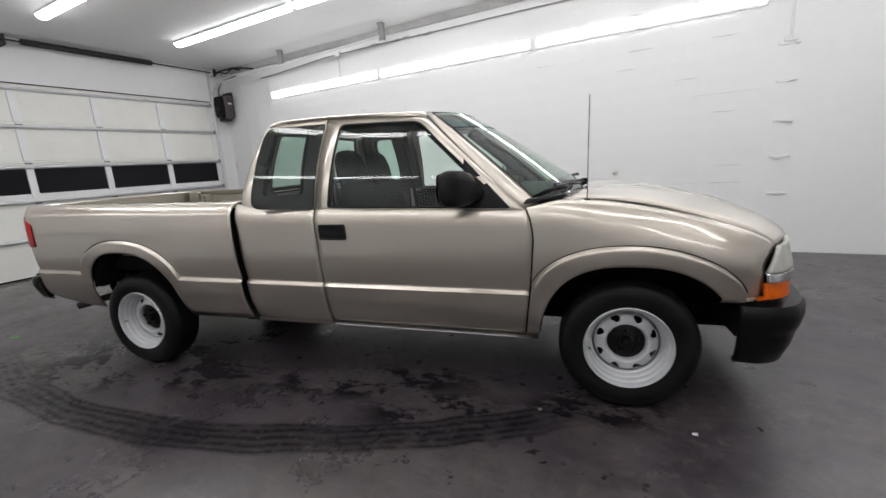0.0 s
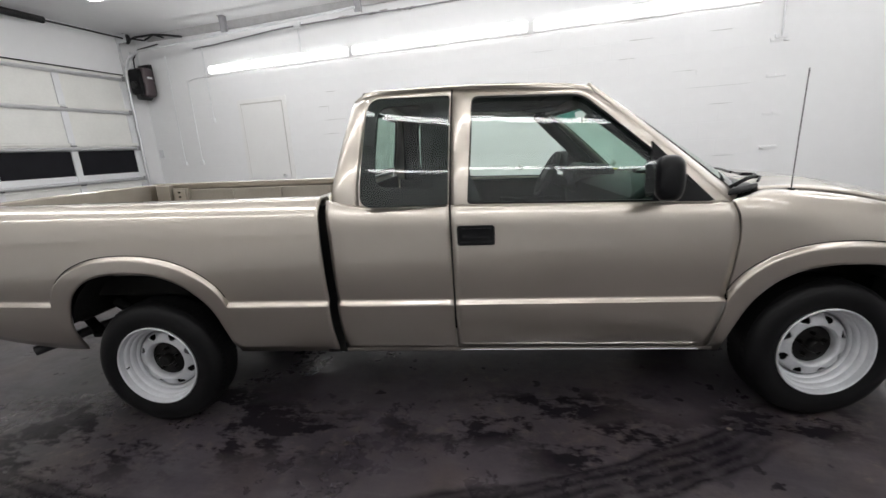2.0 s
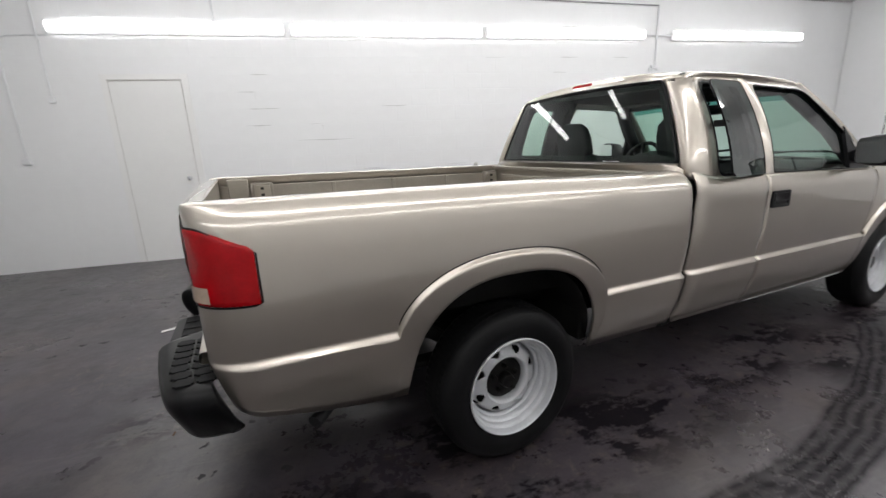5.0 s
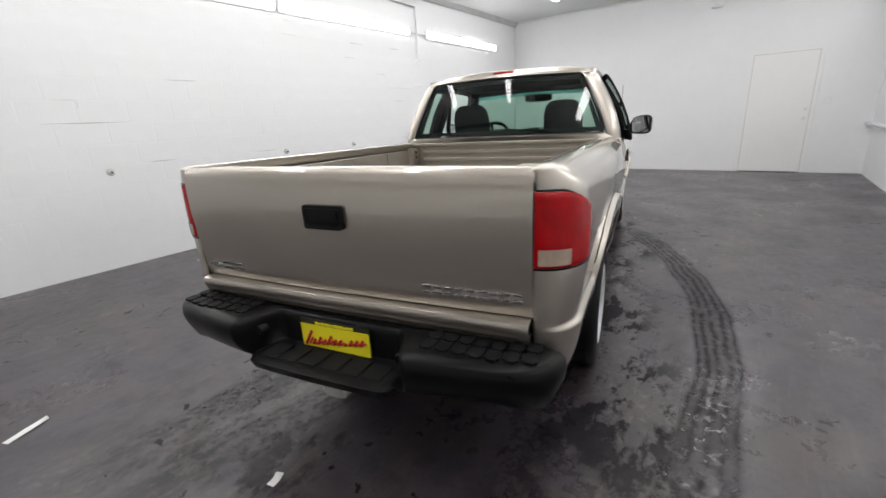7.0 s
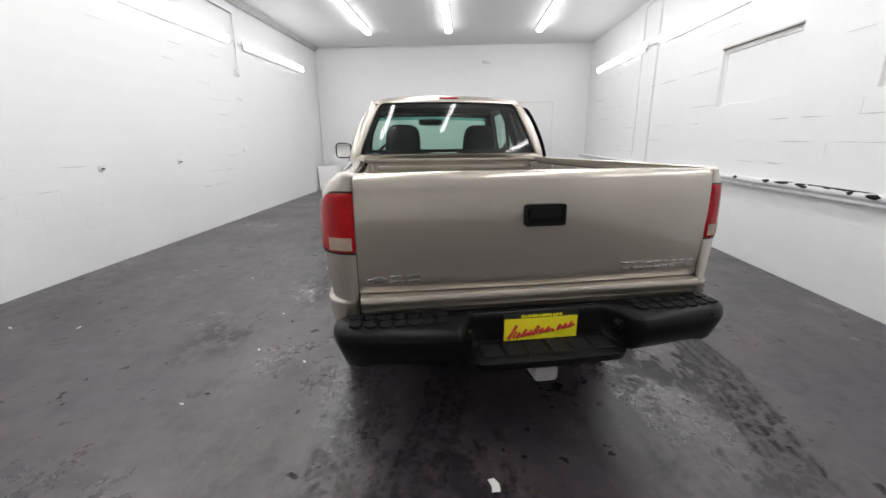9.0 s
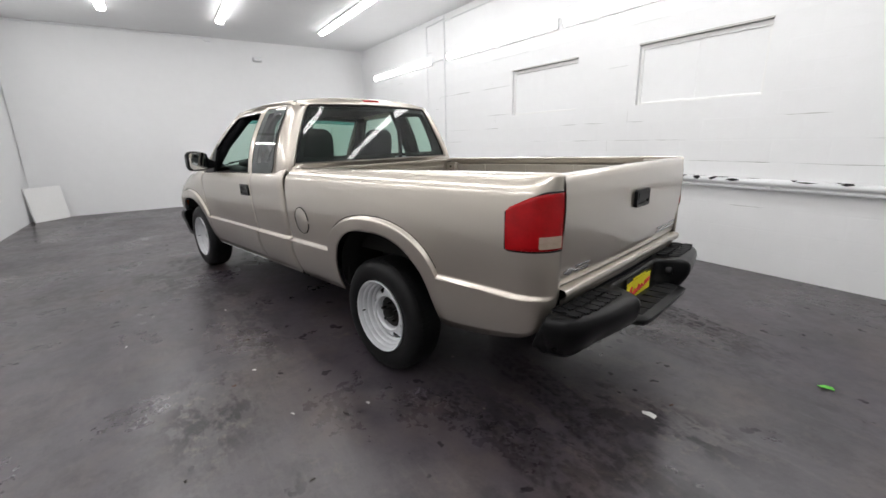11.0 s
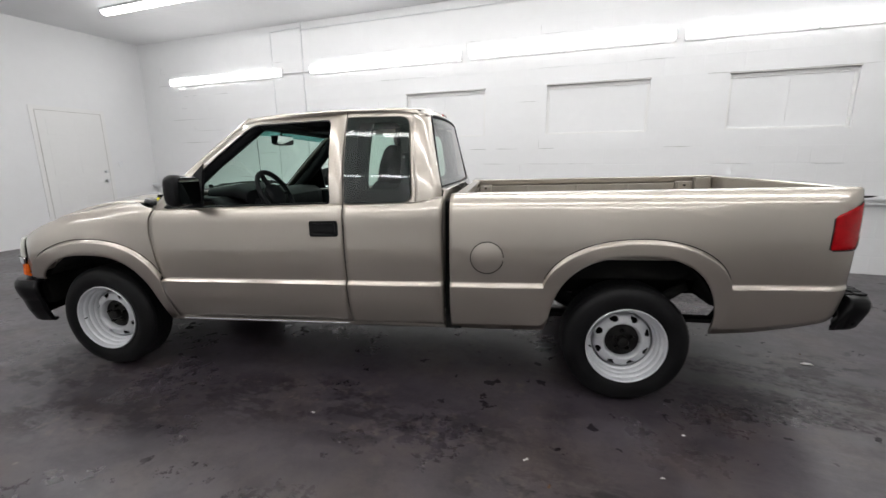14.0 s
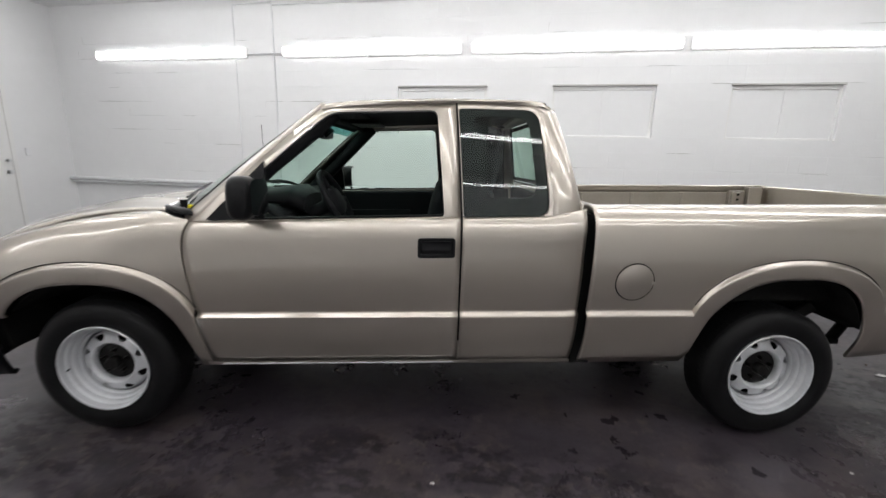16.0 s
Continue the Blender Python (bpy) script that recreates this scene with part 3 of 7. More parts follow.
# fuel filler door: a shallow disc in a dark seam
bm = bmesh.new()
revolve(bm, [(0.0, 0.8595), (0.078, 0.8590), (0.083, 0.857), (0.083, 0.84)], 40, "y", (-0.829, 0, 0.771))
for v in bm.verts:
    v.co.y += 0.08 * (v.co.z - 0.771)
part("fuel_door", raked(bm), PAINT, bed_l, "round fuel filler door", smooth=40)
bm = bmesh.new()
revolve(bm, [(0.0820, 0.8525), (0.0850, 0.8588), (0.0880, 0.8525)], 40, "y", (-0.829, 0, 0.771))
for v in bm.verts:
    v.co.y += 0.08 * (v.co.z - 0.771) + 0.0012
part("fuel_door_seam", raked(bm), TRIMB, bed_l, "dark seam")
bm = boxes((-0.9235, -0.905, 0.848, 0.861, 0.758, 0.774))
part("finger_notch", raked(bm), PAINT, bed_l)

# load bed inside
def bed_inner():
    bm = bmesh.new()
    box(bm, -2.54, -0.665, 0.672, 0.684, 0.737, 1.048)
    box(bm, -2.500, -2.394, 0.612, 0.674, 0.74, 1.086)
    for x0, x1 in ((-2.385, -2.260), (-0.80, -0.70)):
        box(bm, x0, x1, 0.640, 0.674, 0.74, 1.060)
    for x in (-1.1, -1.5, -1.9):
        box(bm, x - 0.012, x + 0.012, 0.664, 0.674, 0.76, 1.045)
    return bm


inner_l, inner_r = both("bed_inner_wall", bed_inner, BEDPAINT, truck, "darker champagne inner bed wall", bevel=0.004)
for s, owner in ((1, inner_l), (-1, inner_r)):
    for x in (-2.322, -0.75):
        plate_ob = part("tie_down_plate", raked(boxes((x - 0.045, x + 0.045, s * 0.634 - 0.003, s * 0.634 + 0.003, 0.95, 1.048))), PAINT, owner, "pale stake-pocket plate", bevel=0.002)
        for z in (0.985, 1.022):
            part("slot", raked(boxes((x - 0.009, x + 0.009, s * 0.630 - 0.003, s * 0.630 + 0.003, z, z + 0.0145))), UNDER, plate_ob, "dark slot")
bm = boxes((-2.56, -0.64, -0.670, 0.670, 0.72, 0.735))
for k in range(15):
    y = -0.63 + 0.09 * k
    box(bm, -2.54, -0.70, y - 0.022, y + 0.022, 0.7355, 0.745)
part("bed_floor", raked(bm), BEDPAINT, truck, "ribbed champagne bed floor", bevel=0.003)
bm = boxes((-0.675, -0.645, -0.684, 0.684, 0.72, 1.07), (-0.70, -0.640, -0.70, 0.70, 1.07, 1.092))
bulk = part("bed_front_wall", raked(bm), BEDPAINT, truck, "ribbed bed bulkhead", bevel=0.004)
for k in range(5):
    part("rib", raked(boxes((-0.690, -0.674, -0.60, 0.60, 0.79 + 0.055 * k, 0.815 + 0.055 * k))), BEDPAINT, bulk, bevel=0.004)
# black boxes added in the open gap to give its shade
part("gap_filler", raked(boxes((-0.630, -0.602, -0.775, 0.775, 0.716, 1.062), (-0.690, -0.602, -0.775, 0.775, 0.345, 0.715), (-0.690, -0.631, 0.688, 0.775, 0.716, 1.060), (-0.690, -0.631, -0.775, -0.688, 0.716, 1.060))), UNDER, truck, "black filler painted as shade between cab and bed")
for s in (1, -1):
    bm = loft_round([((-1.575, s * 0.565, 0.737), 0.40, 0.10, (1, 0, 0), (0, 1, 0)), ((-1.575, s * 0.565, 0.86), 0.38, 0.10, (1, 0, 0), (0, 1, 0)),
                     ((-1.575, s * 0.565, 0.90), 0.30, 0.08, (1, 0, 0), (0, 1, 0))], 24, 4)
    part("wheel_housing", raked(bm), BEDPAINT, truck)

# tailgate
rows = []
for z, dx in ((0.650, 0.026), (0.66, 0.018), (0.70, 0.015), (0.75, 0.0100), (0.80, 0.0055), (0.86, 0.0010), (0.92, -0.004), (0.97, -0.0045), (1.02, -0.003), (1.06, 0.001), (1.08, 0.006), (1.091, 0.016), (1.094, 0.028), (1.094, 0.05), (1.088, 0.058), (0.66, 0.058)):
    rows.append([(-2.600 + dx - 0.014 * (1 - (y / 0.69) ** 2), y, z + 0.004 * (1 - (y / 0.69) ** 2) * (z > 1.0)) for y in np.linspace(-0.6935, 0.6935, 25)])
tailgate = part("tailgate", raked(grid(rows)), PAINT, truck, "closed champagne tailgate", smooth=50, out=(-1, 0, 0.3))
bm = boxes((-2.56, -2.545, -0.684, 0.684, 0.655, 1.085))
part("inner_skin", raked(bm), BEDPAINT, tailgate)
# ledge below the tailgate
rows = []
for z, dx in ((0.648, 0.03), (0.6445, -0.006), (0.641, -0.0135), (0.634, -0.0165), (0.624, -0.0175), (0.615, -0.0165), (0.609, -0.0135), (0.606, -0.006), (0.604, 0.008), (0.594, 0.011), (0.584, 0.010), (0.578, 0.02), (0.560, 0.024)):
    rows.append([(-2.604 + dx, y, z) for y in np.linspace(-0.688, 0.688, 13)])
part("tailgate_sill", raked(grid(rows, flip=True)), PAINT, truck, "champagne ledge under the tailgate", smooth=40, out=(-1, 0, 0))


def rrect(cy, cz, hy, hz, r, n=5):
    out = []
    for sy, sz, a0 in ((1, 1, 0), (-1, 1, 90), (-1, -1, 180), (1, -1, 270)):
        for k in range(n + 1):
            a = radians(a0 + 90 * k / n)
            out.append((cy + sy * (hy - r) + r * math.cos(a), cz + sz * (hz - r) + r * math.sin(a)))
    return out


def rr_plate(x0, x1, cy, cz, hy, hz, r, dish=0.0, lip=0.012, axis="x"):
    """A rounded plate facing away along an axis, with a dished middle."""
    rows = [[(x0, *p) for p in rrect(cy, cz, hy, hz, r)], [(x1, *p) for p in rrect(cy, cz, hy, hz, r)],
            [(x1, *p) for p in rrect(cy, cz, hy - lip, hz - lip, max(0.004, r - lip * 0.6))],
            [(x1 - dish * math.copysign(1, x1 - x0), *p) for p in rrect(cy, cz, hy - lip * 1.5, hz - lip * 1.5, max(0.003, r - lip))]]
    if axis == "y":
        rows = [[(b, a, c) for a, b, c in q] for q in rows]
    bm = grid(rows, close_u=True)
    bm.verts.ensure_lookup_table()
    n = len(rows[0])
    bm.faces.new([bm.verts[3 * n + k] for k in range(n)])
    bmesh.ops.recalc_face_normals(bm, faces=bm.faces)
    return bm


bezel = part("tailgate_handle", raked(rr_plate(-2.600, -2.634, 0, 0.935, 0.080, 0.041, 0.012, dish=0.009)), BLACKP, tailgate, "black tailgate latch handle", smooth=30)
bm = rr_plate(-2.618, -2.635, 0, 0.945, 0.062, 0.020, 0.008, dish=0.0, lip=0.004)
part("tailgate_handle", raked(bm), BLACKP, tailgate, "black pull lever", smooth=30)
# raised badges as plain bright shapes
def badge_bar(y0, y1, z0, z1):
    """A raised plain bar, slightly proud of the tailgate skin."""
    x = -2.5945 - 0.014 * (1 - (0.5 * (y0 + y1) / 0.69) ** 2) + 0.012 * sstep((0.76 - 0.5 * (z0 + z1)) / 0.08)
    return part("badge_bar", raked(boxes((x - 0.006, x + 0.010, y0, y1, z0, z1))), BADGE, tailgate, "raised dull chrome bar", bevel=0.0015)


for k in range(9):
    y = -0.668 + 0.0365 * k
    badge_bar(y + 0.004, y + 0.0325, 0.719, 0.728)
    badge_bar(y + 0.004, y + 0.0325, 0.698, 0.707)
for y, w in ((0.464, 0.040), (0.512, 0.016), (0.536, 0.040)):
    badge_bar(y, y + w, 0.711, 0.720)
    badge_bar(y, y + w, 0.690, 0.699)
bm = bmesh.new()
box(bm, -2.596, -2.578, 0.586, 0.660, 0.699, 0.711)
box(bm, -2.5965, -2.578, 0.605, 0.638, 0.693, 0.717)
part("badge_emblem", raked(bm), BADGE, tailgate, "small chrome emblem", bevel=0.002)

# tail lamps
def tail_lamp():
    rows = []
    st = [(-2.424, 0.0, -2.424), (-2.427, 0.0, -2.427), (-2.433, 0.0, -2.433)] + [(*tail_wrap(k / 12), -2.44 - 0.2 * k / 12) for k in range(0, 13)]
    n = len(st)
    for i, (x, inset, xf) in enumerate(st):
        u = i / (n - 1)
        z0, z1 = 0.810, lerp(0.968, 1.031, sstep(u * 1.5))
        if i == 0:
            z0, z1 = 0.818, 0.958
        col = []
        a = min(1.0, max(0, (-2.44 - x) / 0.155)) * math.pi / 2
        for k, v in enumerate((0, 0.025, 0.1, 0.25, 0.4, 0.5, 0.6, 0.75, 0.9, 0.975, 1)):
            z = lerp(z0, z1, v)
            e = 0.0045 if 0 < k < 10 and 0 < i < n - 1 else -0.004
            y = tail_y(xf, z, inset / 0.126)
            col.append((x - e * math.sin(a) - (0.006 if i == n - 1 else 0), y + e * math.cos(a), z))
        rows.append(col)
    return grid(rows)


lamp_l, lamp_r = both("tail_lamp", tail_lamp, REDLENS, truck, "glossy red tail lamp lens", smooth=60)
def reverse_lens():
    rows = []
    for k in range(6):
        s = 0.50 + 0.44 * k / 5
        x, inset = tail_wrap(s)
        a = s * math.pi / 2
        rows.append([(x - 0.0065 * math.sin(a), tail_y(-2.6, z, inset / 0.126) + 0.0065 * math.cos(a), z) for z in np.linspace(0.822, 0.869, 4)])
    return grid(rows)


bm = raked(reverse_lens())
bm2 = mirrored(bm)
part("reverse_lens", bm, REVERSELENS, lamp_l, "clouded reversing lens", smooth=60)
part("reverse_lens", bm2, REVERSELENS, lamp_r, "clouded reversing lens", smooth=60)
def lamp_seam():
    bm = bmesh.new()
    st = [(-2.422, 0.0, -2.422)] + [(*tail_wrap(k / 10), -2.44 - 0.2 * k / 10) for k in range(0, 11)]
    lo, hi = [], []
    for i, (x, inset, xf) in enumerate(st):
        z1 = lerp(0.968, 1.031, sstep(i / (len(st) - 1) * 1.5)) + 0.001
        for zz, acc in ((0.809 if i else 0.816, lo), (z1 if i else 0.960, hi)):
            acc.append((x, tail_y(xf, zz, inset / 0.126) + 0.0005, zz))
    tube(bm, hi[::-1] + lo, 0.0034, 6)
    return bm


both("lamp_gasket", lamp_seam, TRIMB, truck, "thin black lamp gasket")

# cab flank behind the door
BELT = lambda x: 1.056 - 0.017 * x          # foot of the side windows, falling towards the nose
CABTOP = lambda x: BELT(x) + 0.026 * sstep((-x - 0.42) / 0.2)
def cab_flank():
    def round_back(x):
        return 0.016 * max(0, (-x - 0.52) / 0.080) ** 2
    return flank(-0.060, -0.597, CABTOP, 0.11, 0.026, nose=round_back)


cab_l, cab_r = both("cab_side", cab_flank, PAINT, truck, "champagne cab side panel", smooth=50, solid=0.012)


FD = curve_fn([(0.34, 1.070), (0.38, 1.075), (0.50, 1.090), (0.65, 1.107), (0.80, 1.120), (0.90, 1.127), (0.96, 1.120), (1.01, 1.108), (1.04, 1.094)])
def door_panel():
    xs = np.linspace(0, 1, 40)
    rows = []
    for u in xs:
        col = []
        top = BELT(lerp(-0.052, 1.095, u))
        zs = [lerp(0.366, CREASE, v) for v in ROWS_A] + [lerp(CREASE, top, v) for v in (0.02, 0.06, 0.15, 0.3, 0.45, 0.6, 0.72, 0.8, 0.86, 0.9, 0.94, 0.97, 1.0)]
        for z in zs:
            x = lerp(-0.052, FD(z) - 0.004, u)
            col.append((x, flank_y(x, z, CREASE, top, 0.11, 0.026), z))
        rows.append(col)
    return grid(rows, flip=True)


door_l, door_r = both("door", door_panel, PAINT, truck, "champagne cab door", smooth=50, solid=0.012)

# sill under the doors
def sill():
    rows = []
    for x in np.linspace(-0.595, 1.10, 8):
        rows.append([(x, 0.786, 0.372), (x, 0.783, 0.362), (x, 0.776, 0.350), (x, 0.762, 0.341), (x, 0.72, 0.339), (x, 0.68, 0.42)])
    return grid(rows)


both("rocker_sill", sill, PAINT, truck, "champagne sill", smooth=40)
both("sill_trim", lambda: tube(bmesh.new(), [(-0.04, 0.7895, 0.3625), (0.5, 0.7895, 0.3625), (1.03, 0.7895, 0.3625)], 0.0042, 6), CHROME, truck, "thin bright sill strip")

# front wings
HOODZ = curve_fn([(1.08, 1.040), (1.15, 1.052), (1.25, 1.058), (1.40, 1.049), (1.60, 1.022), (1.80, 0.978), (1.95, 0.930), (2.05, 0.888), (2.14, 0.838), (2.20, 0.80)])
NOSE = NOSE_IN
def wing():
    xs = columns(2.125, 1.10)
    rows = []
    for x in xs:
        lo, c, t = low_z(x), crease_z(x), HOODZ(x)
        if x > ARCHES[0][0] + 0.30:
            lo = max(lo, 0.610)
        c = min(max(c, lo + 0.004), t - 0.03)
        zs = [lerp(lo, c, v) for v in ROWS_A] + [lerp(c, t, v) for v in (0.02, 0.06, 0.15, 0.3, 0.45, 0.6, 0.72, 0.8, 0.86, 0.9, 0.94, 0.97, 1.0)]
        w = sstep((x - 1.12) / 0.45)
        back = max(0.0, 1 - (x - 1.10) / 0.16)
        col = []
        for z in zs:
            y = flank_y(x, z, c, t, lerp(0.11, 0.165, w), lerp(0.026, 0.070, w)) - NOSE(x)
            front = -0.055 * sstep((0.872 - z) / 0.12) * sstep((x - 1.98) / 0.145)
            col.append((x + (FD(z) + 0.004 - 1.10) * back + front, y, z))
        xt, yt, zt = col[-1]
        k = lerp(0.12, 1.0, sstep((x - 1.12) / 0.15))
        for dy, dz in ((0.005, 0.005), (0.014, 0.010), (0.030, 0.015), (0.056, 0.019)):
            col.append((xt, yt - dy * k, t + dz * k))
        rows.append(col)
    return grid(rows, flip=True)


wing_l, wing_r = both("front_wing", wing, PAINT, truck, "champagne front wing with a flared arch", smooth=50, solid=0.012)

# bonnet
def nose_x(y):
    return 2.335 - 0.20 * (abs(y) / 0.72) ** 3 - 0.02 * (abs(y) / 0.72)


rows = []
for k in range(29):
    u = k / 28
    row = []
    for y in np.linspace(-0.712, 0.712, 25):
        q = abs(y) / 0.712
        xr = 1.262 + 0.113 * (1 - q ** 2)
        xf = nose_x(y) - 0.02
        xe = lerp(1.10, 2.13, u)
        z = HOODZ(max(xe, 1.10 + 0.15 * (1 - u))) + 0.019 + lerp(0.014, 0.038, sstep(u / 0.4)) * (1 - q ** 2.2) * (1 - 0.4 * u)
        z += 0.012 * sstep(1 - abs(q - 0.55) / 0.12) * (1 - u) * 0.5
        row.append((lerp(xr, xf, u), y, z))
    rows.append(row)
end = rows[-1]
rows.append([(nose_x(y) - 0.006, y, z - 0.010) for x, y, z in end])
rows.append([(nose_x(y) - 0.002, y, z - 0.026) for x, y, z in end])
rows.append([(nose_x(y) - 0.010, y, z - 0.040) for x, y, z in end])
bonnet = part("bonnet", raked(grid(rows)), PAINT, truck, "champagne bonnet", smooth=50, solid=0.015, out=(0, 0, 1))
# grille panel
rows = []
for z, d in ((0.845, -0.03), (0.82, -0.005), (0.78, 0.0), (0.70, 0.004), (0.60, 0.004)):
    rows.append([(nose_x(y) + d, y, z) for y in np.linspace(-0.46, 0.46, 17)])
part("grille", raked(grid(rows)), PAINT, truck, "body-coloured grille bar", smooth=40, solid=0.02, out=(1, 0, 0))
bm = bmesh.new()
for y0, y1 in ((-0.42, -0.01), (0.01, 0.42)):
    for z in (0.625, 0.655, 0.735, 0.765, 0.795):
        rows = [[(nose_x(y) + 0.012, y, zz) for y in np.linspace(y0, y1, 8)] for zz in (z, z + 0.018)]
        grid(rows, bm=bm)
part("grille_slats", raked(bm), BLACKP, truck, "black grille slots", solid=0.006, out=(1, 0, 0))


# head lamps, wrapped round the nose corner
def nose_point(s):
    """Plan of the nose corner from the flank (s=0) to the grille (s=1)."""
    a, b, c, d = Vector((2.078, 0.806)), Vector((2.175, 0.782)), Vector((2.240, 0.68)), Vector((2.305, 0.45))
    p = a * (1 - s) ** 3 + b * 3 * s * (1 - s) ** 2 + c * 3 * s * s * (1 - s) + d * s ** 3
    return p.x, p.y


def nose_patch(z0, z1, back=0.0, out=0.0, s0=0.0, s1=1.0, slant=0.0):
    def make():
        rows = []
        for k in range(17):
            row = []
            for v in (0, 0.1, 0.35, 0.65, 0.9, 1.0):
                x, y = nose_point(lerp(s0 + slant * v, s1, k / 16))
                row.append((x - back * v + out * 0.7, y - back * v * 0.35 + out * 0.7, lerp(z0, z1, v)))
            rows.append(row)
        return grid(rows, flip=True)
    return make


head_l, head_r = both("head_lamp", nose_patch(0.740, 0.856, 0.026, 0.0, 0.0, 1.0, 0.34), CLEARLENS, truck, "clear wrapped head lamp", smooth=50, solid=0.02)
both("lamp_trim", nose_patch(0.698, 0.736, 0.004, 0.004), CHROME, truck, "chrome strip below the head lamp", smooth=50, solid=0.02)
both("turn_signal", nose_patch(0.616, 0.694, 0.006, 0.0, 0.0, 0.55), AMBER, truck, "amber turn signal lens", smooth=50, solid=0.02)
both("nose_panel", nose_patch(0.585, 0.612, 0.0, -0.006), BLACKP, truck, "black strip over the bumper", smooth=50, solid=0.02)
both("nose_panel", nose_patch(0.60, 0.704, 0.0, -0.008, 0.5, 1.0), PAINT, truck, "champagne nose panel", smooth=50, solid=0.02)


# bumpers
def sweep(path, section):
    """Sweeps (inset, height) sections along a plan path of (x, y, nx, ny): n points outwards."""
    rows = []
    for i, (x, y, nx, ny) in enumerate(path):
        rows.append([(x - nx * d, y - ny * d, z) for d, z in section(i / (len(path) - 1), y, x)])
    bm = grid(rows)
    bmesh.ops.recalc_face_normals(bm, faces=bm.faces)
    return bm


def plan(points, n=56):
    """An even plan path with outward normals through points from the left flank to the right."""
    pts = [Vector(p) for p in points]
    fx, fy = curve_fn([(i, p.x) for i, p in enumerate(pts)]), curve_fn([(i, p.y) for i, p in enumerate(pts)])
    q = [Vector((fx(t), fy(t))) for t in np.linspace(0, len(pts) - 1, n)]
    out = []
    mid = Vector((0.80 * pts[0].x, 0.0))
    for i, p in enumerate(q):
        d = (q[min(i + 1, n - 1)] - q[max(i - 1, 0)]).normalized()
        nn = Vector((-d.y, d.x))
        if nn.dot(p - mid) < 0:
            nn = -nn
        out.append((p.x, p.y, nn.x, nn.y))
    return out


half = [(2.01, 0.838), (2.11, 0.845), (2.215, 0.81), (2.31, 0.69), (2.365, 0.50), (2.40, 0.25)]
front_path = plan(half + [(2.41, 0.0)] + [(x, -y) for x, y in reversed(half)])
def front_section(u, y, x):
    return [(0.09, 0.60), (0.06, 0.602), (0.015, 0.594), (0.0, 0.575), (-0.004, 0.54), (0.004, 0.50), (0.012, 0.472), (0.019, 0.462), (0.021, 0.452), (0.034, 0.39), (0.064, 0.312), (0.078, 0.302), (0.10, 0.31)]


bumper_f = part("front_bumper", raked(sweep(front_path, front_section)), BUMPER, truck, "dark grey moulded front bumper", smooth=35, solid=0.015, out=(1, 0, 0))

half = [(-2.525, 0.770), (-2.55, 0.786), (-2.60, 0.796), (-2.67, 0.778), (-2.725, 0.71), (-2.755, 0.58), (-2.78, 0.42), (-2.793, 0.30)]
rear_path = plan(half + [(-2.80, 0.0)] + [(x, -y) for x, y in reversed(half)], 201)
def rear_section(u, y, x):
    w = sstep((abs(y) - 0.262) / 0.095)
    e = sstep((abs(y) - 0.60) / 0.18)
    dep = lerp(0.20, 0.085, e)
    normal = [(dep, 0.53), (dep, 0.558), (dep * 0.8, 0.564), (0.072, 0.567), (0.040, 0.565), (0.016, 0.556), (0.004, 0.541), (0.0, 0.520), (0.003, 0.492), (0.014, 0.462), (0.036, 0.426 - 0.02 * e), (0.052, 0.413 - 0.024 * e), (0.090, 0.406 - 0.024 * e), (0.110, 0.410)]
    f = lerp(0.30, 1.0, min(1.0, max(0.0, (-2.525 - x) / 0.06)))
    normal = [(min(d, 0.06 + 0.3 * max(0, -2.50 - x)) if f < 0.99 else d, 0.375 + (z - 0.375) * f) for d, z in normal]
    notch = [(0.20, 0.53), (0.20, 0.558), (0.190, 0.563), (0.180, 0.565), (0.171, 0.563), (0.164, 0.557), (0.161, 0.546), (0.160, 0.530), (0.160, 0.490), (0.155, 0.450), (0.130, 0.441), (0.020, 0.445), (-0.008, 0.437), (0.004, 0.405)]
    return [mixp(a, b, w) for a, b in zip(notch, normal)]


bumper_r = part("rear_bumper", raked(sweep(rear_path, rear_section)), BUMPER, truck, "black rear step bumper", smooth=50, solid=0.008, out=(-1, 0, 0.3))
# tread pads on the step
for s in (1, -1):
    for k in range(7):
        for j in range(2):
            y = 0.395 + 0.052 * k
            x0 = -2.716 + 0.062 * j + 0.010 * max(0, k - 4)
            pad = boxes((x0, x0 + 0.055, s * y - 0.022, s * y + 0.022, 0.564, 0.5715))
            bmesh.ops.bevel(pad, geom=[e for e in pad.edges if abs(e.verts[0].co.z - e.verts[1].co.z) > 0.001], offset=0.008, segments=2, affect="EDGES")
            part("step_pad", raked(pad), STEPGREY, bumper_r)
    for k in range(3):
        y = 0.045 + 0.085 * k
        part("step_pad", raked(boxes((-2.766, -2.672, s * y - 0.036, s * y + 0.036, 0.4425, 0.4475))), STEPGREY, bumper_r, bevel=0.002)
    bm = bmesh.new()
    revolve(bm, [(0.0, -0.012), (0.018, -0.012), (0.024, 0.0), (0.024, 0.02)], 16, "x", (-2.704, s * 0.305, 0.505))
    part("plate_lamp", raked(bm), BLACKP, bumper_r, "small licence lamp")
def lifted(bm):
    """Sets a piece of the plate up on its bracket, then rakes it with the body."""
    for v in bm.verts:
        v.co.z += 0.019
    return raked(bm)


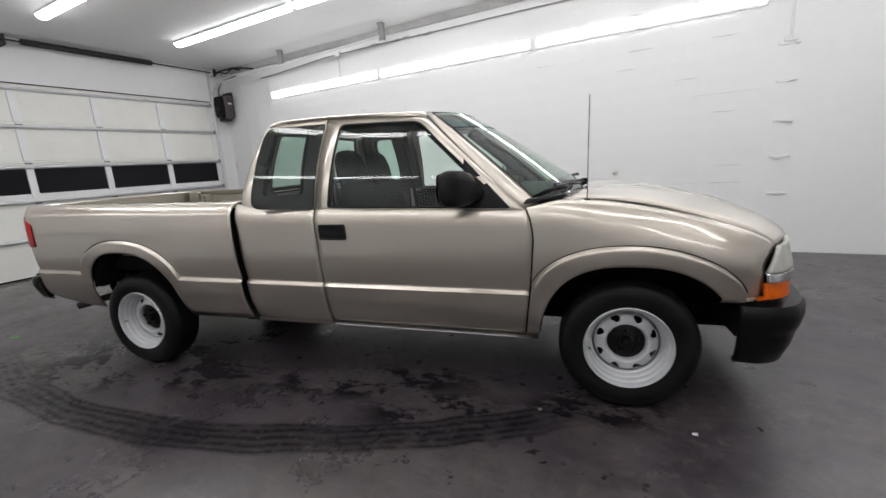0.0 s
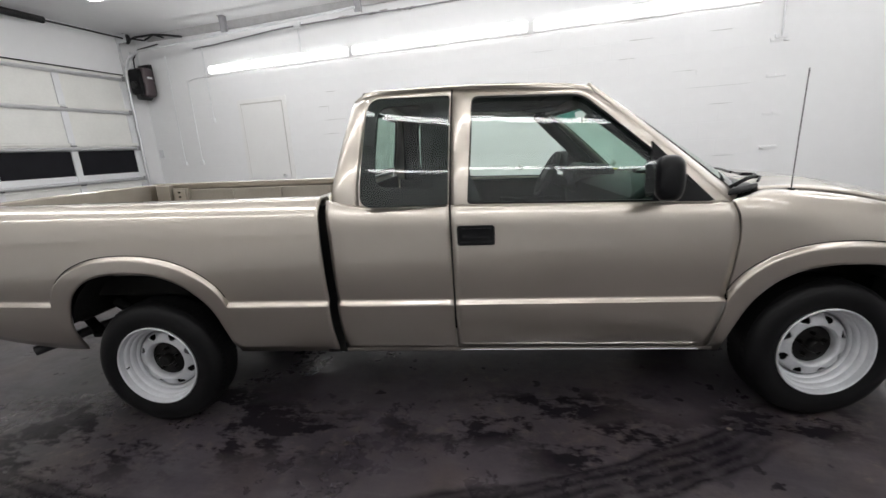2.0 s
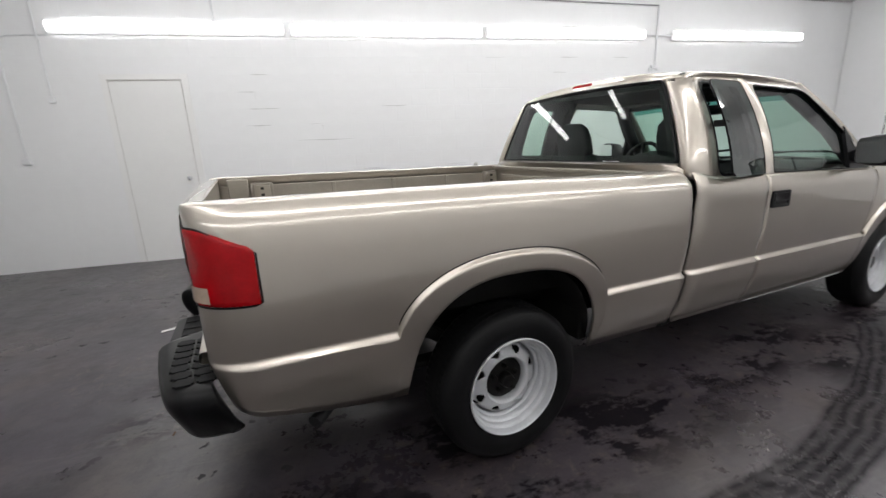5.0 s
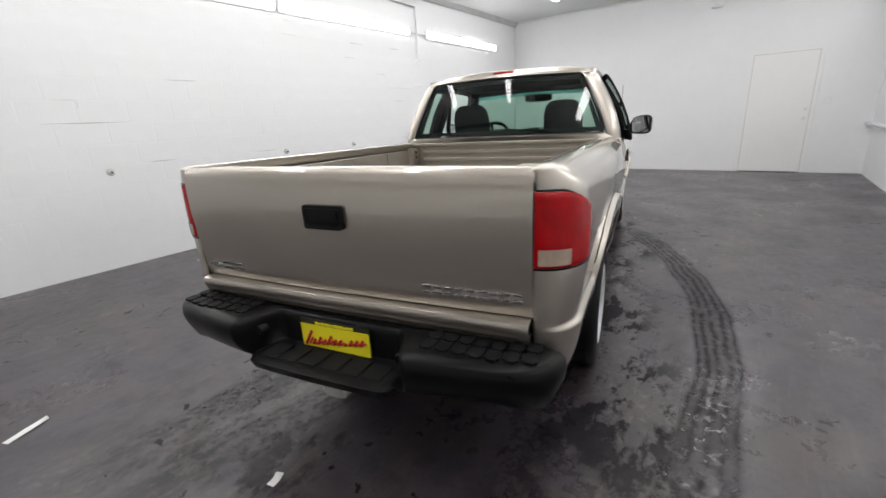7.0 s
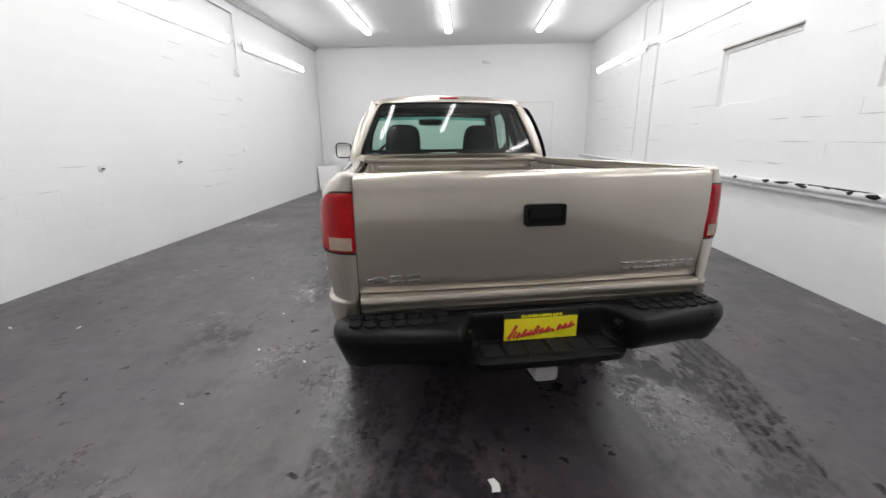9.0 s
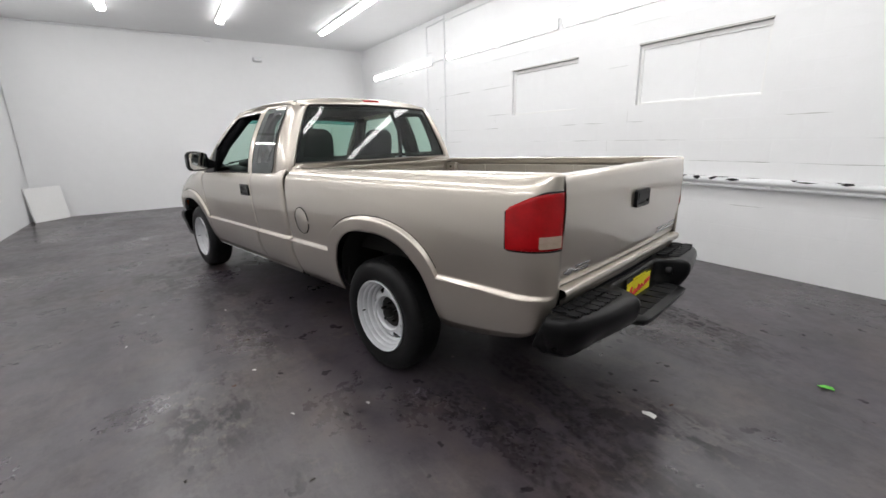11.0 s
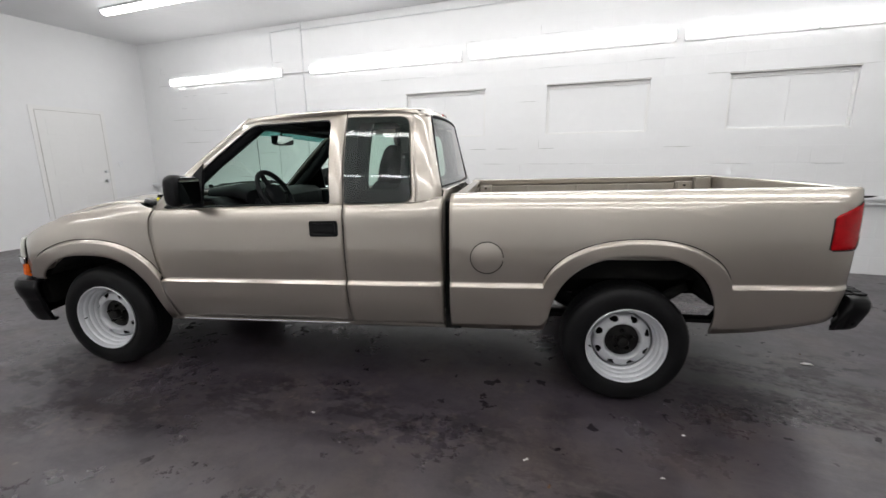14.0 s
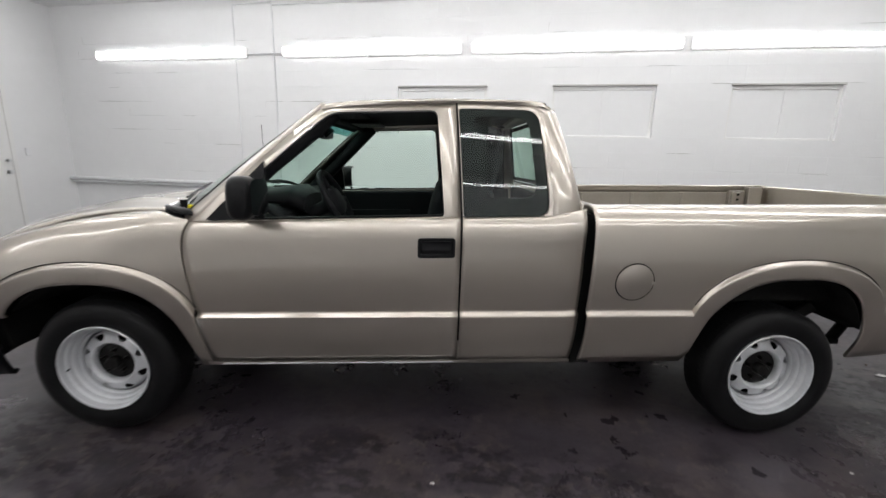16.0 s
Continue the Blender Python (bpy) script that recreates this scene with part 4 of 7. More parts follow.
# dealer plate: yellow with a red script line drawn as plain strokes, dark bars above and below
plate = part("licence_plate", lifted(boxes((-2.650, -2.644, -0.150, 0.153, 0.385 + 0.0, 0.537))), BLACKINK, bumper_r, "black plate frame")
bm = boxes((-2.6535, -2.649, -0.147, 0.150, 0.401, 0.517))
part("plate_face", lifted(bm), YELLOW, bumper_r, "yellow dealer plate")
for k in range(11):
    y = 0.118 - 0.0236 * k
    h = (0.056, 0.022, 0.030, 0.022, 0.036, 0.022, 0.022, 0.008, 0.022, 0.022, 0.024)[k]
    z = 0.436 + 0.0032 * k
    tilt = 0.30 * h
    part("plate_script", lifted(tube(bmesh.new(), [(-2.6555, y + tilt, z), (-2.6555, y - tilt, z + h)], 0.0052, 6)), REDINK, bumper_r, "slanting red bar")
    if h > 0.01:
        part("plate_script", lifted(tube(bmesh.new(), [(-2.6555, y - 0.002, z + 0.004), (-2.6555, y - 0.018, z + h * 0.55)], 0.0038, 6)), REDINK, bumper_r, "slanting red bar")
for z0, z1, n, w in ((0.5205, 0.5305, 12, 0.62), (0.3895, 0.3985, 15, 0.95)):
    bm = bmesh.new()
    for k in range(n):
        y = 0.125 * w - k * 0.25 * w / (n - 1)
        box(bm, -2.6535, -2.649, y - (0.0048 if k % 3 else 0.0062), y + 0.0052, z0, z1 - (0.002 if k % 4 == 1 else 0.0))
    part("plate_letters", lifted(bm), YELLOW, bumper_r, "yellow lettering as bars")
bm = loft_round([((-2.60, -0.01, 0.318), 0.048, 0.032, (0, 1, 0), (0, 0, 1)), ((-2.700, -0.01, 0.318), 0.048, 0.032, (0, 1, 0), (0, 0, 1)), ((-2.708, -0.01, 0.318), 0.042, 0.027, (0, 1, 0), (0, 0, 1))], 20, 5)
part("hitch_cover", raked(bm), HITCHGREY, truck, "pale square tow-hitch cover")

# ---- cab greenhouse ----
def lean_y(z):
    d = z - 1.07
    return 0.832 - 0.15 * d - 0.59 * d * d


def rounded(corners, radii, n=5, m=6):
    """A closed outline (x, z) with rounded corners and the same point count for the same number of corners."""
    out = []
    k = len(corners)
    for i, c in enumerate(corners):
        p, q, r0 = Vector(corners[i - 1]), Vector(corners[(i + 1) % k]), radii[i]
        c = Vector(c)
        a, b = c + (p - c).normalized() * r0, c + (q - c).normalized() * r0
        for j in range(n + 1):
            t = j / n
            out.append(tuple(a * (1 - t) ** 2 + c * 2 * t * (1 - t) + b * t * t))
        nxt = Vector(corners[(i + 1) % k])
        e = nxt + (c - nxt).normalized() * radii[(i + 1) % k]
        for j in range(1, m):
            out.append(tuple(b.lerp(e, j / m)))
    return out


def side_ring(outer, inner, lift_o=0.0, lift_i=0.0, drop=0.0):
    rows = [[(x, lean_y(z) + lift_o, z) for x, z in outer], [(x, lean_y(z) + lift_i, z) for x, z in inner]]
    if drop:
        rows.append([(x, lean_y(z) + lift_i - drop, z) for x, z in inner])
    return grid(rows, close_u=True, flip=False)


DOOR_OUT = [(-0.052, 1.055), (1.088, 1.036), (0.560, 1.527), (-0.026, 1.551)]
DOOR_WIN = [(0.018, 1.059), (1.020, 1.042), (0.530, 1.502), (0.055, 1.513)]
Q_OUT = [(-0.470, 1.060), (-0.060, 1.055), (-0.034, 1.551), (-0.420, 1.538)]
Q_WIN = [(-0.432, 1.062), (-0.064, 1.058), (-0.040, 1.520), (-0.392, 1.514)]
do, di = rounded(DOOR_OUT, [0.004, 0.004, 0.03, 0.01]), rounded(DOOR_WIN, [0.02, 0.02, 0.05, 0.035])
qo, qi = rounded(Q_OUT, [0.004, 0.004, 0.006, 0.06]), rounded(Q_WIN, [0.06, 0.015, 0.015, 0.06])
for owner, s in ((door_l, 1), (door_r, -1)):
    bm = raked(side_ring(do, di, 0, 0.0, 0.03))
    part("door_frame", bm if s > 0 else mirrored(bm), PAINT, owner, "champagne window surround", smooth=40, solid=0.01, out=(0, s, 0))
    dt = rounded([(x * 0.985 + 0.003, 1.29 + (z - 1.29) * 0.965) for x, z in DOOR_WIN], [0.02, 0.02, 0.05, 0.035])
    bm = raked(side_ring(di, dt, 0.001, 0.0015, 0.02))
    part("window_seal", bm if s > 0 else mirrored(bm), TRIMB, owner, "black rubber window seal", smooth=40, solid=0.004, out=(0, s, 0))
both("cab_quarter", lambda: side_ring(qo, qi, 0, 0.0, 0.0), PAINT, truck, "champagne pillar panel round the rear side window", smooth=40, solid=0.01)


qs = rounded([(-0.414, 1.076), (-0.078, 1.072), (-0.054, 1.506), (-0.374, 1.500)], [0.05, 0.012, 0.012, 0.05])
both("quarter_seal", lambda: side_ring(qi, qs, 0.001, -0.004, 0.03), TRIMB, truck, "black rubber seal in the opening", smooth=40, solid=0.003)


def fill_outline(pts, y_of, n=7):
    """A pane inside an outline: rings shrinking to the middle."""
    cx, cz = sum(p[0] for p in pts) / len(pts), sum(p[1] for p in pts) / len(pts)
    rows = []
    for k in range(n):
        t = k / n
        rows.append([(lerp(x, cx, t), y_of(lerp(z, cz, t), lerp(x, cx, t)), lerp(z, cz, t)) for x, z in pts])
    bm = grid(rows, close_u=True)
    c = bm.verts.new((cx, y_of(cz, cx), cz))
    bm.verts.ensure_lookup_table()
    m = len(pts)
    for j in range(m):
        bm.faces.new((bm.verts[(n - 1) * m + j], bm.verts[(n - 1) * m + (j + 1) % m], c))
    return bm


# passenger window is up; the driver's is wound down to a low strip of sash
bm = raked(fill_outline(di, lambda z, x: lean_y(z) - 0.018))
pane = part("door_glass", mirrored(bm), GLASS, door_r, "raised clear green side glass", smooth=60)
bm.free()
def quarter(opened):
    def y_of(z, x):
        return lean_y(z) + 0.003 + (0.062 * max(0, (-0.05 - x) / 0.38) if opened else 0.0)
    return y_of


for s, opened in ((1, False), (-1, True)):
    f = quarter(opened)
    bm = raked(fill_outline(rounded([(x, z) for x, z in Q_WIN], [0.06, 0.015, 0.015, 0.06]), f))
    qwin = part("quarter_window", bm if s > 0 else mirrored(bm), DARKGLASS, truck, "rear side window hinged open" if opened else "closed rear side window", smooth=60)
    inset = rounded([(-0.378, 1.13), (-0.128, 1.13), (-0.108, 1.488), (-0.348, 1.484)], [0.06, 0.015, 0.015, 0.06])
    rows = [[(x, f(z, x) - 0.003, z) for x, z in qi], [(x, f(z, x) - 0.003, z) for x, z in inset], [(x, f(z, x) - 0.008, z) for x, z in inset]]
    bm = raked(grid(rows, close_u=True))
    part("window_border", bm if s > 0 else mirrored(bm), TRIMB, qwin, "black printed border", smooth=40)
    rows = [[(x, f(z, x) + 0.002, z) for x, z in qi], [(x, f(z, x) - 0.008, z) for x, z in qi]]
    bm = raked(grid(rows, close_u=True, flip=True))
    part("window_edge", bm if s > 0 else mirrored(bm), TRIMB, qwin, "black edge", smooth=40)
    bm = raked(boxes((-0.405, -0.37, f(1.3, -0.39) - 0.06, f(1.3, -0.39) - 0.006, 1.29, 1.32)))
    part("window_latch", bm if s > 0 else mirrored(bm), BLACKP, qwin, "black latch", bevel=0.004)

def quarter_trim():
    outer = rounded([(-0.505, 1.06), (0.018, 1.06), (0.012, 1.548), (-0.455, 1.538)], [0.03, 0.01, 0.01, 0.05])
    inner = rounded([(-0.392, 1.130), (-0.172, 1.130), (-0.172, 1.490), (-0.372, 1.486)], [0.06, 0.03, 0.03, 0.05])
    return grid([[(x, lean_y(z) - d, z) for x, z in pts] for pts, d in ((outer, 0.040), (outer, 0.052), (inner, 0.060), (inner, 0.034))], close_u=True)


both("quarter_trim", quarter_trim, DASH, truck, "dark grey moulded trim round the rear side window", smooth=40, solid=0.004)

# windscreen pillars, windscreen, roof, rear pillars, rear window
def screen(u, v):
    """The windscreen: u from left (-1) to right (1), v from cowl to roof."""
    yb, yt = 0.760, 0.592
    y = lerp(yb, yt, v) * u
    q = abs(u)
    x = lerp(1.155 + 0.235 * (1 - q ** 2), 0.585 + 0.085 * (1 - q ** 2), v)
    z = lerp(1.060 + 0.040 * (1 - q ** 2), 1.542 + 0.022 * (1 - q ** 2), v) + 0.012 * math.sin(math.pi * v)
    return (x, y, z)


rows = [[screen(u, v) for u in np.linspace(-1, 1, 21)] for v in np.linspace(0, 1, 13)]
screen_ob = part("windscreen", raked(grid(rows)), SCREENGLASS, truck, "raked green-tinted windscreen", smooth=60, out=(1, 0, 1))
bm = bmesh.new()
tube(bm, [screen(-1 + 0.002, v) for v in np.linspace(0, 1, 8)] + [screen(u, 1.0) for u in np.linspace(-0.96, 0.96, 9)] + [screen(1 - 0.002, v) for v in np.linspace(1, 0, 8)], 0.003, 6)
part("screen_seal", raked(bm), TRIMB, screen_ob, "black windscreen rubber")
rows = [[tuple(Vector(screen(u, v)) + Vector((0.004, 0, 0.002))) for u in np.linspace(-0.99, 0.99, 15)] for v in (0.80, 0.885)]
part("sun_band", raked(grid(rows)), glass("blue_green_sunband", (0.25, 0.55, 0.55)), screen_ob, "blue-green tint band")
rows = [[tuple(Vector(screen(u, v)) - Vector((d, 0, d * 0.9))) for u in np.linspace(-0.97, 0.97, 15)] for v, d in ((0.885, 0.006), (0.99, 0.010), (0.96, 0.05))]
part("windscreen_header", raked(grid(rows)), DASH, screen_ob, "dark trim over the windscreen", smooth=40, solid=0.004)


def a_pillar():
    rows = []
    for k in range(13):
        v = k / 12
        a = Vector((lerp(1.092, 0.563, v), 0, lerp(1.037, 1.545, v)))
        a.y = lean_y(a.z)
        b = Vector(screen(1, v))
        m = (a + b) / 2 + Vector((0.004, 0.006, 0.003))
        rows.append([tuple(a), tuple(a.lerp(m, 0.55)), tuple(m), tuple(m.lerp(b, 0.5)), tuple(b)])
    return grid(rows, flip=True)


both("windscreen_pillar", a_pillar, PAINT, truck, "champagne windscreen pillar", smooth=60, solid=0.02)


ROOF_EDGE = curve_fn([(-0.50, 1.498), (-0.46, 1.529), (-0.42, 1.545), (-0.36, 1.552), (-0.27, 1.555), (0.0, 1.559), (0.25, 1.554), (0.45, 1.545), (0.56, 1.531), (0.62, 1.508)])


def roof_point(u, v):
    """u across, v from the screen to the back."""
    q = abs(u)
    x = lerp(screen(u, 1)[0], -0.452 - 0.030 * (1 - q ** 2), v)
    y = u * lerp(0.632, 0.622, v)
    z = ROOF_EDGE(min(x + 0.030 * (1 - q ** 2) * v, 0.585)) + 0.040 * (1 - q ** 2.4) * (1 - 0.30 * (2 * v - 1) ** 4) + 0.008 * (1 - q ** 8) + 0.008 * (1 - q ** 4) * v ** 6
    return (x, y, z)


rows = [[roof_point(u, v) for u in np.sin(np.linspace(-1, 1, 31) * math.pi / 2)] for v in np.linspace(0, 1, 25)]
part("roof", raked(grid(rows)), PAINT, truck, "champagne cab roof", smooth=50, solid=0.012, out=(0, 0, 1))


def drip_rail():
    rows = []
    for x in np.linspace(0.575, -0.470, 24):
        z = ROOF_EDGE(x)
        d = 0.030 * max(0.0, (-0.40 - x) / 0.07) ** 2
        rows.append([(x, 0.612 - d, z + 0.009 - 0.3 * d), (x, 0.628 - d, z + 0.006 - 0.3 * d), (x, 0.637 - d, z - 0.002 - 0.3 * d), (x, lean_y(z - 0.012) + 0.003 - d, z - 0.014)])
    return grid(rows)


both("roof_rail", drip_rail, PAINT, truck, "champagne roof edge", smooth=60)


def rear_edge(v):
    """Edge of the rear window on the left, v from bottom to top."""
    return Vector((lerp(-0.572, -0.492, v), lerp(0.730, 0.560, v ** 1.15), lerp(1.125, 1.520, v)))


def c_pillar():
    rows = []
    for k in range(-3, 17):
        v = k / 14
        z = lerp(1.128, 1.524, v)
        zc = min(max(z, 1.058), 1.540)
        a = Vector((lerp(-0.449, -0.404, min(max(0, v), 1)), lean_y(zc) + 0.0008, zc))
        b = rear_edge(min(max(v, 0.0), 1.0))
        if v > 1:
            b.z = min(b.z, 1.518)
        if v < 0:
            b.z = zc
        c = Vector((lerp(-0.618, -0.498, min(max(v, 0), 1)), lean_y(zc) + 0.002, zc))
        tuck = max(0.0, (v - 0.93) / 0.21) ** 2
        rise = (zc - 1.058) / 0.482
        row = []
        for j in range(13):
            t = j / 12
            p = a * (1 - t) ** 2 + c * 2 * t * (1 - t) + b * t * t
            top = lerp(ROOF_EDGE(max(p.x, -0.475)) - 0.001, 1.520, t ** 3)
            p.z += (top - 1.540 + 0.020 * t * t) * rise ** 3
            p.y += (lean_y(p.z) - lean_y(zc)) * (1 - t)
            row.append(tuple(p + Vector((0.045, -0.055, -0.004)) * tuck * (1 - t ** 3)))
        rows.append(row)
    return grid(rows, flip=False)


both("rear_pillar", c_pillar, PAINT, truck, "champagne rounded rear cab pillar", smooth=60, solid=0.015)


def rear_glass(u, v):
    e = rear_edge(v)
    q = abs(u)
    return (e.x - 0.030 * (1 - q ** 2), e.y * u, e.z + 0.012 * (1 - q ** 2) * v)


rows = [[rear_glass(u * 0.975, v) for u in np.linspace(-1, 1, 17)] for v in np.linspace(0.03, 0.97, 9)]
rear_win = part("rear_window", raked(grid(rows, flip=True)), DARKGLASS, truck, "tinted curved rear window", smooth=60)
edge = [(u, 0.03) for u in np.linspace(-0.97, 0.97, 14)] + [(0.97, v) for v in np.linspace(0.10, 0.90, 8)] + [(u, 0.97) for u in np.linspace(0.97, -0.97, 14)] + [(-0.97, v) for v in np.linspace(0.90, 0.10, 8)]
rows = [[tuple(Vector(rear_glass(u * k, 0.5 + (v - 0.5) * h)) + Vector((0.004, 0, 0))) for u, v in edge] for k, h in ((1.0, 1.0), (0.955, 0.86))]
part("window_border", raked(grid(rows, close_u=True)), TRIMB, rear_win, "black printed border", smooth=60)
rim = [rear_glass(u, 0.0) for u in np.linspace(-0.96, 0.96, 12)] + [rear_glass(0.985, v) for v in np.linspace(0.04, 0.96, 8)] + [rear_glass(u, 1.0) for u in np.linspace(0.96, -0.96, 12)] + [rear_glass(-0.985, v) for v in np.linspace(0.96, 0.04, 8)]
bm = tube(bmesh.new(), rim + rim[:1], 0.007, 6)
part("rear_window_seal", raked(bm), TRIMB, rear_win, "black rubber seal")
# panels above and below the rear window
rows = [[(rear_glass(u, 1.0)[0] + 0.0, rear_glass(u, 1.0)[1], rear_glass(u, 1.0)[2]) for u in np.linspace(-1, 1, 21)],
        [tuple(lerp(a, b, 0.6) for a, b in zip(rear_glass(u, 1.0), roof_point(u, 1.0))) for u in np.linspace(-1, 1, 21)],
        [roof_point(u, 1.0) for u in np.linspace(-1, 1, 21)]]
part("roof_header", raked(grid(rows, flip=True)), PAINT, truck, "champagne strip over the rear window", smooth=60, solid=0.01, out=(-1, 0, 0.2))
rows = []
for z, dx in ((1.128, -0.004), (1.118, -0.022), (1.10, -0.026), (1.05, -0.024), (0.9, -0.022), (0.45, -0.02)):
    rows.append([(-0.574 + dx - 0.030 * (1 - (y / 0.74) ** 2) * (1 if z > 1.1 else 0.4), y * (1.0 if z > 1.1 else 1.05), z) for y in np.linspace(-0.735, 0.735, 19)])
part("cab_back", raked(grid(rows)), PAINT, truck, "champagne rear cab wall", smooth=50, solid=0.01, out=(-1, 0, 0))
bm = loft_round([((-0.462, 0, 1.571), 0.085, 0.012, (0, 1, 0), (0, 0, 1)), ((-0.494, 0, 1.565), 0.078, 0.012, (0, 1, 0), (0, 0, 1))], 20, 5)
part("brake_lamp", raked(bm), REDLENS, truck, "red high-level brake lamp", smooth=40)

# cowl, wipers, aerial
rows = []
for v in np.linspace(0, 1, 5):
    rows.append([(lerp(screen(u, 0)[0] - 0.01, 1.264 + 0.113 * (1 - u ** 2), v), u * lerp(0.765, 0.712, v), lerp(screen(u, 0)[2] - 0.002, 1.076 + 0.018 * (1 - u ** 2), v) + 0.004) for u in np.linspace(-1, 1, 19)])
part("cowl", raked(grid(rows)), BLACKP, truck, "black cowl panel", smooth=40, solid=0.02, out=(0, 0, 1))
def cowl_corner():
    return grid([[(1.084, 0.826, 1.064), (1.140, 0.806, 1.068), (1.205, 0.766, 1.074), (1.270, 0.705, 1.083)],
                 [(1.094, 0.808, 1.080), (1.150, 0.788, 1.084), (1.212, 0.748, 1.088), (1.276, 0.690, 1.094)],
                 [(1.112, 0.786, 1.086), (1.160, 0.768, 1.090), (1.222, 0.724, 1.092), (1.284, 0.664, 1.095)],
                 [(1.120, 0.770, 1.080), (1.158, 0.750, 1.084), (1.222, 0.706, 1.086), (1.284, 0.646, 1.088)]])


both("cowl_corner", cowl_corner, BLACKP, truck, "black cowl corner", smooth=50, solid=0.006)
for s, y0 in ((1, 0.62), (-1, -0.06)):
    a = Vector((1.33 if s < 0 else 1.22, y0, 1.135))
    bm = bmesh.new()
    piv = Vector(screen(y0 / 0.76, 0.02)) + Vector((0.015, 0, 0.006))
    tip = Vector(screen((y0 - 0.50) / 0.72, 0.075)) + Vector((0.022, 0, 0.022))
    mid = piv.lerp(tip, 0.5) + Vector((0.004, 0, 0.012))
    tube(bm, [piv, mid, tip], 0.006, 6)
    tube(bm, [piv.lerp(tip, 0.15) + Vector((0.006, 0, 0.014)), mid + Vector((0.006, 0, -0.004)), tip + Vector((0.004, -0.08, -0.005))], 0.005, 6)
    tube(bm, [piv + Vector((0, 0, -0.02)), piv + Vector((0, 0, 0.02))], 0.016, 10)
    part("wiper", raked(bm), BLACKP, truck, "black windscreen wiper")
bm = bmesh.new()
tube(bm, [(1.12, -0.755, 1.085), (1.18, -0.745, 1.112), (1.25, -0.71, 1.128), (1.29, -0.64, 1.128), (1.28, -0.55, 1.125)], 0.008, 6)
tube(bm, [(1.15, -0.75, 1.092), (1.22, -0.70, 1.115), (1.31, -0.60, 1.122)], 0.006, 6)
tube(bm, [(1.27, -0.61, 1.11), (1.30, -0.665, 1.118), (1.26, -0.715, 1.105)], 0.006, 6)
part("wiper", raked(bm), BLACKP, truck, "parked black wiper arm")
bm = loft_round([((1.135, 0.742, 1.085), 0.012, 0.011, (1, 0, 0), (0, 1, 0)), ((1.135, 0.742, 1.096), 0.011, 0.010, (1, 0, 0), (0, 1, 0)), ((1.135, 0.742, 1.100), 0.006, 0.006, (1, 0, 0), (0, 1, 0))], 12, 2)
part("sticker", raked(bm), YELLOW, truck, "small yellow tag on the cowl")
bm = tube(bmesh.new(), [(1.376, -0.748, 1.05), (1.376, -0.748, 1.075)], 0.014, 12)
aerial = part("aerial_base", raked(bm), BLACKP, truck, "black aerial base")
bm = tube(bmesh.new(), [(1.376, -0.748, 1.07), (1.380, -0.748, 1.30), (1.386, -0.748, 1.545)], 0.0022, 6)
part("aerial_mast", raked(bm), DARKSTEEL, aerial, "thin aerial mast")

# door fittings
for s, owner in ((1, door_l), (-1, door_r)):
    bm = rr_plate(0.850, 0.8715, 0.050, 0.929, 0.080, 0.043, 0.012, dish=0.007, axis="y")
    bm = raked(bm)
    part("door_handle", bm if s > 0 else mirrored(bm), BLACKP, owner, "black pull handle in its bezel", smooth=30)
    bm = raked(rr_plate(0.856, 0.8730, 0.050, 0.938, 0.063, 0.021, 0.008, dish=0.001, lip=0.004, axis="y"))
    part("door_handle", bm if s > 0 else mirrored(bm), BLACKP, owner, "black pull flap", smooth=30)
    # mirror on a black sail
    bm = bmesh.new()
    tri = [(1.022, 1.046), (0.780, 1.050), (0.790, 1.290)]
    vs = [bm.verts.new((x, lean_y(z) + dy, z)) for dy in (-0.012, 0.008) for x, z in tri]
    for q in ((3, 4, 5), (2, 1, 0), (0, 1, 4, 3), (1, 2, 5, 4), (2, 0, 3, 5)):
        bm.faces.new([vs[i] for i in q])
    bmesh.ops.recalc_face_normals(bm, faces=bm.faces)
    bm = raked(bm)
    part("mirror_sail", bm if s > 0 else mirrored(bm), BLACKP, owner, "black triangular mirror mount")
    bm = loft_round([((0.836, 0.815, 1.118), 0.050, 0.030, (1, 0, 0), (0, 0, 1)), ((0.832, 0.860, 1.125), 0.050, 0.045, (1, 0, 0), (0, 0, 1)), ((0.824, 0.890, 1.145), 0.053, 0.076, (1, 0, 0), (0, 0, 1)),
                     ((0.812, 0.935, 1.150), 0.056, 0.084, (1, 0, 0), (0, 0, 1)), ((0.802, 1.00, 1.152), 0.054, 0.086, (1, 0, 0), (0, 0, 1)), ((0.796, 1.030, 1.152), 0.046, 0.078, (1, 0, 0), (0, 0, 1)),
                     ((0.792, 1.048, 1.152), 0.030, 0.058, (1, 0, 0), (0, 0, 1))], 28, 3)
    turn = Matrix.Translation((0.83, 0.85, 0)) @ Matrix.Rotation(radians(0 if s > 0 else 11), 4, "Z") @ Matrix.Translation((-0.83, -0.85, 0))
    bmesh.ops.transform(bm, matrix=turn, verts=bm.verts)
    bm = raked(bm)
    mir = part("door_mirror", bm if s > 0 else mirrored(bm), BLACKP, truck, "black moulded door mirror", smooth=50)
    pts = rrect(0.962, 1.152, 0.072, 0.070, 0.03)
    bm = bmesh.new()
    a = [bm.verts.new((0.741 + 0.05 * (y - 0.962), y, z)) for y, z in pts]
    bm.faces.new(a)
    bmesh.ops.transform(bm, matrix=turn, verts=bm.verts)
    bm = raked(bm)
    if s < 0:
        c = mirrored(bm)
        bm.free()
        bm = c
    part("mirror_glass", bm, MIRROR, mir, "mirror glass")

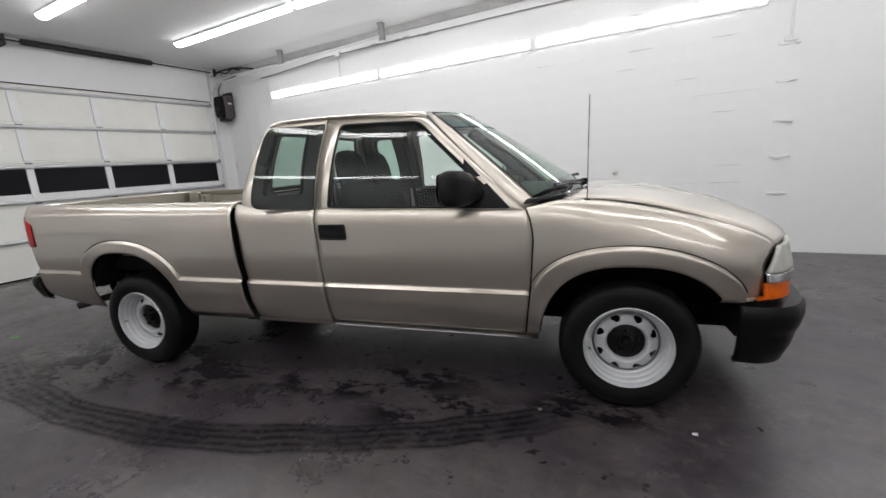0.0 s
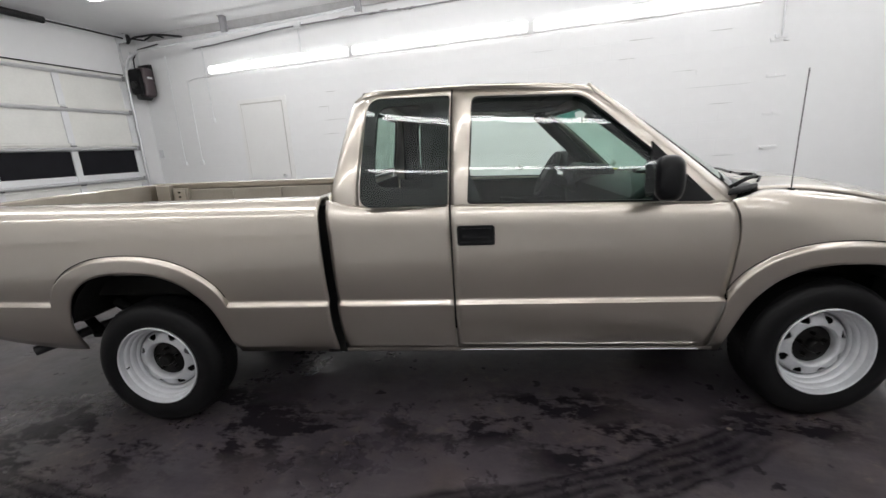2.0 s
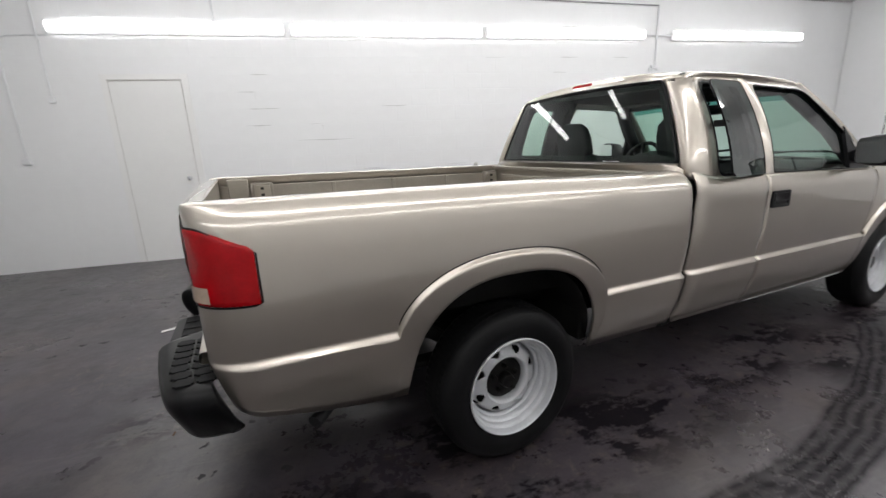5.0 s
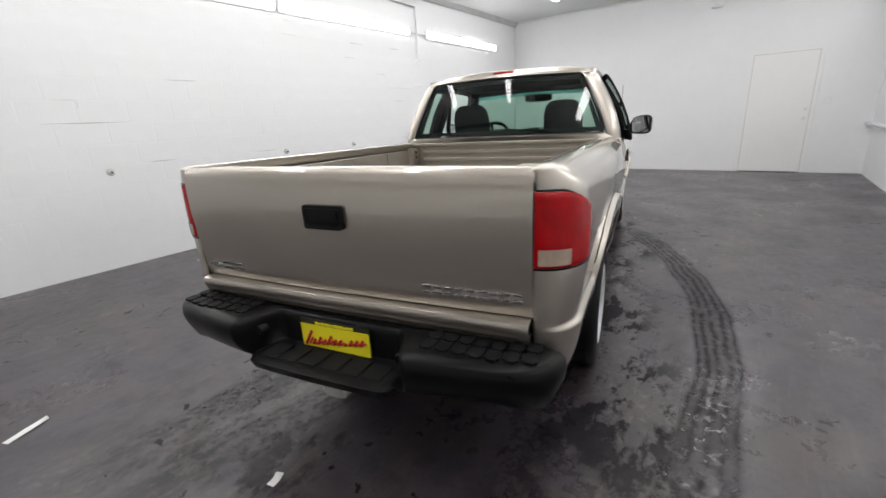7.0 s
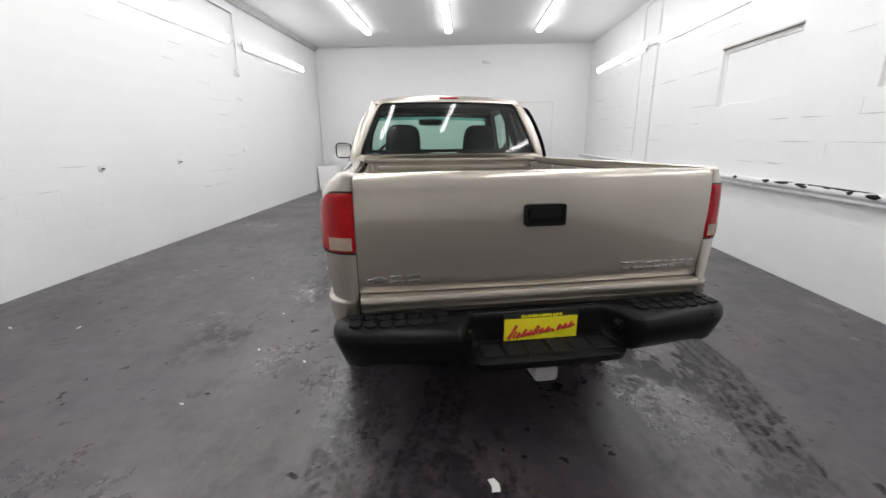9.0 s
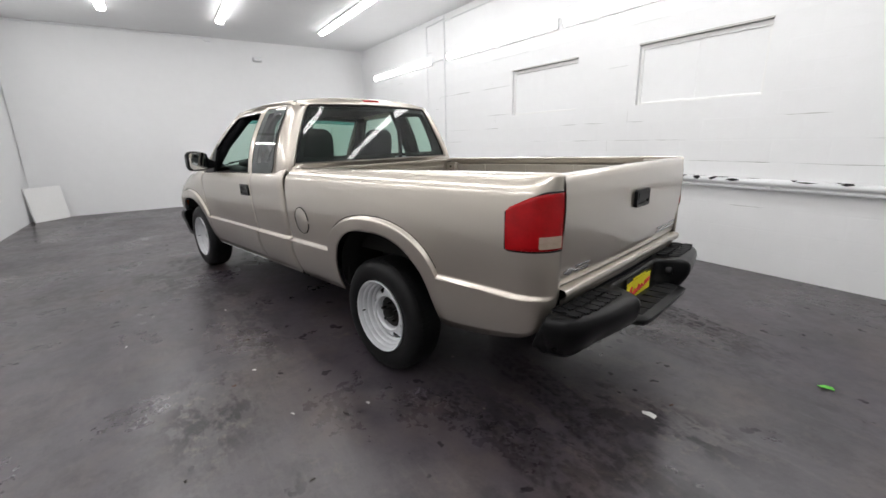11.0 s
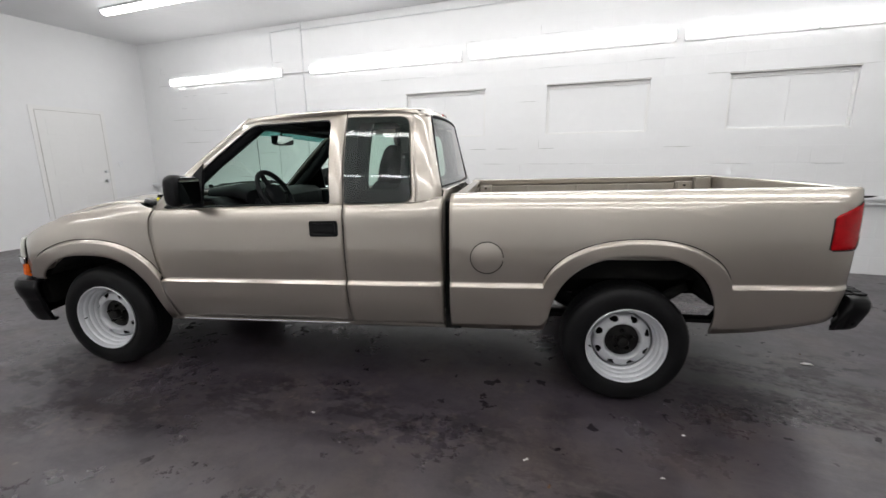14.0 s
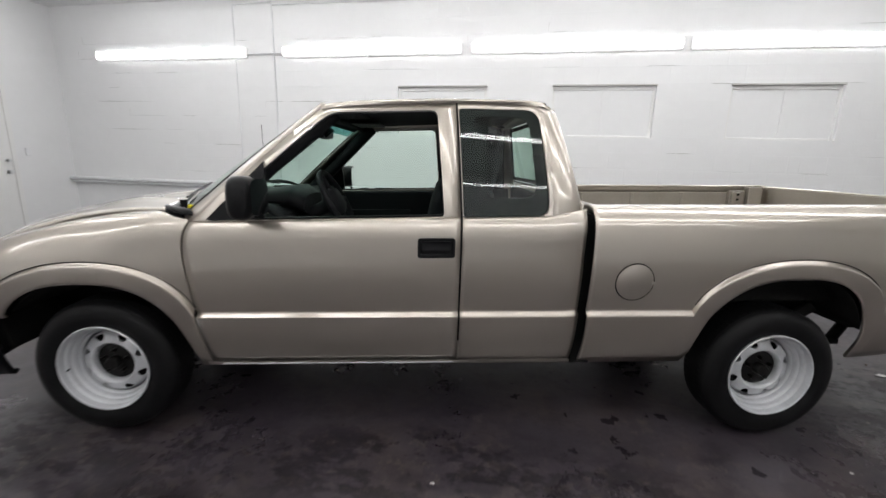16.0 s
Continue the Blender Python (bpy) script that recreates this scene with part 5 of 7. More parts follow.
# ---- underbody ----
for s in (1, -1):
    bm = bmesh.new()
    rail = [(2.15, 0.36, 0.48), (-1.02, 0.36, 0.48), (-1.12, 0.475, 0.59), (-2.50, 0.475, 0.59)]
    grid([[(x, s * 0.41 + dy, z) for dy, z in ((-0.05, z0), (0.05, z0), (0.05, z1), (-0.05, z1))] for x, z0, z1 in rail], bm=bm)
    part("chassis_rail", raked(bm), UNDER, truck, "dark dirty chassis rail", smooth=None)
    part("bed_bracket", raked(boxes((-2.06, -1.08, s * 0.4775 - 0.0075, s * 0.4775 + 0.0075, 0.50, 0.619))), UNDER, truck, "dark bed bracket on the rail", smooth=None)
part("floor_pan", raked(boxes((-0.55, 1.05, -0.70, 0.70, 0.43, 0.47))), UNDER, truck, "dark cab floor pan", smooth=None)
part("engine_block", raked(boxes((1.05, 2.15, -0.355, 0.355, 0.40, 0.92))), UNDER, truck, "dark engine block", smooth=None, bevel=0.02)
part("bed_underside", raked(boxes((-2.45, -0.66, -0.678, 0.678, 0.62, 0.719))), UNDER, truck, "dark underside of the bed", smooth=None)
part("bumper_beam", raked(boxes((-2.58, -2.51, -0.50, 0.50, 0.44, 0.56))), UNDER, truck, "dark beam behind the bumper", smooth=None)
for x, z in ((-2.2, 0.48), (-1.22, 0.48), (-0.6, 0.38), (0.9, 0.38)):
    part("cross_member", raked(boxes((x - 0.04, x + 0.04, -0.36, 0.36, z, z + 0.08))), UNDER, truck, "dark cross member", smooth=None)
bm = tube(bmesh.new(), [(-1.561, -0.66, 0.3235), (-1.561, 0.66, 0.3235)], 0.045, 14)
revolve(bm, [(0.0, -0.16), (0.09, -0.13), (0.14, 0.0), (0.09, 0.13), (0.0, 0.16)], 16, "x", (-1.561, 0, 0.335))
part("rear_axle", bm, UNDER, truck, "grimy rear axle with its differential", smooth=40)
part("front_axle", tube(bmesh.new(), [(1.561, -0.66, 0.335), (1.561, 0.66, 0.335)], 0.035, 10), UNDER, truck, "grimy front suspension", smooth=40)
for s in (1, -1):
    bm = boxes((-2.1, -0.98, s * 0.56 - 0.032, s * 0.56 + 0.032, 0.385, 0.412))
    part("leaf_spring", bm, UNDER, truck, "dark leaf spring", bevel=0.004)
    part("spring_shackle", tube(bmesh.new(), [(-2.08, s * 0.56, 0.40), (-2.14, s * 0.56, 0.50)], 0.026, 8), UNDER, truck, "dark spring shackle", smooth=40)
    part("shock_absorber", tube(bmesh.new(), [(-1.60, s * 0.56, 0.36), (-1.90, s * 0.60, 0.60)], 0.028, 10), UNDER, truck, "dark shock absorber", smooth=40)
bm = tube(bmesh.new(), [(0.6, -0.28, 0.33), (-0.9, -0.30, 0.33), (-1.3, -0.34, 0.46), (-1.8, -0.38, 0.46), (-2.15, -0.55, 0.37), (-2.32, -0.72, 0.325)], 0.026, 12)
part("exhaust_pipe", raked(bm), DARKSTEEL, truck, "dark steel exhaust tail pipe", smooth=40)
for xc, ai, zt, a0, a1 in ((1.570, 0.43, 0.80, 38, 180), (-1.570, 0.43, 0.81, 6, 161)):
    def liner(xc=xc, ai=ai, zt=zt, a0=a0, a1=a1):
        arc = [radians(lerp(a0, a1, k / 20)) for k in range(21)]
        rows = [[(xc + ai * math.cos(a), lerp(y, lerp(0.73, 0.835, math.sin(a) ** 0.5), w), 0.37 + (zt - 0.37) * math.sin(a)) for a in arc] for y, w in ((0.40, 0.0), (0.40, 0.5), (0.40, 1.0))]
        bm = grid(rows)
        if a0 == 38:
            bm.faces.new([bm.verts.new((xc + ai * math.cos(a), 0.40, 0.37 + (zt - 0.37) * math.sin(a))) for a in arc])
        return bm
    both("wheel_liner", liner, UNDER, truck, "black wheel well liner", smooth=60, solid=0.005)
both("splash_shield", lambda: boxes((1.06, 1.10, 0.50, 0.745, 0.37, 0.60)), UNDER, truck, "black splash shield", bevel=0.01)
both("splash_shield", lambda: boxes((-1.17, -1.12, 0.40, 0.745, 0.37, 0.62)), UNDER, truck, "black splash shield", bevel=0.01)
for y0, y1, z0 in ((-0.745, -0.36, 0.50), (0.36, 0.745, 0.50)):
    part("splash_shield", raked(boxes((-2.03, -1.97, y0, y1, z0, 0.62))), UNDER, truck, "dirty flap behind the rear wheel", bevel=0.01)
both("splash_shield", lambda: boxes((2.02, 2.08, 0.45, 0.75, 0.42, 0.62)), UNDER, truck, "black splash shield", bevel=0.01)


# ---- wheels ----
def wheel(x, s):
    root = new("wheel")
    root.parent = truck
    root.matrix_basis = Matrix.Translation((x, 0, 0.3235)) @ Matrix.Diagonal((0.968, 1, 0.968, 1)) @ (Matrix.Identity(4) if s > 0 else pose(0, 0, 0, 0, 0, 180))
    root["label"] = "white eight-slot steel wheel with a black tyre"
    bm = bmesh.new()
    prof = [(0.200, 0.63), (0.235, 0.615), (0.285, 0.615), (0.312, 0.628), (0.326, 0.645), (0.3335, 0.665), (0.3345, 0.70), (0.3345, 0.745), (0.3335, 0.780), (0.326, 0.800), (0.312, 0.816), (0.290, 0.826),
            (0.262, 0.829), (0.240, 0.825), (0.226, 0.820), (0.218, 0.818), (0.212, 0.812), (0.204, 0.80), (0.200, 0.63)]
    revolve(bm, prof, 72, "y")
    bmesh.ops.recalc_face_normals(bm, faces=bm.faces)
    tyre = part("tyre", bm, RUBBER, root, "black radial tyre", smooth=35)
    bm = bmesh.new()
    for k in range(72):
        a = 2 * math.pi * k / 72
        for y0, y1, tw in ((0.660, 0.682, 0.3), (0.690, 0.720, -0.2), (0.725, 0.755, 0.2), (0.763, 0.784, -0.3)):
            r0 = 0.331
            r1 = 0.3352 if 0.68 < (y0 + y1) / 2 < 0.77 else 0.3344
            vs = []
            for rr in (r0, r1):
                for yy, da in ((y0, 0.0), (y1, tw * 0.03)):
                    for e in (-0.027, 0.027):
                        ang = a + e + da
                        vs.append(bm.verts.new((rr * math.cos(ang), yy, rr * math.sin(ang))))
            for q in ((4, 5, 7, 6), (0, 1, 5, 4), (2, 3, 7, 6), (0, 2, 6, 4), (1, 3, 7, 5)):
                bm.faces.new([vs[i] for i in q])
    bmesh.ops.recalc_face_normals(bm, faces=bm.faces)
    tagged(part("tread", bm, RUBBER, tyre, smooth=None), kind="stuff")
    bm = bmesh.new()
    sides = 128
    rim = [(0.2115, 0.8125), (0.2135, 0.822), (0.2095, 0.8265), (0.2040, 0.823), (0.2010, 0.810), (0.1990, 0.797), (0.1920, 0.794), (0.1885, 0.789), (0.1865, 0.772),
           (0.1800, 0.768), (0.1765, 0.763), (0.1745, 0.744), (0.1680, 0.740), (0.1645, 0.735), (0.1620, 0.716)]
    revolve(bm, rim, sides, "y")
    disc = [(0.162, 0.716), (0.156, 0.726), (0.1525, 0.738), (0.148, 0.744), (0.142, 0.749), (0.135, 0.752), (0.128, 0.755), (0.121, 0.757), (0.112, 0.760), (0.106, 0.761), (0.100, 0.757), (0.0950, 0.746), (0.092, 0.728), (0.091, 0.70)]
    def slot(i, k):
        return (i == 2 and (k % 16) in (5, 6, 7, 8, 9)) or (i in (3, 4) and (k % 16) in (5, 6, 7, 8, 9, 10)) or (i == 5 and (k % 16) in (6, 7, 8, 9, 10)) or (i == 6 and (k % 16) in (7, 8, 9))
    revolve(bm, disc, sides, "y", skip=slot)
    bmesh.ops.recalc_face_normals(bm, faces=bm.faces)
    rimob = part("rim", bm, WHEELW, root, "white enamel steel rim", smooth=38, solid=0.004)
    bm = bmesh.new()
    revolve(bm, [(0.0, 0.690), (0.160, 0.690), (0.175, 0.64)], 40, "y")
    part("brake_drum", bm, HUB, root, "black drum behind the slots")
    bm = bmesh.new()
    revolve(bm, [(0.0, 0.775), (0.026, 0.773), (0.031, 0.767), (0.032, 0.737), (0.060, 0.733), (0.0935, 0.728), (0.0935, 0.69)], 36, "y")
    for k in range(5):
        a = 2 * math.pi * k / 5 + 0.3
        tube(bm, [(0.056 * math.cos(a), 0.725, 0.056 * math.sin(a)), (0.056 * math.cos(a), 0.759, 0.056 * math.sin(a))], 0.0095, 6)
    part("hub", bm, HUB, root, "black hub with wheel nuts", smooth=40)
    bm = tube(bmesh.new(), [(0.185, 0.79, -0.02), (0.178, 0.812, -0.018)], 0.004, 6)
    part("valve", bm, BLACKP, root, "valve stem")
    return root


for x in (1.561, -1.561):
    for s in (1, -1):
        wheel(x, s)

# ---- cab interior ----
def seat(x, y):
    root = new("seat")
    root.parent = truck
    root.matrix_basis = Matrix.Translation((x, y, -0.045))
    root["label"] = "dark grey cloth bucket seat"
    up = Vector((-0.22, 0, 1)).normalized()
    fw = Vector((1, 0, 0.22)).normalized()
    side = (0, 1, 0)
    part("cushion", loft_round([((0.52, 0, 0.80), 0.22, 0.05, side, (0, 0, 1)), ((0.46, 0, 0.80), 0.245, 0.085, side, (0, 0, 1)), ((0.10, 0, 0.77), 0.25, 0.09, side, (0, 0, 1)), ((0.0, 0, 0.76), 0.23, 0.07, side, (0, 0, 1))], 24, 3.2), CLOTH, root, smooth=60)
    base = Vector((0.06, 0, 0.76))
    part("backrest", loft_round([(base + up * 0.0, 0.235, 0.06, side, fw), (base + up * 0.10, 0.25, 0.085, side, fw), (base + up * 0.30, 0.245, 0.085, side, fw), (base + up * 0.40, 0.225, 0.075, side, fw),
                                 (base + up * 0.445, 0.19, 0.055, side, fw), (base + up * 0.46, 0.15, 0.03, side, fw)], 28, 3.2), CLOTH, root, smooth=60)
    part("headrest", loft_round([(base + up * 0.43, 0.13, 0.045, side, fw), (base + up * 0.47, 0.155, 0.060, side, fw), (base + up * 0.57, 0.152, 0.060, side, fw), (base + up * 0.635, 0.135, 0.050, side, fw),
                                 (base + up * 0.668, 0.10, 0.032, side, fw), (base + up * 0.676, 0.07, 0.02, side, fw)], 24, 2.8), CLOTH, root, smooth=60)


seat(-0.15, 0.365)
seat(0.0, -0.365)
rows = []
for y in np.linspace(-0.70, 0.70, 17):
    rows.append([(0.98, y, 0.62), (0.80, y, 0.70), (0.75, y, 0.90), (0.76, y, 1.04), (0.82, y, 1.085), (0.95, y, 1.092), (1.18, y, 1.075)])
dash = part("dashboard", raked(grid(rows)), DASH, truck, "dark grey vinyl dashboard", smooth=40, solid=0.02)
bm = loft_round([((0.70, 0.37, 1.07), 0.17, 0.05, (0, 1, 0), (0, 0, 1)), ((0.76, 0.37, 1.11), 0.19, 0.055, (0, 1, 0), (0, 0, 1)), ((0.95, 0.37, 1.105), 0.19, 0.04, (0, 1, 0), (0, 0, 1))], 24, 3)
part("instrument_hood", raked(bm), DASH, dash, "rounded instrument hood", smooth=50)
steer = new("steering_wheel")
steer.parent = truck
steer.matrix_basis = Matrix.Translation((0.565, 0.420, 1.075)) @ Euler((0, radians(-62), 0)).to_matrix().to_4x4()
steer["label"] = "black three-spoke steering wheel"
bm = tube(bmesh.new(), [(0.158 * math.cos(2 * math.pi * k / 40), 0.158 * math.sin(2 * math.pi * k / 40), 0) for k in range(41)], 0.016, 10)
part("wheel_rim", bm, DASH, steer, smooth=60)
bm = loft_round([((0, 0, -0.05), 0.055, 0.06, (1, 0, 0), (0, 1, 0)), ((0, 0, 0.0), 0.075, 0.085, (1, 0, 0), (0, 1, 0)), ((0, 0, 0.018), 0.06, 0.07, (1, 0, 0), (0, 1, 0))], 20, 3)
for a in (15, 165, 270):
    tube(bm, [(0.05 * math.cos(radians(a)), 0.05 * math.sin(radians(a)), -0.005), (0.155 * math.cos(radians(a)), 0.155 * math.sin(radians(a)), 0)], 0.015, 8)
tube(bm, [(0, 0, -0.05), (0, 0, -0.30)], 0.035, 12)
part("wheel_hub", bm, DASH, steer, smooth=50)
bm = loft_round([((0.70, 0.0, 1.447), 0.130, 0.033, (0, 1, 0), (0, 0, 1)), ((0.73, 0.0, 1.447), 0.135, 0.037, (0, 1, 0), (0, 0, 1)), ((0.745, 0.0, 1.447), 0.09, 0.022, (0, 1, 0), (0, 0, 1))], 20, 4)
tube(bm, [(0.735, 0, 1.46), (0.715, 0, 1.535)], 0.008, 8)
rv = part("interior_mirror", raked(bm), BLACKP, truck, "black rear-view mirror", smooth=50)
bm = bmesh.new()
bm.faces.new([bm.verts.new((0.6955 - 0.25 * (z - 1.447) - 0.06 * y, y, z)) for y, z in rrect(0.0, 1.447, 0.122, 0.027, 0.01)])
part("mirror_face", raked(bm), MIRROR, rv, "mirror glass")
for s, owner in ((1, door_l), (-1, door_r)):
    bm = boxes((-0.04, 1.02, 0.745, 0.775, 0.48, 1.032), (0.25, 0.72, 0.70, 0.75, 0.86, 0.90), (0.0, 0.98, 0.752, 0.79, 1.030, 1.042))
    bm = raked(bm)
    part("door_lining", bm if s > 0 else mirrored(bm), DASH, owner, "dark grey inner door panel", bevel=0.008)
bm = boxes((-0.55, 1.15, -0.76, 0.76, 0.48, 0.50), (-0.56, -0.545, -0.72, 0.72, 0.5, 1.10), (-0.54, -0.10, 0.755, 0.785, 0.5, 1.065), (-0.54, -0.10, -0.785, -0.755, 0.5, 1.065), (-0.54, -0.32, -0.70, 0.70, 0.5, 0.80))
part("cab_lining", raked(bm), DASH, truck, "dark grey cab trim and rear shelf", bevel=0.01)
rows = [[(lerp(p[0], 0.06, 0.02), p[1] * 0.985, p[2] - 0.022) for p in (roof_point(u, v) for u in np.linspace(-0.97, 0.97, 15))] for v in np.linspace(0.02, 0.98, 9)]
part("headliner", raked(grid(rows, flip=True)), HEADLN, truck, "grey cloth headliner", smooth=60, solid=0.008, out=(0, 0, -1))
for s in (1, -1):
    for pts in ([(-0.045, 1.06), (-0.02, 1.54)], [(-0.455, 1.06), (-0.415, 1.54)], [(1.02, 1.06), (0.775, 1.285), (0.53, 1.505)]):
        wide = pts[0][0] > 1
        bm = raked(tube(bmesh.new(), [(x, lean_y(z) - (0.062 if wide else 0.038), z) for x, z in pts], 0.045 if wide else 0.031, 10))
        part("pillar_trim", bm if s > 0 else mirrored(bm), DASH, truck, "dark grey pillar trim", smooth=40)
    bm = tube(bmesh.new(), [(-0.06, s * 0.62, 1.46), (-0.03, s * 0.66, 1.2), (0.0, s * 0.66, 0.9)], 0.02, 6)
    part("seat_belt", raked(bm), BLACKP, truck, "black seat belt strap")
    bm = boxes((0.42, 0.60, s * 0.36 - 0.17, s * 0.36 + 0.17, 1.512, 1.525))
    part("sun_visor", raked(bm), HEADLN, truck, "grey folded sun visor", bevel=0.005)

# ---- room fixtures ----
def lamp_unit(kind, label, group, glow, fat=1.0):
    """An eight-foot wrap-around fluorescent unit lying along x, facing -z: a white pan and two lit diffusers."""
    root = new(kind)
    tagged(root, label, "ceiling light" if kind == "ceiling_light" else "wall light", group)
    bm = bmesh.new()
    prof = [(-0.062, 0.0), (-0.062, -0.012), (-0.072, -0.02), (-0.068, -0.03), (0.068, -0.03), (0.072, -0.02), (0.062, -0.012), (0.062, 0.0)]
    grid([[(x, y, z) for y, z in prof] for x in (-1.245, 1.245)], bm=bm)
    bm.faces.new([bm.verts.new((-1.245, y, z)) for y, z in prof])
    bm.faces.new([bm.verts.new((1.245, y, z)) for y, z in prof])
    part("pan", bm, STEELW, root, "white steel pan", smooth=30)
    for x0, x1 in ((-1.243, -0.004), (0.004, 1.243)):
        rows = []
        ring = [(0.066 * fat * math.cos(math.pi * k / 8), -0.030 - 0.052 * math.sin(math.pi * k / 8) ** 0.8) for k in range(9)]
        for x, f in ((x0, 0.75), (x0 + 0.02, 1.0), (x1 - 0.02, 1.0), (x1, 0.75)):
            rows.append([(x, y * f, -0.030 + (z + 0.030) * f) for y, z in ring])
        bm = grid(rows)
        n = len(ring)
        bm.verts.ensure_lookup_table()
        bm.faces.new([bm.verts[k] for k in range(n)])
        bm.faces.new([bm.verts[3 * n + k] for k in range(n)])
        bmesh.ops.recalc_face_normals(bm, faces=bm.faces)
        if isinstance(glow, tuple):
            for f in bm.faces:
                c = f.calc_center_median()
                if abs(c.y) < 0.046 and x0 + 0.021 < c.x < x1 - 0.021:
                    f.material_index = 1
        part("diffuser", bm, glow, root, "glowing white diffuser", smooth=60)
    return root


unit = lamp_unit("ceiling_light", "lit white fluorescent strip light on the ceiling", "ceiling strip lights", LAMPGLOW)
first = True
for y in (1.79, 0.14, -1.68):
    for k in range(4):
        m = pose(-3.79 + 2.585 * k, y, ZC - 0.002)
        if first:
            unit.matrix_basis, first = m, False
        else:
            copy_thing(unit, m)
unit = lamp_unit("wall_light", "lit white fluorescent strip light along the wall", "wall strip lights", (WALLGLOW, TUBEGLOW), 1.08)
spots = [(x, YN - 0.001, 2.741, 90) for x in (-3.69, -1.13, 1.43, 4.42)] + [(x, YS + 0.001, 2.674, -90) for x in (4.68, 1.63, -0.98, -3.56)]
first = True
for x, y, z, a in spots:
    m = Matrix.Translation((x, y, z)) @ pose(0, 0, 0, -a, 0, 0)
    if first:
        unit.matrix_basis, first = m, False
    else:
        copy_thing(unit, m)


def conduit(pts, r, mat, label, name="conduit", clips=()):
    bm = tube(bmesh.new(), pts, r, 8)
    ob = link_mesh(name, bm, mat, None, "", 50)
    tagged(ob, label, "pipe", "", "")
    for c in clips:
        part("clip", boxes((c[0] - 0.018, c[0] + 0.018, c[1] - 0.02, c[1] + 0.02, c[2] - 0.03, c[2] + 0.03)), mat, ob)
    return ob


# south wall: a large peeling pipe with a thin conduit beneath it, upright conduits, niche frames
pipe = conduit([(XE - 0.01, YS + 0.075, 0.848), (0.0, YS + 0.075, 0.846), (XW + 0.3, YS + 0.075, 0.842)], 0.031, PIPEW, "white painted wall pipe with black peeling patches")
random.seed(11)
for k in range(64):
    x = random.uniform(-4.4, 2.2) if k % 4 else random.uniform(-1.6, -0.3)
    ln, a0, w = random.uniform(0.04, 0.17), random.uniform(0.2, 1.6), random.uniform(0.25, 0.8)
    rows = []
    for i in range(7):
        t = i / 6
        q = w * math.sin(math.pi * min(max(t, 0.06), 0.94)) * random.uniform(0.55, 1.2)
        rows.append([(x + ln * t, YS + 0.075 + 0.0322 * math.cos(a0 + q * e), 0.846 + 0.0322 * math.sin(a0 + q * e)) for e in (-1, -0.3, 0.3, 1)])
    part("bare_patch", grid(rows), TRIMB, pipe, "black patch of bare pipe")
for x in (5.4, 2.6, 0.2, -2.2, -4.6):
    part("pipe_clip", boxes((x - 0.02, x + 0.02, YS, YS + 0.11, 0.800, 0.814)), STEELW, pipe)
conduit([(XE - 0.01, YS + 0.06, 0.792), (0.0, YS + 0.06, 0.790), (XW + 0.3, YS + 0.06, 0.786)], 0.013, PIPEW, "thin white conduit under the wall pipe")
conduit([(3.63, YS + 0.009, 3.30), (3.63, YS + 0.009, 0.95)], 0.008, PIPEW, "thin white upright conduit on the wall")
conduit([(3.03, YS + 0.012, ZC), (3.03, YS + 0.012, 0.0)], 0.012, PIPEW, "white upright pipe on the wall")
conduit([(3.63, YS + 0.014, 3.30), (3.35, YS + 0.014, 3.31), (3.03, YS + 0.028, 3.31)], 0.010, PIPEW, "thin white conduit link")
conduit([(3.03, YS + 0.016, 3.28), (-1.0, YS + 0.016, 3.27), (XW + 0.4, YS + 0.016, 3.26)], 0.011, PIPEW, "thin white conduit under the ceiling")
conduit([(3.45, YS + 0.03, 2.66), (2.90, YS + 0.03, 2.66)], 0.010, PIPEW, "short white conduit between lights")
for i, (a, b) in enumerate(NICHES):
    bm = boxes((a, b, YS - 0.055, YS - 0.032, NZ1 - 0.045, NZ1), (a, a + 0.03, YS - 0.055, YS - 0.036, NZ0, NZ1 - 0.045), (b - 0.03, b, YS - 0.055, YS - 0.036, NZ0, NZ1 - 0.045), (a + 0.03, b - 0.03, YS - 0.055, YS - 0.044, NZ0, NZ0 + 0.025))
    w = structure("window_%d" % (i + 1), bm, DOORWHITE, "blocked-up window painted over in white", "window", bevel=0.003)
    bm = boxes((a + 0.03, (a + b) / 2 - 0.0012, YS - 0.0552, YS - 0.048, NZ0 + 0.025, NZ1 - 0.045))
    part("board", bm, WALL, w, "white infill board", smooth=None)
    bm = boxes(((a + b) / 2 + 0.0012, b - 0.03, YS - 0.0552, YS - 0.0488, NZ0 + 0.025, NZ1 - 0.045))
    part("board", bm, WALL, w, "white infill board", smooth=None)
    bm = boxes((a - 0.005, b + 0.005, YS - 0.02, YS + 0.012, NZ1, NZ1 + 0.018))
    part("lintel_edge", bm, MORTAR, w, "rough lintel edge", bevel=0.003)

# north wall: painted-over door, mortar stubs, sockets, conduits
d = structure("door_1", boxes((-4.46, -3.70, YN - 0.022, YN, 0.0, 2.17)), DOORWHITE, "white flush side door painted into the wall", "door", bevel=0.003)
for x0, x1, z0, z1 in ((-4.54, -4.465, 0, 2.25), (-3.695, -3.62, 0, 2.25), (-4.465, -3.695, 2.175, 2.25)):
    part("door_frame", boxes((x0, x1, YN - 0.012, YN, z0, z1)), DOORWHITE, d, bevel=0.003)
# solid grey strips paint the shade in the gap round the door
for x0, x1, z0, z1 in ((-4.4645, -4.4605, 0, 2.1745), (-3.6995, -3.6955, 0, 2.1745), (-4.4645, -3.6955, 2.1705, 2.1748)):
    part("door_gap", boxes((x0, x1, YN - 0.0235, YN - 0.002, z0, z1)), MORTAR, d, "dark strip painted as shade in the door gap", smooth=None)
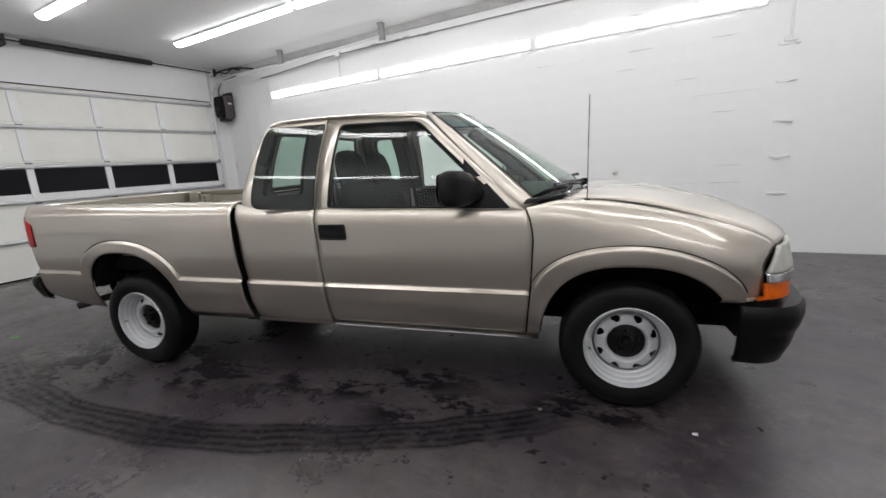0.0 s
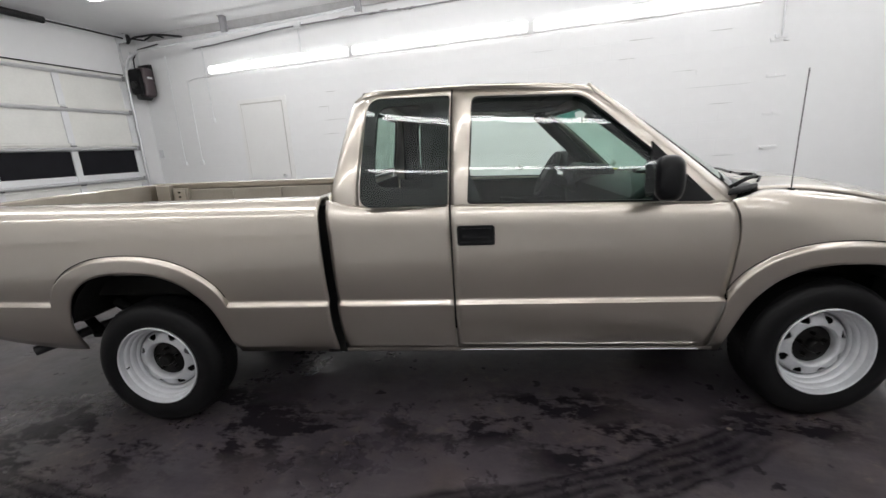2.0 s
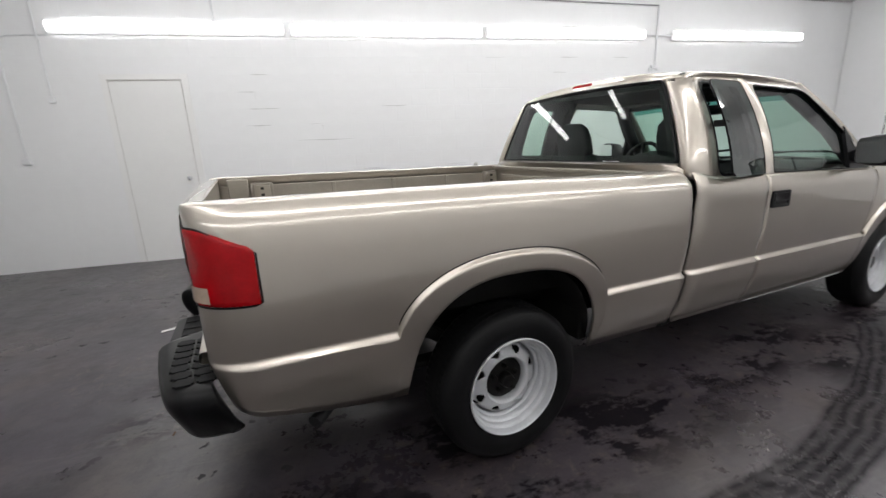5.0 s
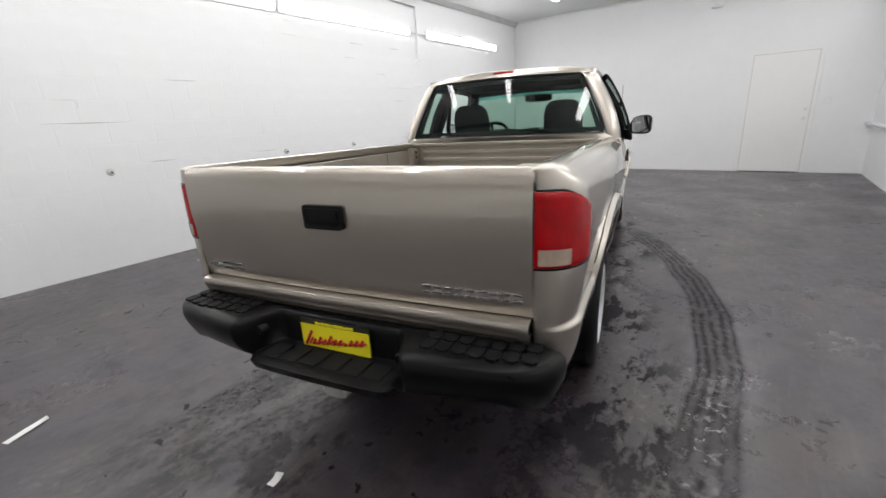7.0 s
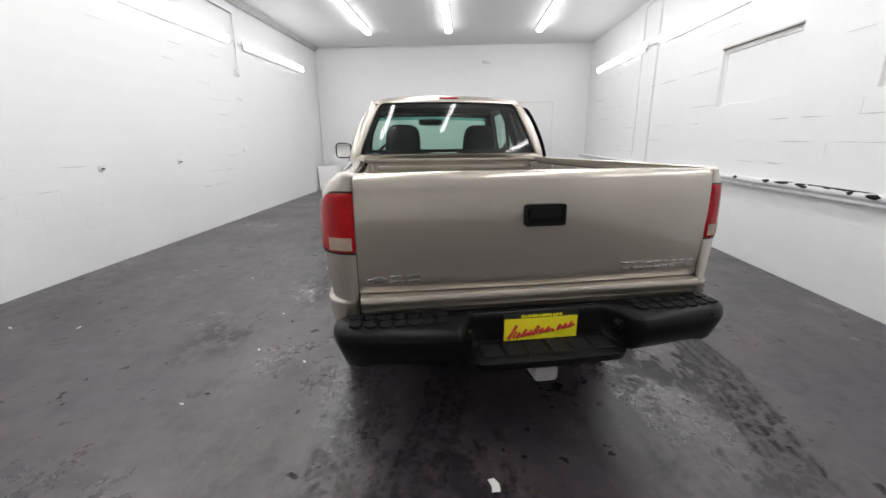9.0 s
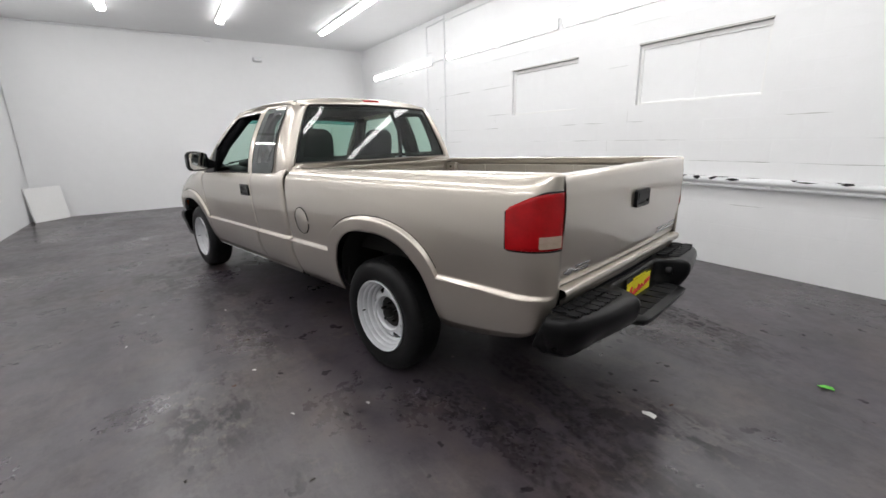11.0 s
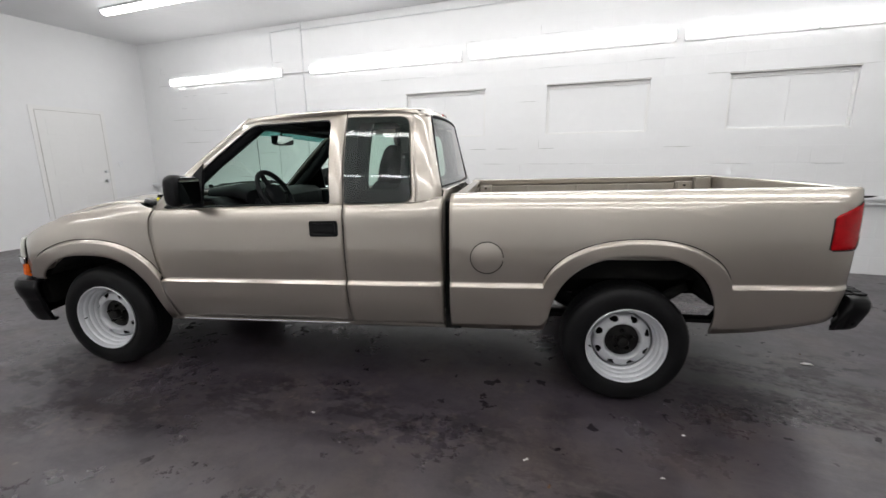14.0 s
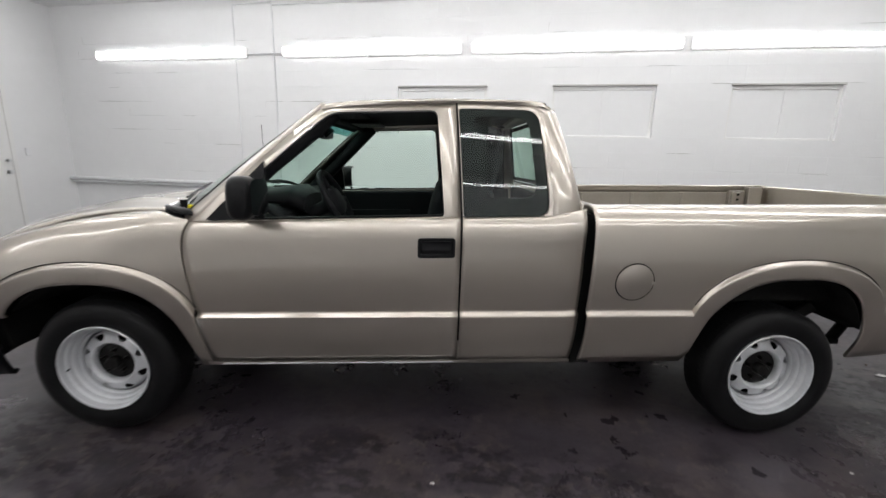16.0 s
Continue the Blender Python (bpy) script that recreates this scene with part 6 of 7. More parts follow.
part("drip_strip", boxes((-4.47, -3.69, YN - 0.030, YN - 0.0125, 2.176, 2.190)), MORTAR, d, "grey strip over the door", bevel=0.003)
bm = bmesh.new()
revolve(bm, [(0.0, -0.07), (0.025, -0.068), (0.03, -0.05), (0.014, -0.03), (0.014, 0.0)], 16, "y", (-3.78, YN - 0.022, 1.02))
part("door_knob", bm, CHROME, d, "small metal knob", smooth=50)
random.seed(5)
for z in (2.27, 1.89, 1.48, 1.09, 0.68):
    bm = bmesh.new()
    for k in range(4):
        x = 2.80 + 0.045 * k
        h = random.uniform(0.012, 0.03)
        box(bm, x, x + 0.05, YN - random.uniform(0.008, 0.02), YN + 0.015, z - h, z + random.uniform(0.004, 0.02))
    tagged(link_mesh("mortar_stub", bm, WALL, None, "", None, 0, 0.004), "rough painted mortar stub on the wall joint", "mortar", "mortar stubs up the joint")
def socket(name, x, y, z, label, w=0.035, h=0.055, dy=-0.02, mat=STEELW):
    bm = boxes((x - w, x + w, min(y, y + dy), max(y, y + dy), z - h, z + h))
    ob = link_mesh(name, bm, mat, None, "", 30, 0, 0.006)
    return tagged(ob, label, "socket")


socket("wall_switch", -5.05, YN, 1.98, "white junction box on a wall conduit", 0.03, 0.035, -0.035)
socket("wall_switch", -5.45, YN, 1.31, "white switch box on a wall conduit", 0.04, 0.035, -0.035)
socket("wall_switch", -5.82, YN, 1.31, "white switch box beside the garage door", 0.04, 0.03, -0.035)
for x, z in ((-2.0, 0.955), (-0.01, 0.98), (1.19, 0.985)):
    bm = bmesh.new()
    revolve(bm, [(0.0, -0.018), (0.014, -0.016), (0.030, -0.006), (0.038, 0.0)], 14, "y", (x, YN, z))
    ob = link_mesh("wall_anchor", bm, MORTAR, None, "", 40)
    tagged(ob, "small dark anchor bolt in the wall", "bolt", "wall anchors")
    part("bolt", tube(bmesh.new(), [(x, YN - 0.012, z), (x, YN - 0.045, z - 0.004)], 0.008, 6), DARKSTEEL, ob)
conduit([(-5.05, YN - 0.014, 3.14), (-5.05, YN - 0.014, 1.98)], 0.010, PIPEW, "thin white conduit down to a box")
conduit([(-5.45, YN - 0.014, 2.62), (-5.45, YN - 0.014, 1.31)], 0.010, PIPEW, "thin white conduit down to a switch")
conduit([(-5.82, YN - 0.014, 3.05), (-5.82, YN - 0.014, 1.31)], 0.010, PIPEW, "thin white conduit beside the garage door")
conduit([(-5.45, YN - 0.014, 2.62), (-5.30, YN - 0.014, 2.66), (-4.95, YN - 0.014, 2.66)], 0.008, PIPEW, "thin white cable to the wall light")
conduit([(-5.2, YN - 0.025, 3.100), (-4.8, YN - 0.025, 3.110), (-3.5, YN - 0.025, 3.190), (-2.2, YN - 0.025, 3.196), (-1.5, YN - 0.025, 3.184), (0.0, YN - 0.025, 3.186), (1.84, YN - 0.025, 3.160), (2.9, YN - 0.025, 3.150)], 0.010, DULLGALV, "grey conduit under the ceiling")
conduit([(-3.23, YN - 0.03, 3.17), (-3.23, YN - 0.03, 2.80)], 0.012, GALV, "short conduit down to a wall light")
conduit([(2.90, YN - 0.03, 3.150), (2.90, YN - 0.03, 2.30)], 0.012, PIPEW, "white conduit down the wall joint")
conduit([(2.65, YN - 0.03, 2.74), (3.2, YN - 0.03, 2.74)], 0.010, PIPEW, "short white conduit between lights")
random.seed(8)
for k in range(11):
    x = random.uniform(-2.95, -1.25)
    w, h = random.uniform(0.06, 0.20), random.uniform(0.010, 0.022)
    rows = [[(x + w * i / 8, YN - 0.003 - 0.004 * (j % 2), 3.200 + 0.014 * math.sin(x * 9) + (j - 1) * h * random.uniform(0.15, 1.2) * math.sin(math.pi * (0.08 + 0.84 * i / 8))) for j in range(3)] for i in range(9)]
    ob = link_mesh("flaked_paint", grid(rows), FLAKE, None, "", None, 0.003)
    tagged(ob, "grey-brown patch of flaked paint beside the conduit", "flaked paint", "flaked paint patches")
# grey strip laid in the angle of wall and ceiling
bm = grid([[(x, YN - 0.001, ZC - 0.085 + 0.006 * math.sin(1.7 * x)), (x, YN - 0.030, ZC - 0.080 + 0.006 * math.sin(1.7 * x)), (x, YN - 0.085 - 0.012 * math.sin(0.9 * x), ZC - 0.012), (x, YN - 0.090 - 0.012 * math.sin(0.9 * x), ZC - 0.001)] for x in np.linspace(XW + 0.3, XE - 0.02, 60)])
structure("trim", bm, GREYBAND, "grey strip between wall and ceiling", "trim", smooth=30)
# no cables here: two added black tubes stand in for the grimy dark corner
conduit([(XW + 0.12, DY1 + 0.10, 3.30), (XW + 0.28, DY1 + 0.16, 3.35), (XW + 0.44, DY1 + 0.12, 3.33), (XW + 0.58, DY1 + 0.20, 3.36), (XW + 0.80, YN - 0.08, 3.34), (XW + 1.05, YN - 0.06, 3.29)], 0.016, DARKSTEEL, "black tubes standing in for dark grime in the ceiling corner", name="cable")
conduit([(XW + 0.16, DY1 + 0.16, 3.34), (XW + 0.36, DY1 + 0.22, 3.30), (XW + 0.62, DY1 + 0.17, 3.345), (XW + 0.72, YN - 0.09, 3.31)], 0.013, DARKSTEEL, "black tubes standing in for dark grime in the ceiling corner", name="cable")
socket("junction_box", -3.23, YN - 0.0, 3.19, "white junction box under the ceiling", 0.05, 0.045, -0.06)
socket("junction_box", 2.90, YN, 2.30, "small white box on the wall joint", 0.06, 0.025, -0.03)

# east wall: door, switch, heat sensor, loose board
d = structure("door_2", boxes((XE - 0.018, XE, -2.315, -1.395, 0.012, 2.085)), DOORWHITE, "closed white panelled door", "door", bevel=0.003)
for z0, z1 in ((0.25, 0.95), (1.08, 1.62), (1.72, 1.98)):
    for y0, y1 in ((-2.20, -1.90), (-1.81, -1.51)):
        part("door_panel", boxes((XE - 0.0225, XE - 0.0185, y0, y1, z0, z1)), DOORWHITE, d, bevel=0.006)
for y0, y1, z0, z1 in ((-2.385, -2.318, 0, 2.155), (-1.392, -1.325, 0, 2.155), (-2.318, -1.392, 2.088, 2.155)):
    part("door_frame", boxes((XE - 0.014, XE, y0, y1, z0, z1)), DOORWHITE, d, bevel=0.004)
# door gap shade drawn as strips: grey at sides and top, black below
for y0, y1, z0, z1 in ((-2.323, -2.314, 0, 2.09), (-1.396, -1.387, 0, 2.09), (-2.323, -1.387, 2.083, 2.092), (-2.315, -1.395, 0.0, 0.011)):
    part("door_gap", boxes((XE - 0.0195, XE - 0.008, y0, y1, z0, z1)), MORTAR if z0 or z1 > 1 else TRIMB, d, "dark strip painted as shade in the door gap", smooth=None)
for z, r in ((0.96, 0.028), (1.12, 0.022)):
    bm = bmesh.new()
    revolve(bm, [(0.0, -0.06), (r, -0.055), (r, -0.04), (0.012, -0.025), (0.012, 0.0), (r * 1.1, 0.0)], 16, "x", (XE - 0.018, -2.25, z))
    part("door_knob", bm, GALV, d, "brushed metal knob", smooth=50)
socket("light_switch", 0, 0, 0, "white light switch beside the door").matrix_basis = Matrix.Translation((XE, -2.54, 1.245)) @ pose(0, 0, 0, 0, 0, -90)
socket("wall_socket", 0, 0, 0, "small white wall socket").matrix_basis = Matrix.Translation((XE, -0.335, 0.94)) @ pose(0, 0, 0, 0, 0, -90)
bm = loft_round([((XE, -0.71, 3.03), 0.10, 0.055, (0, 1, 0), (0, 0, 1)), ((XE - 0.09, -0.71, 3.03), 0.09, 0.05, (0, 1, 0), (0, 0, 1)), ((XE - 0.11, -0.71, 3.025), 0.06, 0.035, (0, 1, 0), (0, 0, 1))], 20, 4)
bell = tagged(link_mesh("alarm_sounder", bm, STEELW, None, "", 40), "white alarm box high on the end wall", "alarm")
part("speaker_grille", boxes((XE - 0.1175, XE - 0.1125, -0.745, -0.675, 3.01, 3.04)), GALV, bell, "grey slotted grille")
conduit([(XE - 0.02, YN - 0.05, ZC - 0.035), (XE - 0.02, 1.9, ZC - 0.03), (XE - 0.02, 0.26, ZC - 0.03)], 0.013, PIPEW, "white conduit along the ceiling edge")
socket("junction_box", 0, 0, 0, "white junction box at the ceiling", 0.06, 0.035, -0.07).matrix_basis = Matrix.Translation((XE, 0.22, ZC - 0.05)) @ pose(0, 0, 0, 0, 0, -90)
bm = boxes((-0.012, 0.012, -0.30, 0.30, 0, 0.60))
ob = tagged(link_mesh("board", bm, DOORWHITE, None, "", None, 0, 0.002), "white board leaning in the corner on the floor", "board")
ob.matrix_basis = Matrix.Translation((6.40, 3.17, 0.003)) @ pose(0, 0, 0, 0, 8, 46)

# garage door: five sections of cream panels between white stiles, a glazed row, struts, spring and opener
gd = structure("door_3", boxes((XW - 0.045, XW - 0.03, DY0, DY1, 0, DZ)), PANEL, "closed white sectional garage door with one dark glazed row", "garage door")
ZS = [0.0, 0.525, 1.08, 1.655, 2.20, 2.765]
YC = [3.06, 2.085, 1.085, 0.10, -0.90, -1.90, -2.88]
for i, (z0, z1) in enumerate(zip(ZS, ZS[1:])):
    part("section_rail", boxes((XW - 0.03, XW + 0.002, DY0, DY1, z0 + 0.004, z0 + 0.040)), PANEL, gd, bevel=0.004)
    part("section_rail", boxes((XW - 0.03, XW + 0.002, DY0, DY1, z1 - (0.022 if i == 2 else 0.040), z1 - 0.004)), PANEL, gd, bevel=0.004)
    for j, y in enumerate(YC):
        part("stile", boxes((XW - 0.03, XW + 0.010, y - 0.044, y + 0.044, z0 + 0.041, z1 - 0.041)), STEELW, gd, bevel=0.003)
        if 0 < j < 6 and i:
            part("hinge", boxes((XW + 0.0105, XW + 0.022, y - 0.030, y + 0.030, z0 - 0.040, z0 + 0.040)), GALV, gd, "galvanised hinge", bevel=0.003)
            part("hinge_pin", tube(bmesh.new(), [(XW + 0.024, y - 0.042, z0), (XW + 0.024, y + 0.042, z0)], 0.007, 6), DARKSTEEL, gd, "dark hinge pin")
    for a, b in zip(YC, YC[1:]):
        if i == 2:
            part("pane", boxes((XW - 0.029, XW - 0.012, b + 0.045, a - 0.045, z0 + 0.14, z1 - 0.023)), NIGHT, gd, "dark window pane")
            part("panel", boxes((XW - 0.029, XW + 0.000, b + 0.045, a - 0.045, z0 + 0.041, z0 + 0.138)), STEELW, gd)
        else:
            part("panel", boxes((XW - 0.029, XW - 0.004, b + 0.045, a - 0.045, z0 + 0.041, z1 - 0.041)), PANEL, gd, bevel=0.003)
for z in (2.70, 2.175, 1.605, 1.11, 0.555):
    bm = bmesh.new()
    prof = [(0.012, -0.024), (0.018, -0.022), (0.050, -0.012), (0.056, 0.0), (0.050, 0.012), (0.018, 0.022), (0.012, 0.024)]
    grid([[(XW + a, y, z + b) for a, b in prof] for y in (DY0 + 0.02, DY1 - 0.02)], bm=bm)
    part("strut", bm, GALV, gd, "galvanised stiffening strut", smooth=30, solid=0.003)
    for y in (DY0 + 0.045, DY1 - 0.045):
        part("roller_bracket", boxes((XW + 0.057, XW + 0.072, y - 0.022, y + 0.022, z - 0.035, z + 0.040)), DULLGALV, gd, "grey roller bracket", bevel=0.004)
# black strip stands in for the shade between header and top section
part("top_gap", boxes((XW + 0.002, XW + 0.02, DY0, DY1, 2.768, 2.780)), TRIMB, gd, "dark strip for the shaded gap over the top section")
part("bottom_seal", boxes((XW - 0.04, XW + 0.01, DY0, DY1, 0.0, 0.022)), TRIMB, gd, "black rubber bottom seal")
for s, y in ((1, DY1), (-1, DY0)):
    bm = tube(bmesh.new(), [(XW + 0.05, y + 0.03 * s, 0.0), (XW + 0.05, y + 0.03 * s, 2.62), (XW + 0.07, y + 0.03 * s, 2.85), (XW + 0.18, y + 0.03 * s, 3.02), (XW + 0.42, y + 0.03 * s, 3.10)] +
              [(XW + 0.42 + 3.85 * k / 3, y + 0.03 * s, 3.10 + 0.10 * k / 3) for k in range(1, 4)], 0.019, 6)
    tr = tagged(link_mesh("door_track", bm, GALV, None, "", 30), "galvanised garage door track curving under the ceiling", "door track", "garage door tracks")
    for x in (-2.10, -4.3):
        part("track_hanger", boxes((x - 0.045, x + 0.045, y + 0.03 * s - 0.004, y + 0.03 * s + 0.004, 3.14, ZC - 0.0065), (x + 0.04, x + 0.045, y + 0.03 * s + 0.0045, y + 0.03 * s + 0.05, 3.14, ZC - 0.0065), (x - 0.05, x + 0.05, y + 0.03 * s - 0.03, y + 0.03 * s + 0.03, ZC - 0.006, ZC - 0.001)), DULLGALV, tr, "dark grey angle hanger")
    part("track_jamb", boxes((XW + 0.002, XW + 0.03, y + 0.055 * s - 0.02, y + 0.055 * s + 0.02, 0, 2.75)), GALV, tr)
bm = tube(bmesh.new(), [(XW + 0.16, DY0 - 0.1, 3.315), (XW + 0.16, DY1 + 0.15, 3.315)], 0.013, 10)
shaft = tagged(link_mesh("spring_shaft", bm, DARKSTEEL, None, "", 40), "dark torsion spring shaft over the garage door", "spring")
for y0, y1 in ((0.30, 2.02), (-2.0, -0.28)):
    bm = bmesh.new()
    n = int((y1 - y0) / 0.022)
    prof = []
    for k in range(n):
        y = y0 + (y1 - y0) * k / n
        prof += [(0.040, y), (0.046, y + 0.009), (0.040, y + 0.018)]
    revolve(bm, [(0.014, y0)] + prof + [(0.014, y1)], 14, "y", (XW + 0.16, 0, 3.315))
    part("torsion_spring", bm, DARKSTEEL, shaft, "black coiled torsion spring", smooth=60)
for y in (DY1 + 0.06, DY0 - 0.06):
    bm = bmesh.new()
    revolve(bm, [(0.0, -0.03), (0.075, -0.03), (0.06, -0.015), (0.06, 0.015), (0.075, 0.03), (0.0, 0.03)], 20, "y", (XW + 0.16, y, 3.315))
    part("cable_drum", bm, DARKSTEEL, shaft, "dark cable drum", smooth=40)
    part("bearing_plate", boxes((XW, XW + 0.22, y - 0.045, y - 0.04, 3.25, 3.38)), GALV, shaft)
part("bearing_plate", boxes((XW, XW + 0.20, 0.12, 0.13, 3.24, 3.385)), DARKSTEEL, shaft, "dark centre bearing")
# opener on the jamb
op_root = new("door_opener")
op_root.matrix_basis = Matrix.Translation((XW + 0.16, 3.285, 2.66))
tagged(op_root, "maroon and black wall-mounted garage door opener", "door opener")
part("housing", loft_round([((0.03, 0.01, -0.23), 0.11, 0.075, (1, 0, 0), (0, 1, 0)), ((0.03, 0.01, -0.20), 0.14, 0.100, (1, 0, 0), (0, 1, 0)), ((0.03, 0.01, 0.20), 0.14, 0.100, (1, 0, 0), (0, 1, 0)), ((0.03, 0.01, 0.23), 0.11, 0.075, (1, 0, 0), (0, 1, 0))], 24, 5), OPENER, op_root, "maroon plastic housing", smooth=40)
part("side_cover", loft_round([((0.03, -0.10, -0.0), 0.12, 0.21, (1, 0, 0), (0, 0, 1)), ((0.03, -0.155, -0.0), 0.11, 0.20, (1, 0, 0), (0, 0, 1))], 20, 5), BLACKP, op_root, "black side cover", smooth=40)
bm = bmesh.new()
revolve(bm, [(0.0, -0.04), (0.05, -0.035), (0.062, -0.01), (0.062, 0.02)], 20, "y", (0.03, -0.165, -0.05))
part("pulley", bm, DARKSTEEL, op_root, "dark drive pulley", smooth=40)
part("badge", boxes((0.1695, 0.175, -0.03, 0.05, 0.05, 0.085)), STEELW, op_root, "small pale badge")
part("bracket", boxes((-0.14, 0.10, 0.10, 0.155, -0.16, 0.30)), DARKSTEEL, op_root, "dark mounting bracket")
bm = tube(bmesh.new(), [(0.05, -0.15, -0.235), (0.05, 0.06, -0.235)], 0.045, 16)
part("motor", bm, DARKSTEEL, op_root, "dark round motor", smooth=40)
conduit([(XW + 0.10, 3.25, 2.86), (XW + 0.06, 3.30, 3.05), (XW + 0.10, 3.38, 3.20), (XW + 0.5, YN - 0.03, 3.25)], 0.010, DARKSTEEL, "dark cable above the door opener", name="cable")
socket("door_sensor", XW + 0.10, YN, 1.50, "small grey grounding bracket beside the door", 0.03, 0.07, -0.04, GALV)

# ---- litter on the floor ----
def litter(x, y, pts, mat, label, rz=0, lift=0.003):
    bm = bmesh.new()
    a = [bm.verts.new((px, py, lift + pz)) for px, py, pz in pts]
    b = [bm.verts.new((px, py, lift + pz - 0.002)) for px, py, pz in pts]
    n = len(a)
    bm.faces.new(a)
    bm.faces.new(b[::-1])
    for k in range(n):
        bm.faces.new((a[k], b[k], b[(k + 1) % n], a[(k + 1) % n]))
    bmesh.ops.recalc_face_normals(bm, faces=bm.faces)
    ob = tagged(link_mesh("paper_scrap", bm, mat, None), label, "litter", "litter on the floor")
    ob.matrix_basis = pose(x, y, 0, 0, 0, rz)


strip = [(-0.10, -0.012, 0), (0.0, -0.016, 0.004), (0.10, -0.010, 0.002), (0.11, 0.010, 0.006), (0.0, 0.013, 0.004), (-0.10, 0.014, 0)]
bit = [(-0.03, -0.012, 0.0), (0.0, -0.02, 0.004), (0.035, -0.012, 0.002), (0.028, 0.016, 0.008), (0.0, 0.012, 0.003), (-0.025, 0.02, 0.001)]
for y0, z0, z1 in ((DY1 + 0.02, 2.79, ZC - 0.002), (DY1 + 0.20, 2.72, 3.16)):
    tagged(link_mesh("angle_bracket", boxes((XW + 0.002, XW + 0.045, y0, y0 + 0.006, z0, z1), (XW + 0.002, XW + 0.006, y0 + 0.007, y0 + 0.05, z0, z1)), GALV), "galvanised angle bracket beside the garage door", "bracket", "angle brackets")
litter(-3.305, 0.879, [(a * 0.85, b * 1.3, c) for a, b, c in strip], PAPER, "narrow curled strip of white paper on the floor", 23)
BROWNBIT = material("dried_brown_leaf", (0.10, 0.055, 0.03), 0.9, var=0.3)
CLOD = material("dark_mud_crumb", (0.02, 0.016, 0.013), 0.9, var=0.3)
for n, (x, y, size, mat, label) in enumerate(((-1.592, 2.426, 0.55, PAPER, "small sliver of white paper on the floor"), (-1.837, 1.02, 0.30, PAPER, "tiny pale scrap on the floor"), (-2.392, 1.137, 0.30, PAPER, "tiny pale scrap on the floor"),
                                              (-2.303, 1.063, 0.42, CLOD, "dark crumb of mud on the floor"), (-1.783, 0.699, 0.45, CLOD, "dark crumb of mud on the floor"), (-2.025, 1.48, 0.25, CLOD, "dark crumb of mud on the floor"),
                                              (-1.289, 1.102, 0.40, PAPER, "tiny pale scrap on the floor"), (-1.404, 1.225, 0.35, BROWNBIT, "small brown leaf fragment on the floor"), (0.982, 2.007, 0.40, BROWNBIT, "small brown leaf fragment on the floor"),
                                              (-0.49, 1.747, 0.28, PAPER, "tiny pale scrap on the floor"), (-0.188, 1.126, 0.30, PAPER, "tiny pale scrap on the floor"), (-1.965, 0.684, 0.30, PAPER, "tiny pale scrap on the floor"),
                                              (-2.838, -0.528, 0.40, BROWNBIT, "small brown leaf fragment on the floor"), (2.241, -0.431, 0.45, CLOD, "dark crumb of mud on the floor"))):
    litter(x, y, [(a * size, b * size * (0.6 + 0.3 * (n % 3)), c * 0.6) for a, b, c in bit], mat, label, 37 * n, 0.0025)
litter(-2.82, -0.37, bit, PAPER, "torn scrap of white paper on the floor", 20)
litter(-3.21, -1.31, bit, GREENTAG, "bright green tag on the floor", 40)
litter(1.985, -0.574, [(a * 0.35, b * 0.5, c * 0.4) for a, b, c in bit], PAPER, "tiny pale scrap on the floor", 0)
litter(2.63, -1.80, bit, material("pale_brown_scrap", (0.4, 0.28, 0.2), 0.8), "pale brown scrap on the floor", 10)
litter(-1.62, 2.9, [(a * 0.4, b * 0.4, c) for a, b, c in bit], PAPER, "tiny pale scrap on the floor", 70)

# ---- painted concrete blocks of the long walls ----
def block_mesh(name, w, h):
    bm = bmesh.new()
    g, c, d = 0.003, 0.013, 0.0007
    back = [bm.verts.new((sx * (w / 2 - g), 0.0, sz * (h / 2 - g))) for sx, sz in ((-1, -1), (1, -1), (1, 1), (-1, 1))]
    face = [bm.verts.new((sx * (w / 2 - c), d, sz * (h / 2 - c * 0.8))) for sx, sz in ((-1, -1), (1, -1), (1, 1), (-1, 1))]
    bm.faces.new(face[::-1])
    for k in range(4):
        bm.faces.new((back[k], face[k], face[(k + 1) % 4], back[(k + 1) % 4]))
    bmesh.ops.recalc_face_normals(bm, faces=bm.faces)
    me = bpy.data.meshes.new(name)
    bm.to_mesh(me)
    bm.free()
    me.materials.append(WALL)
    return me


BW, BH = 0.4064, 0.2032
full = block_mesh("block", BW, BH)
random.seed(21)


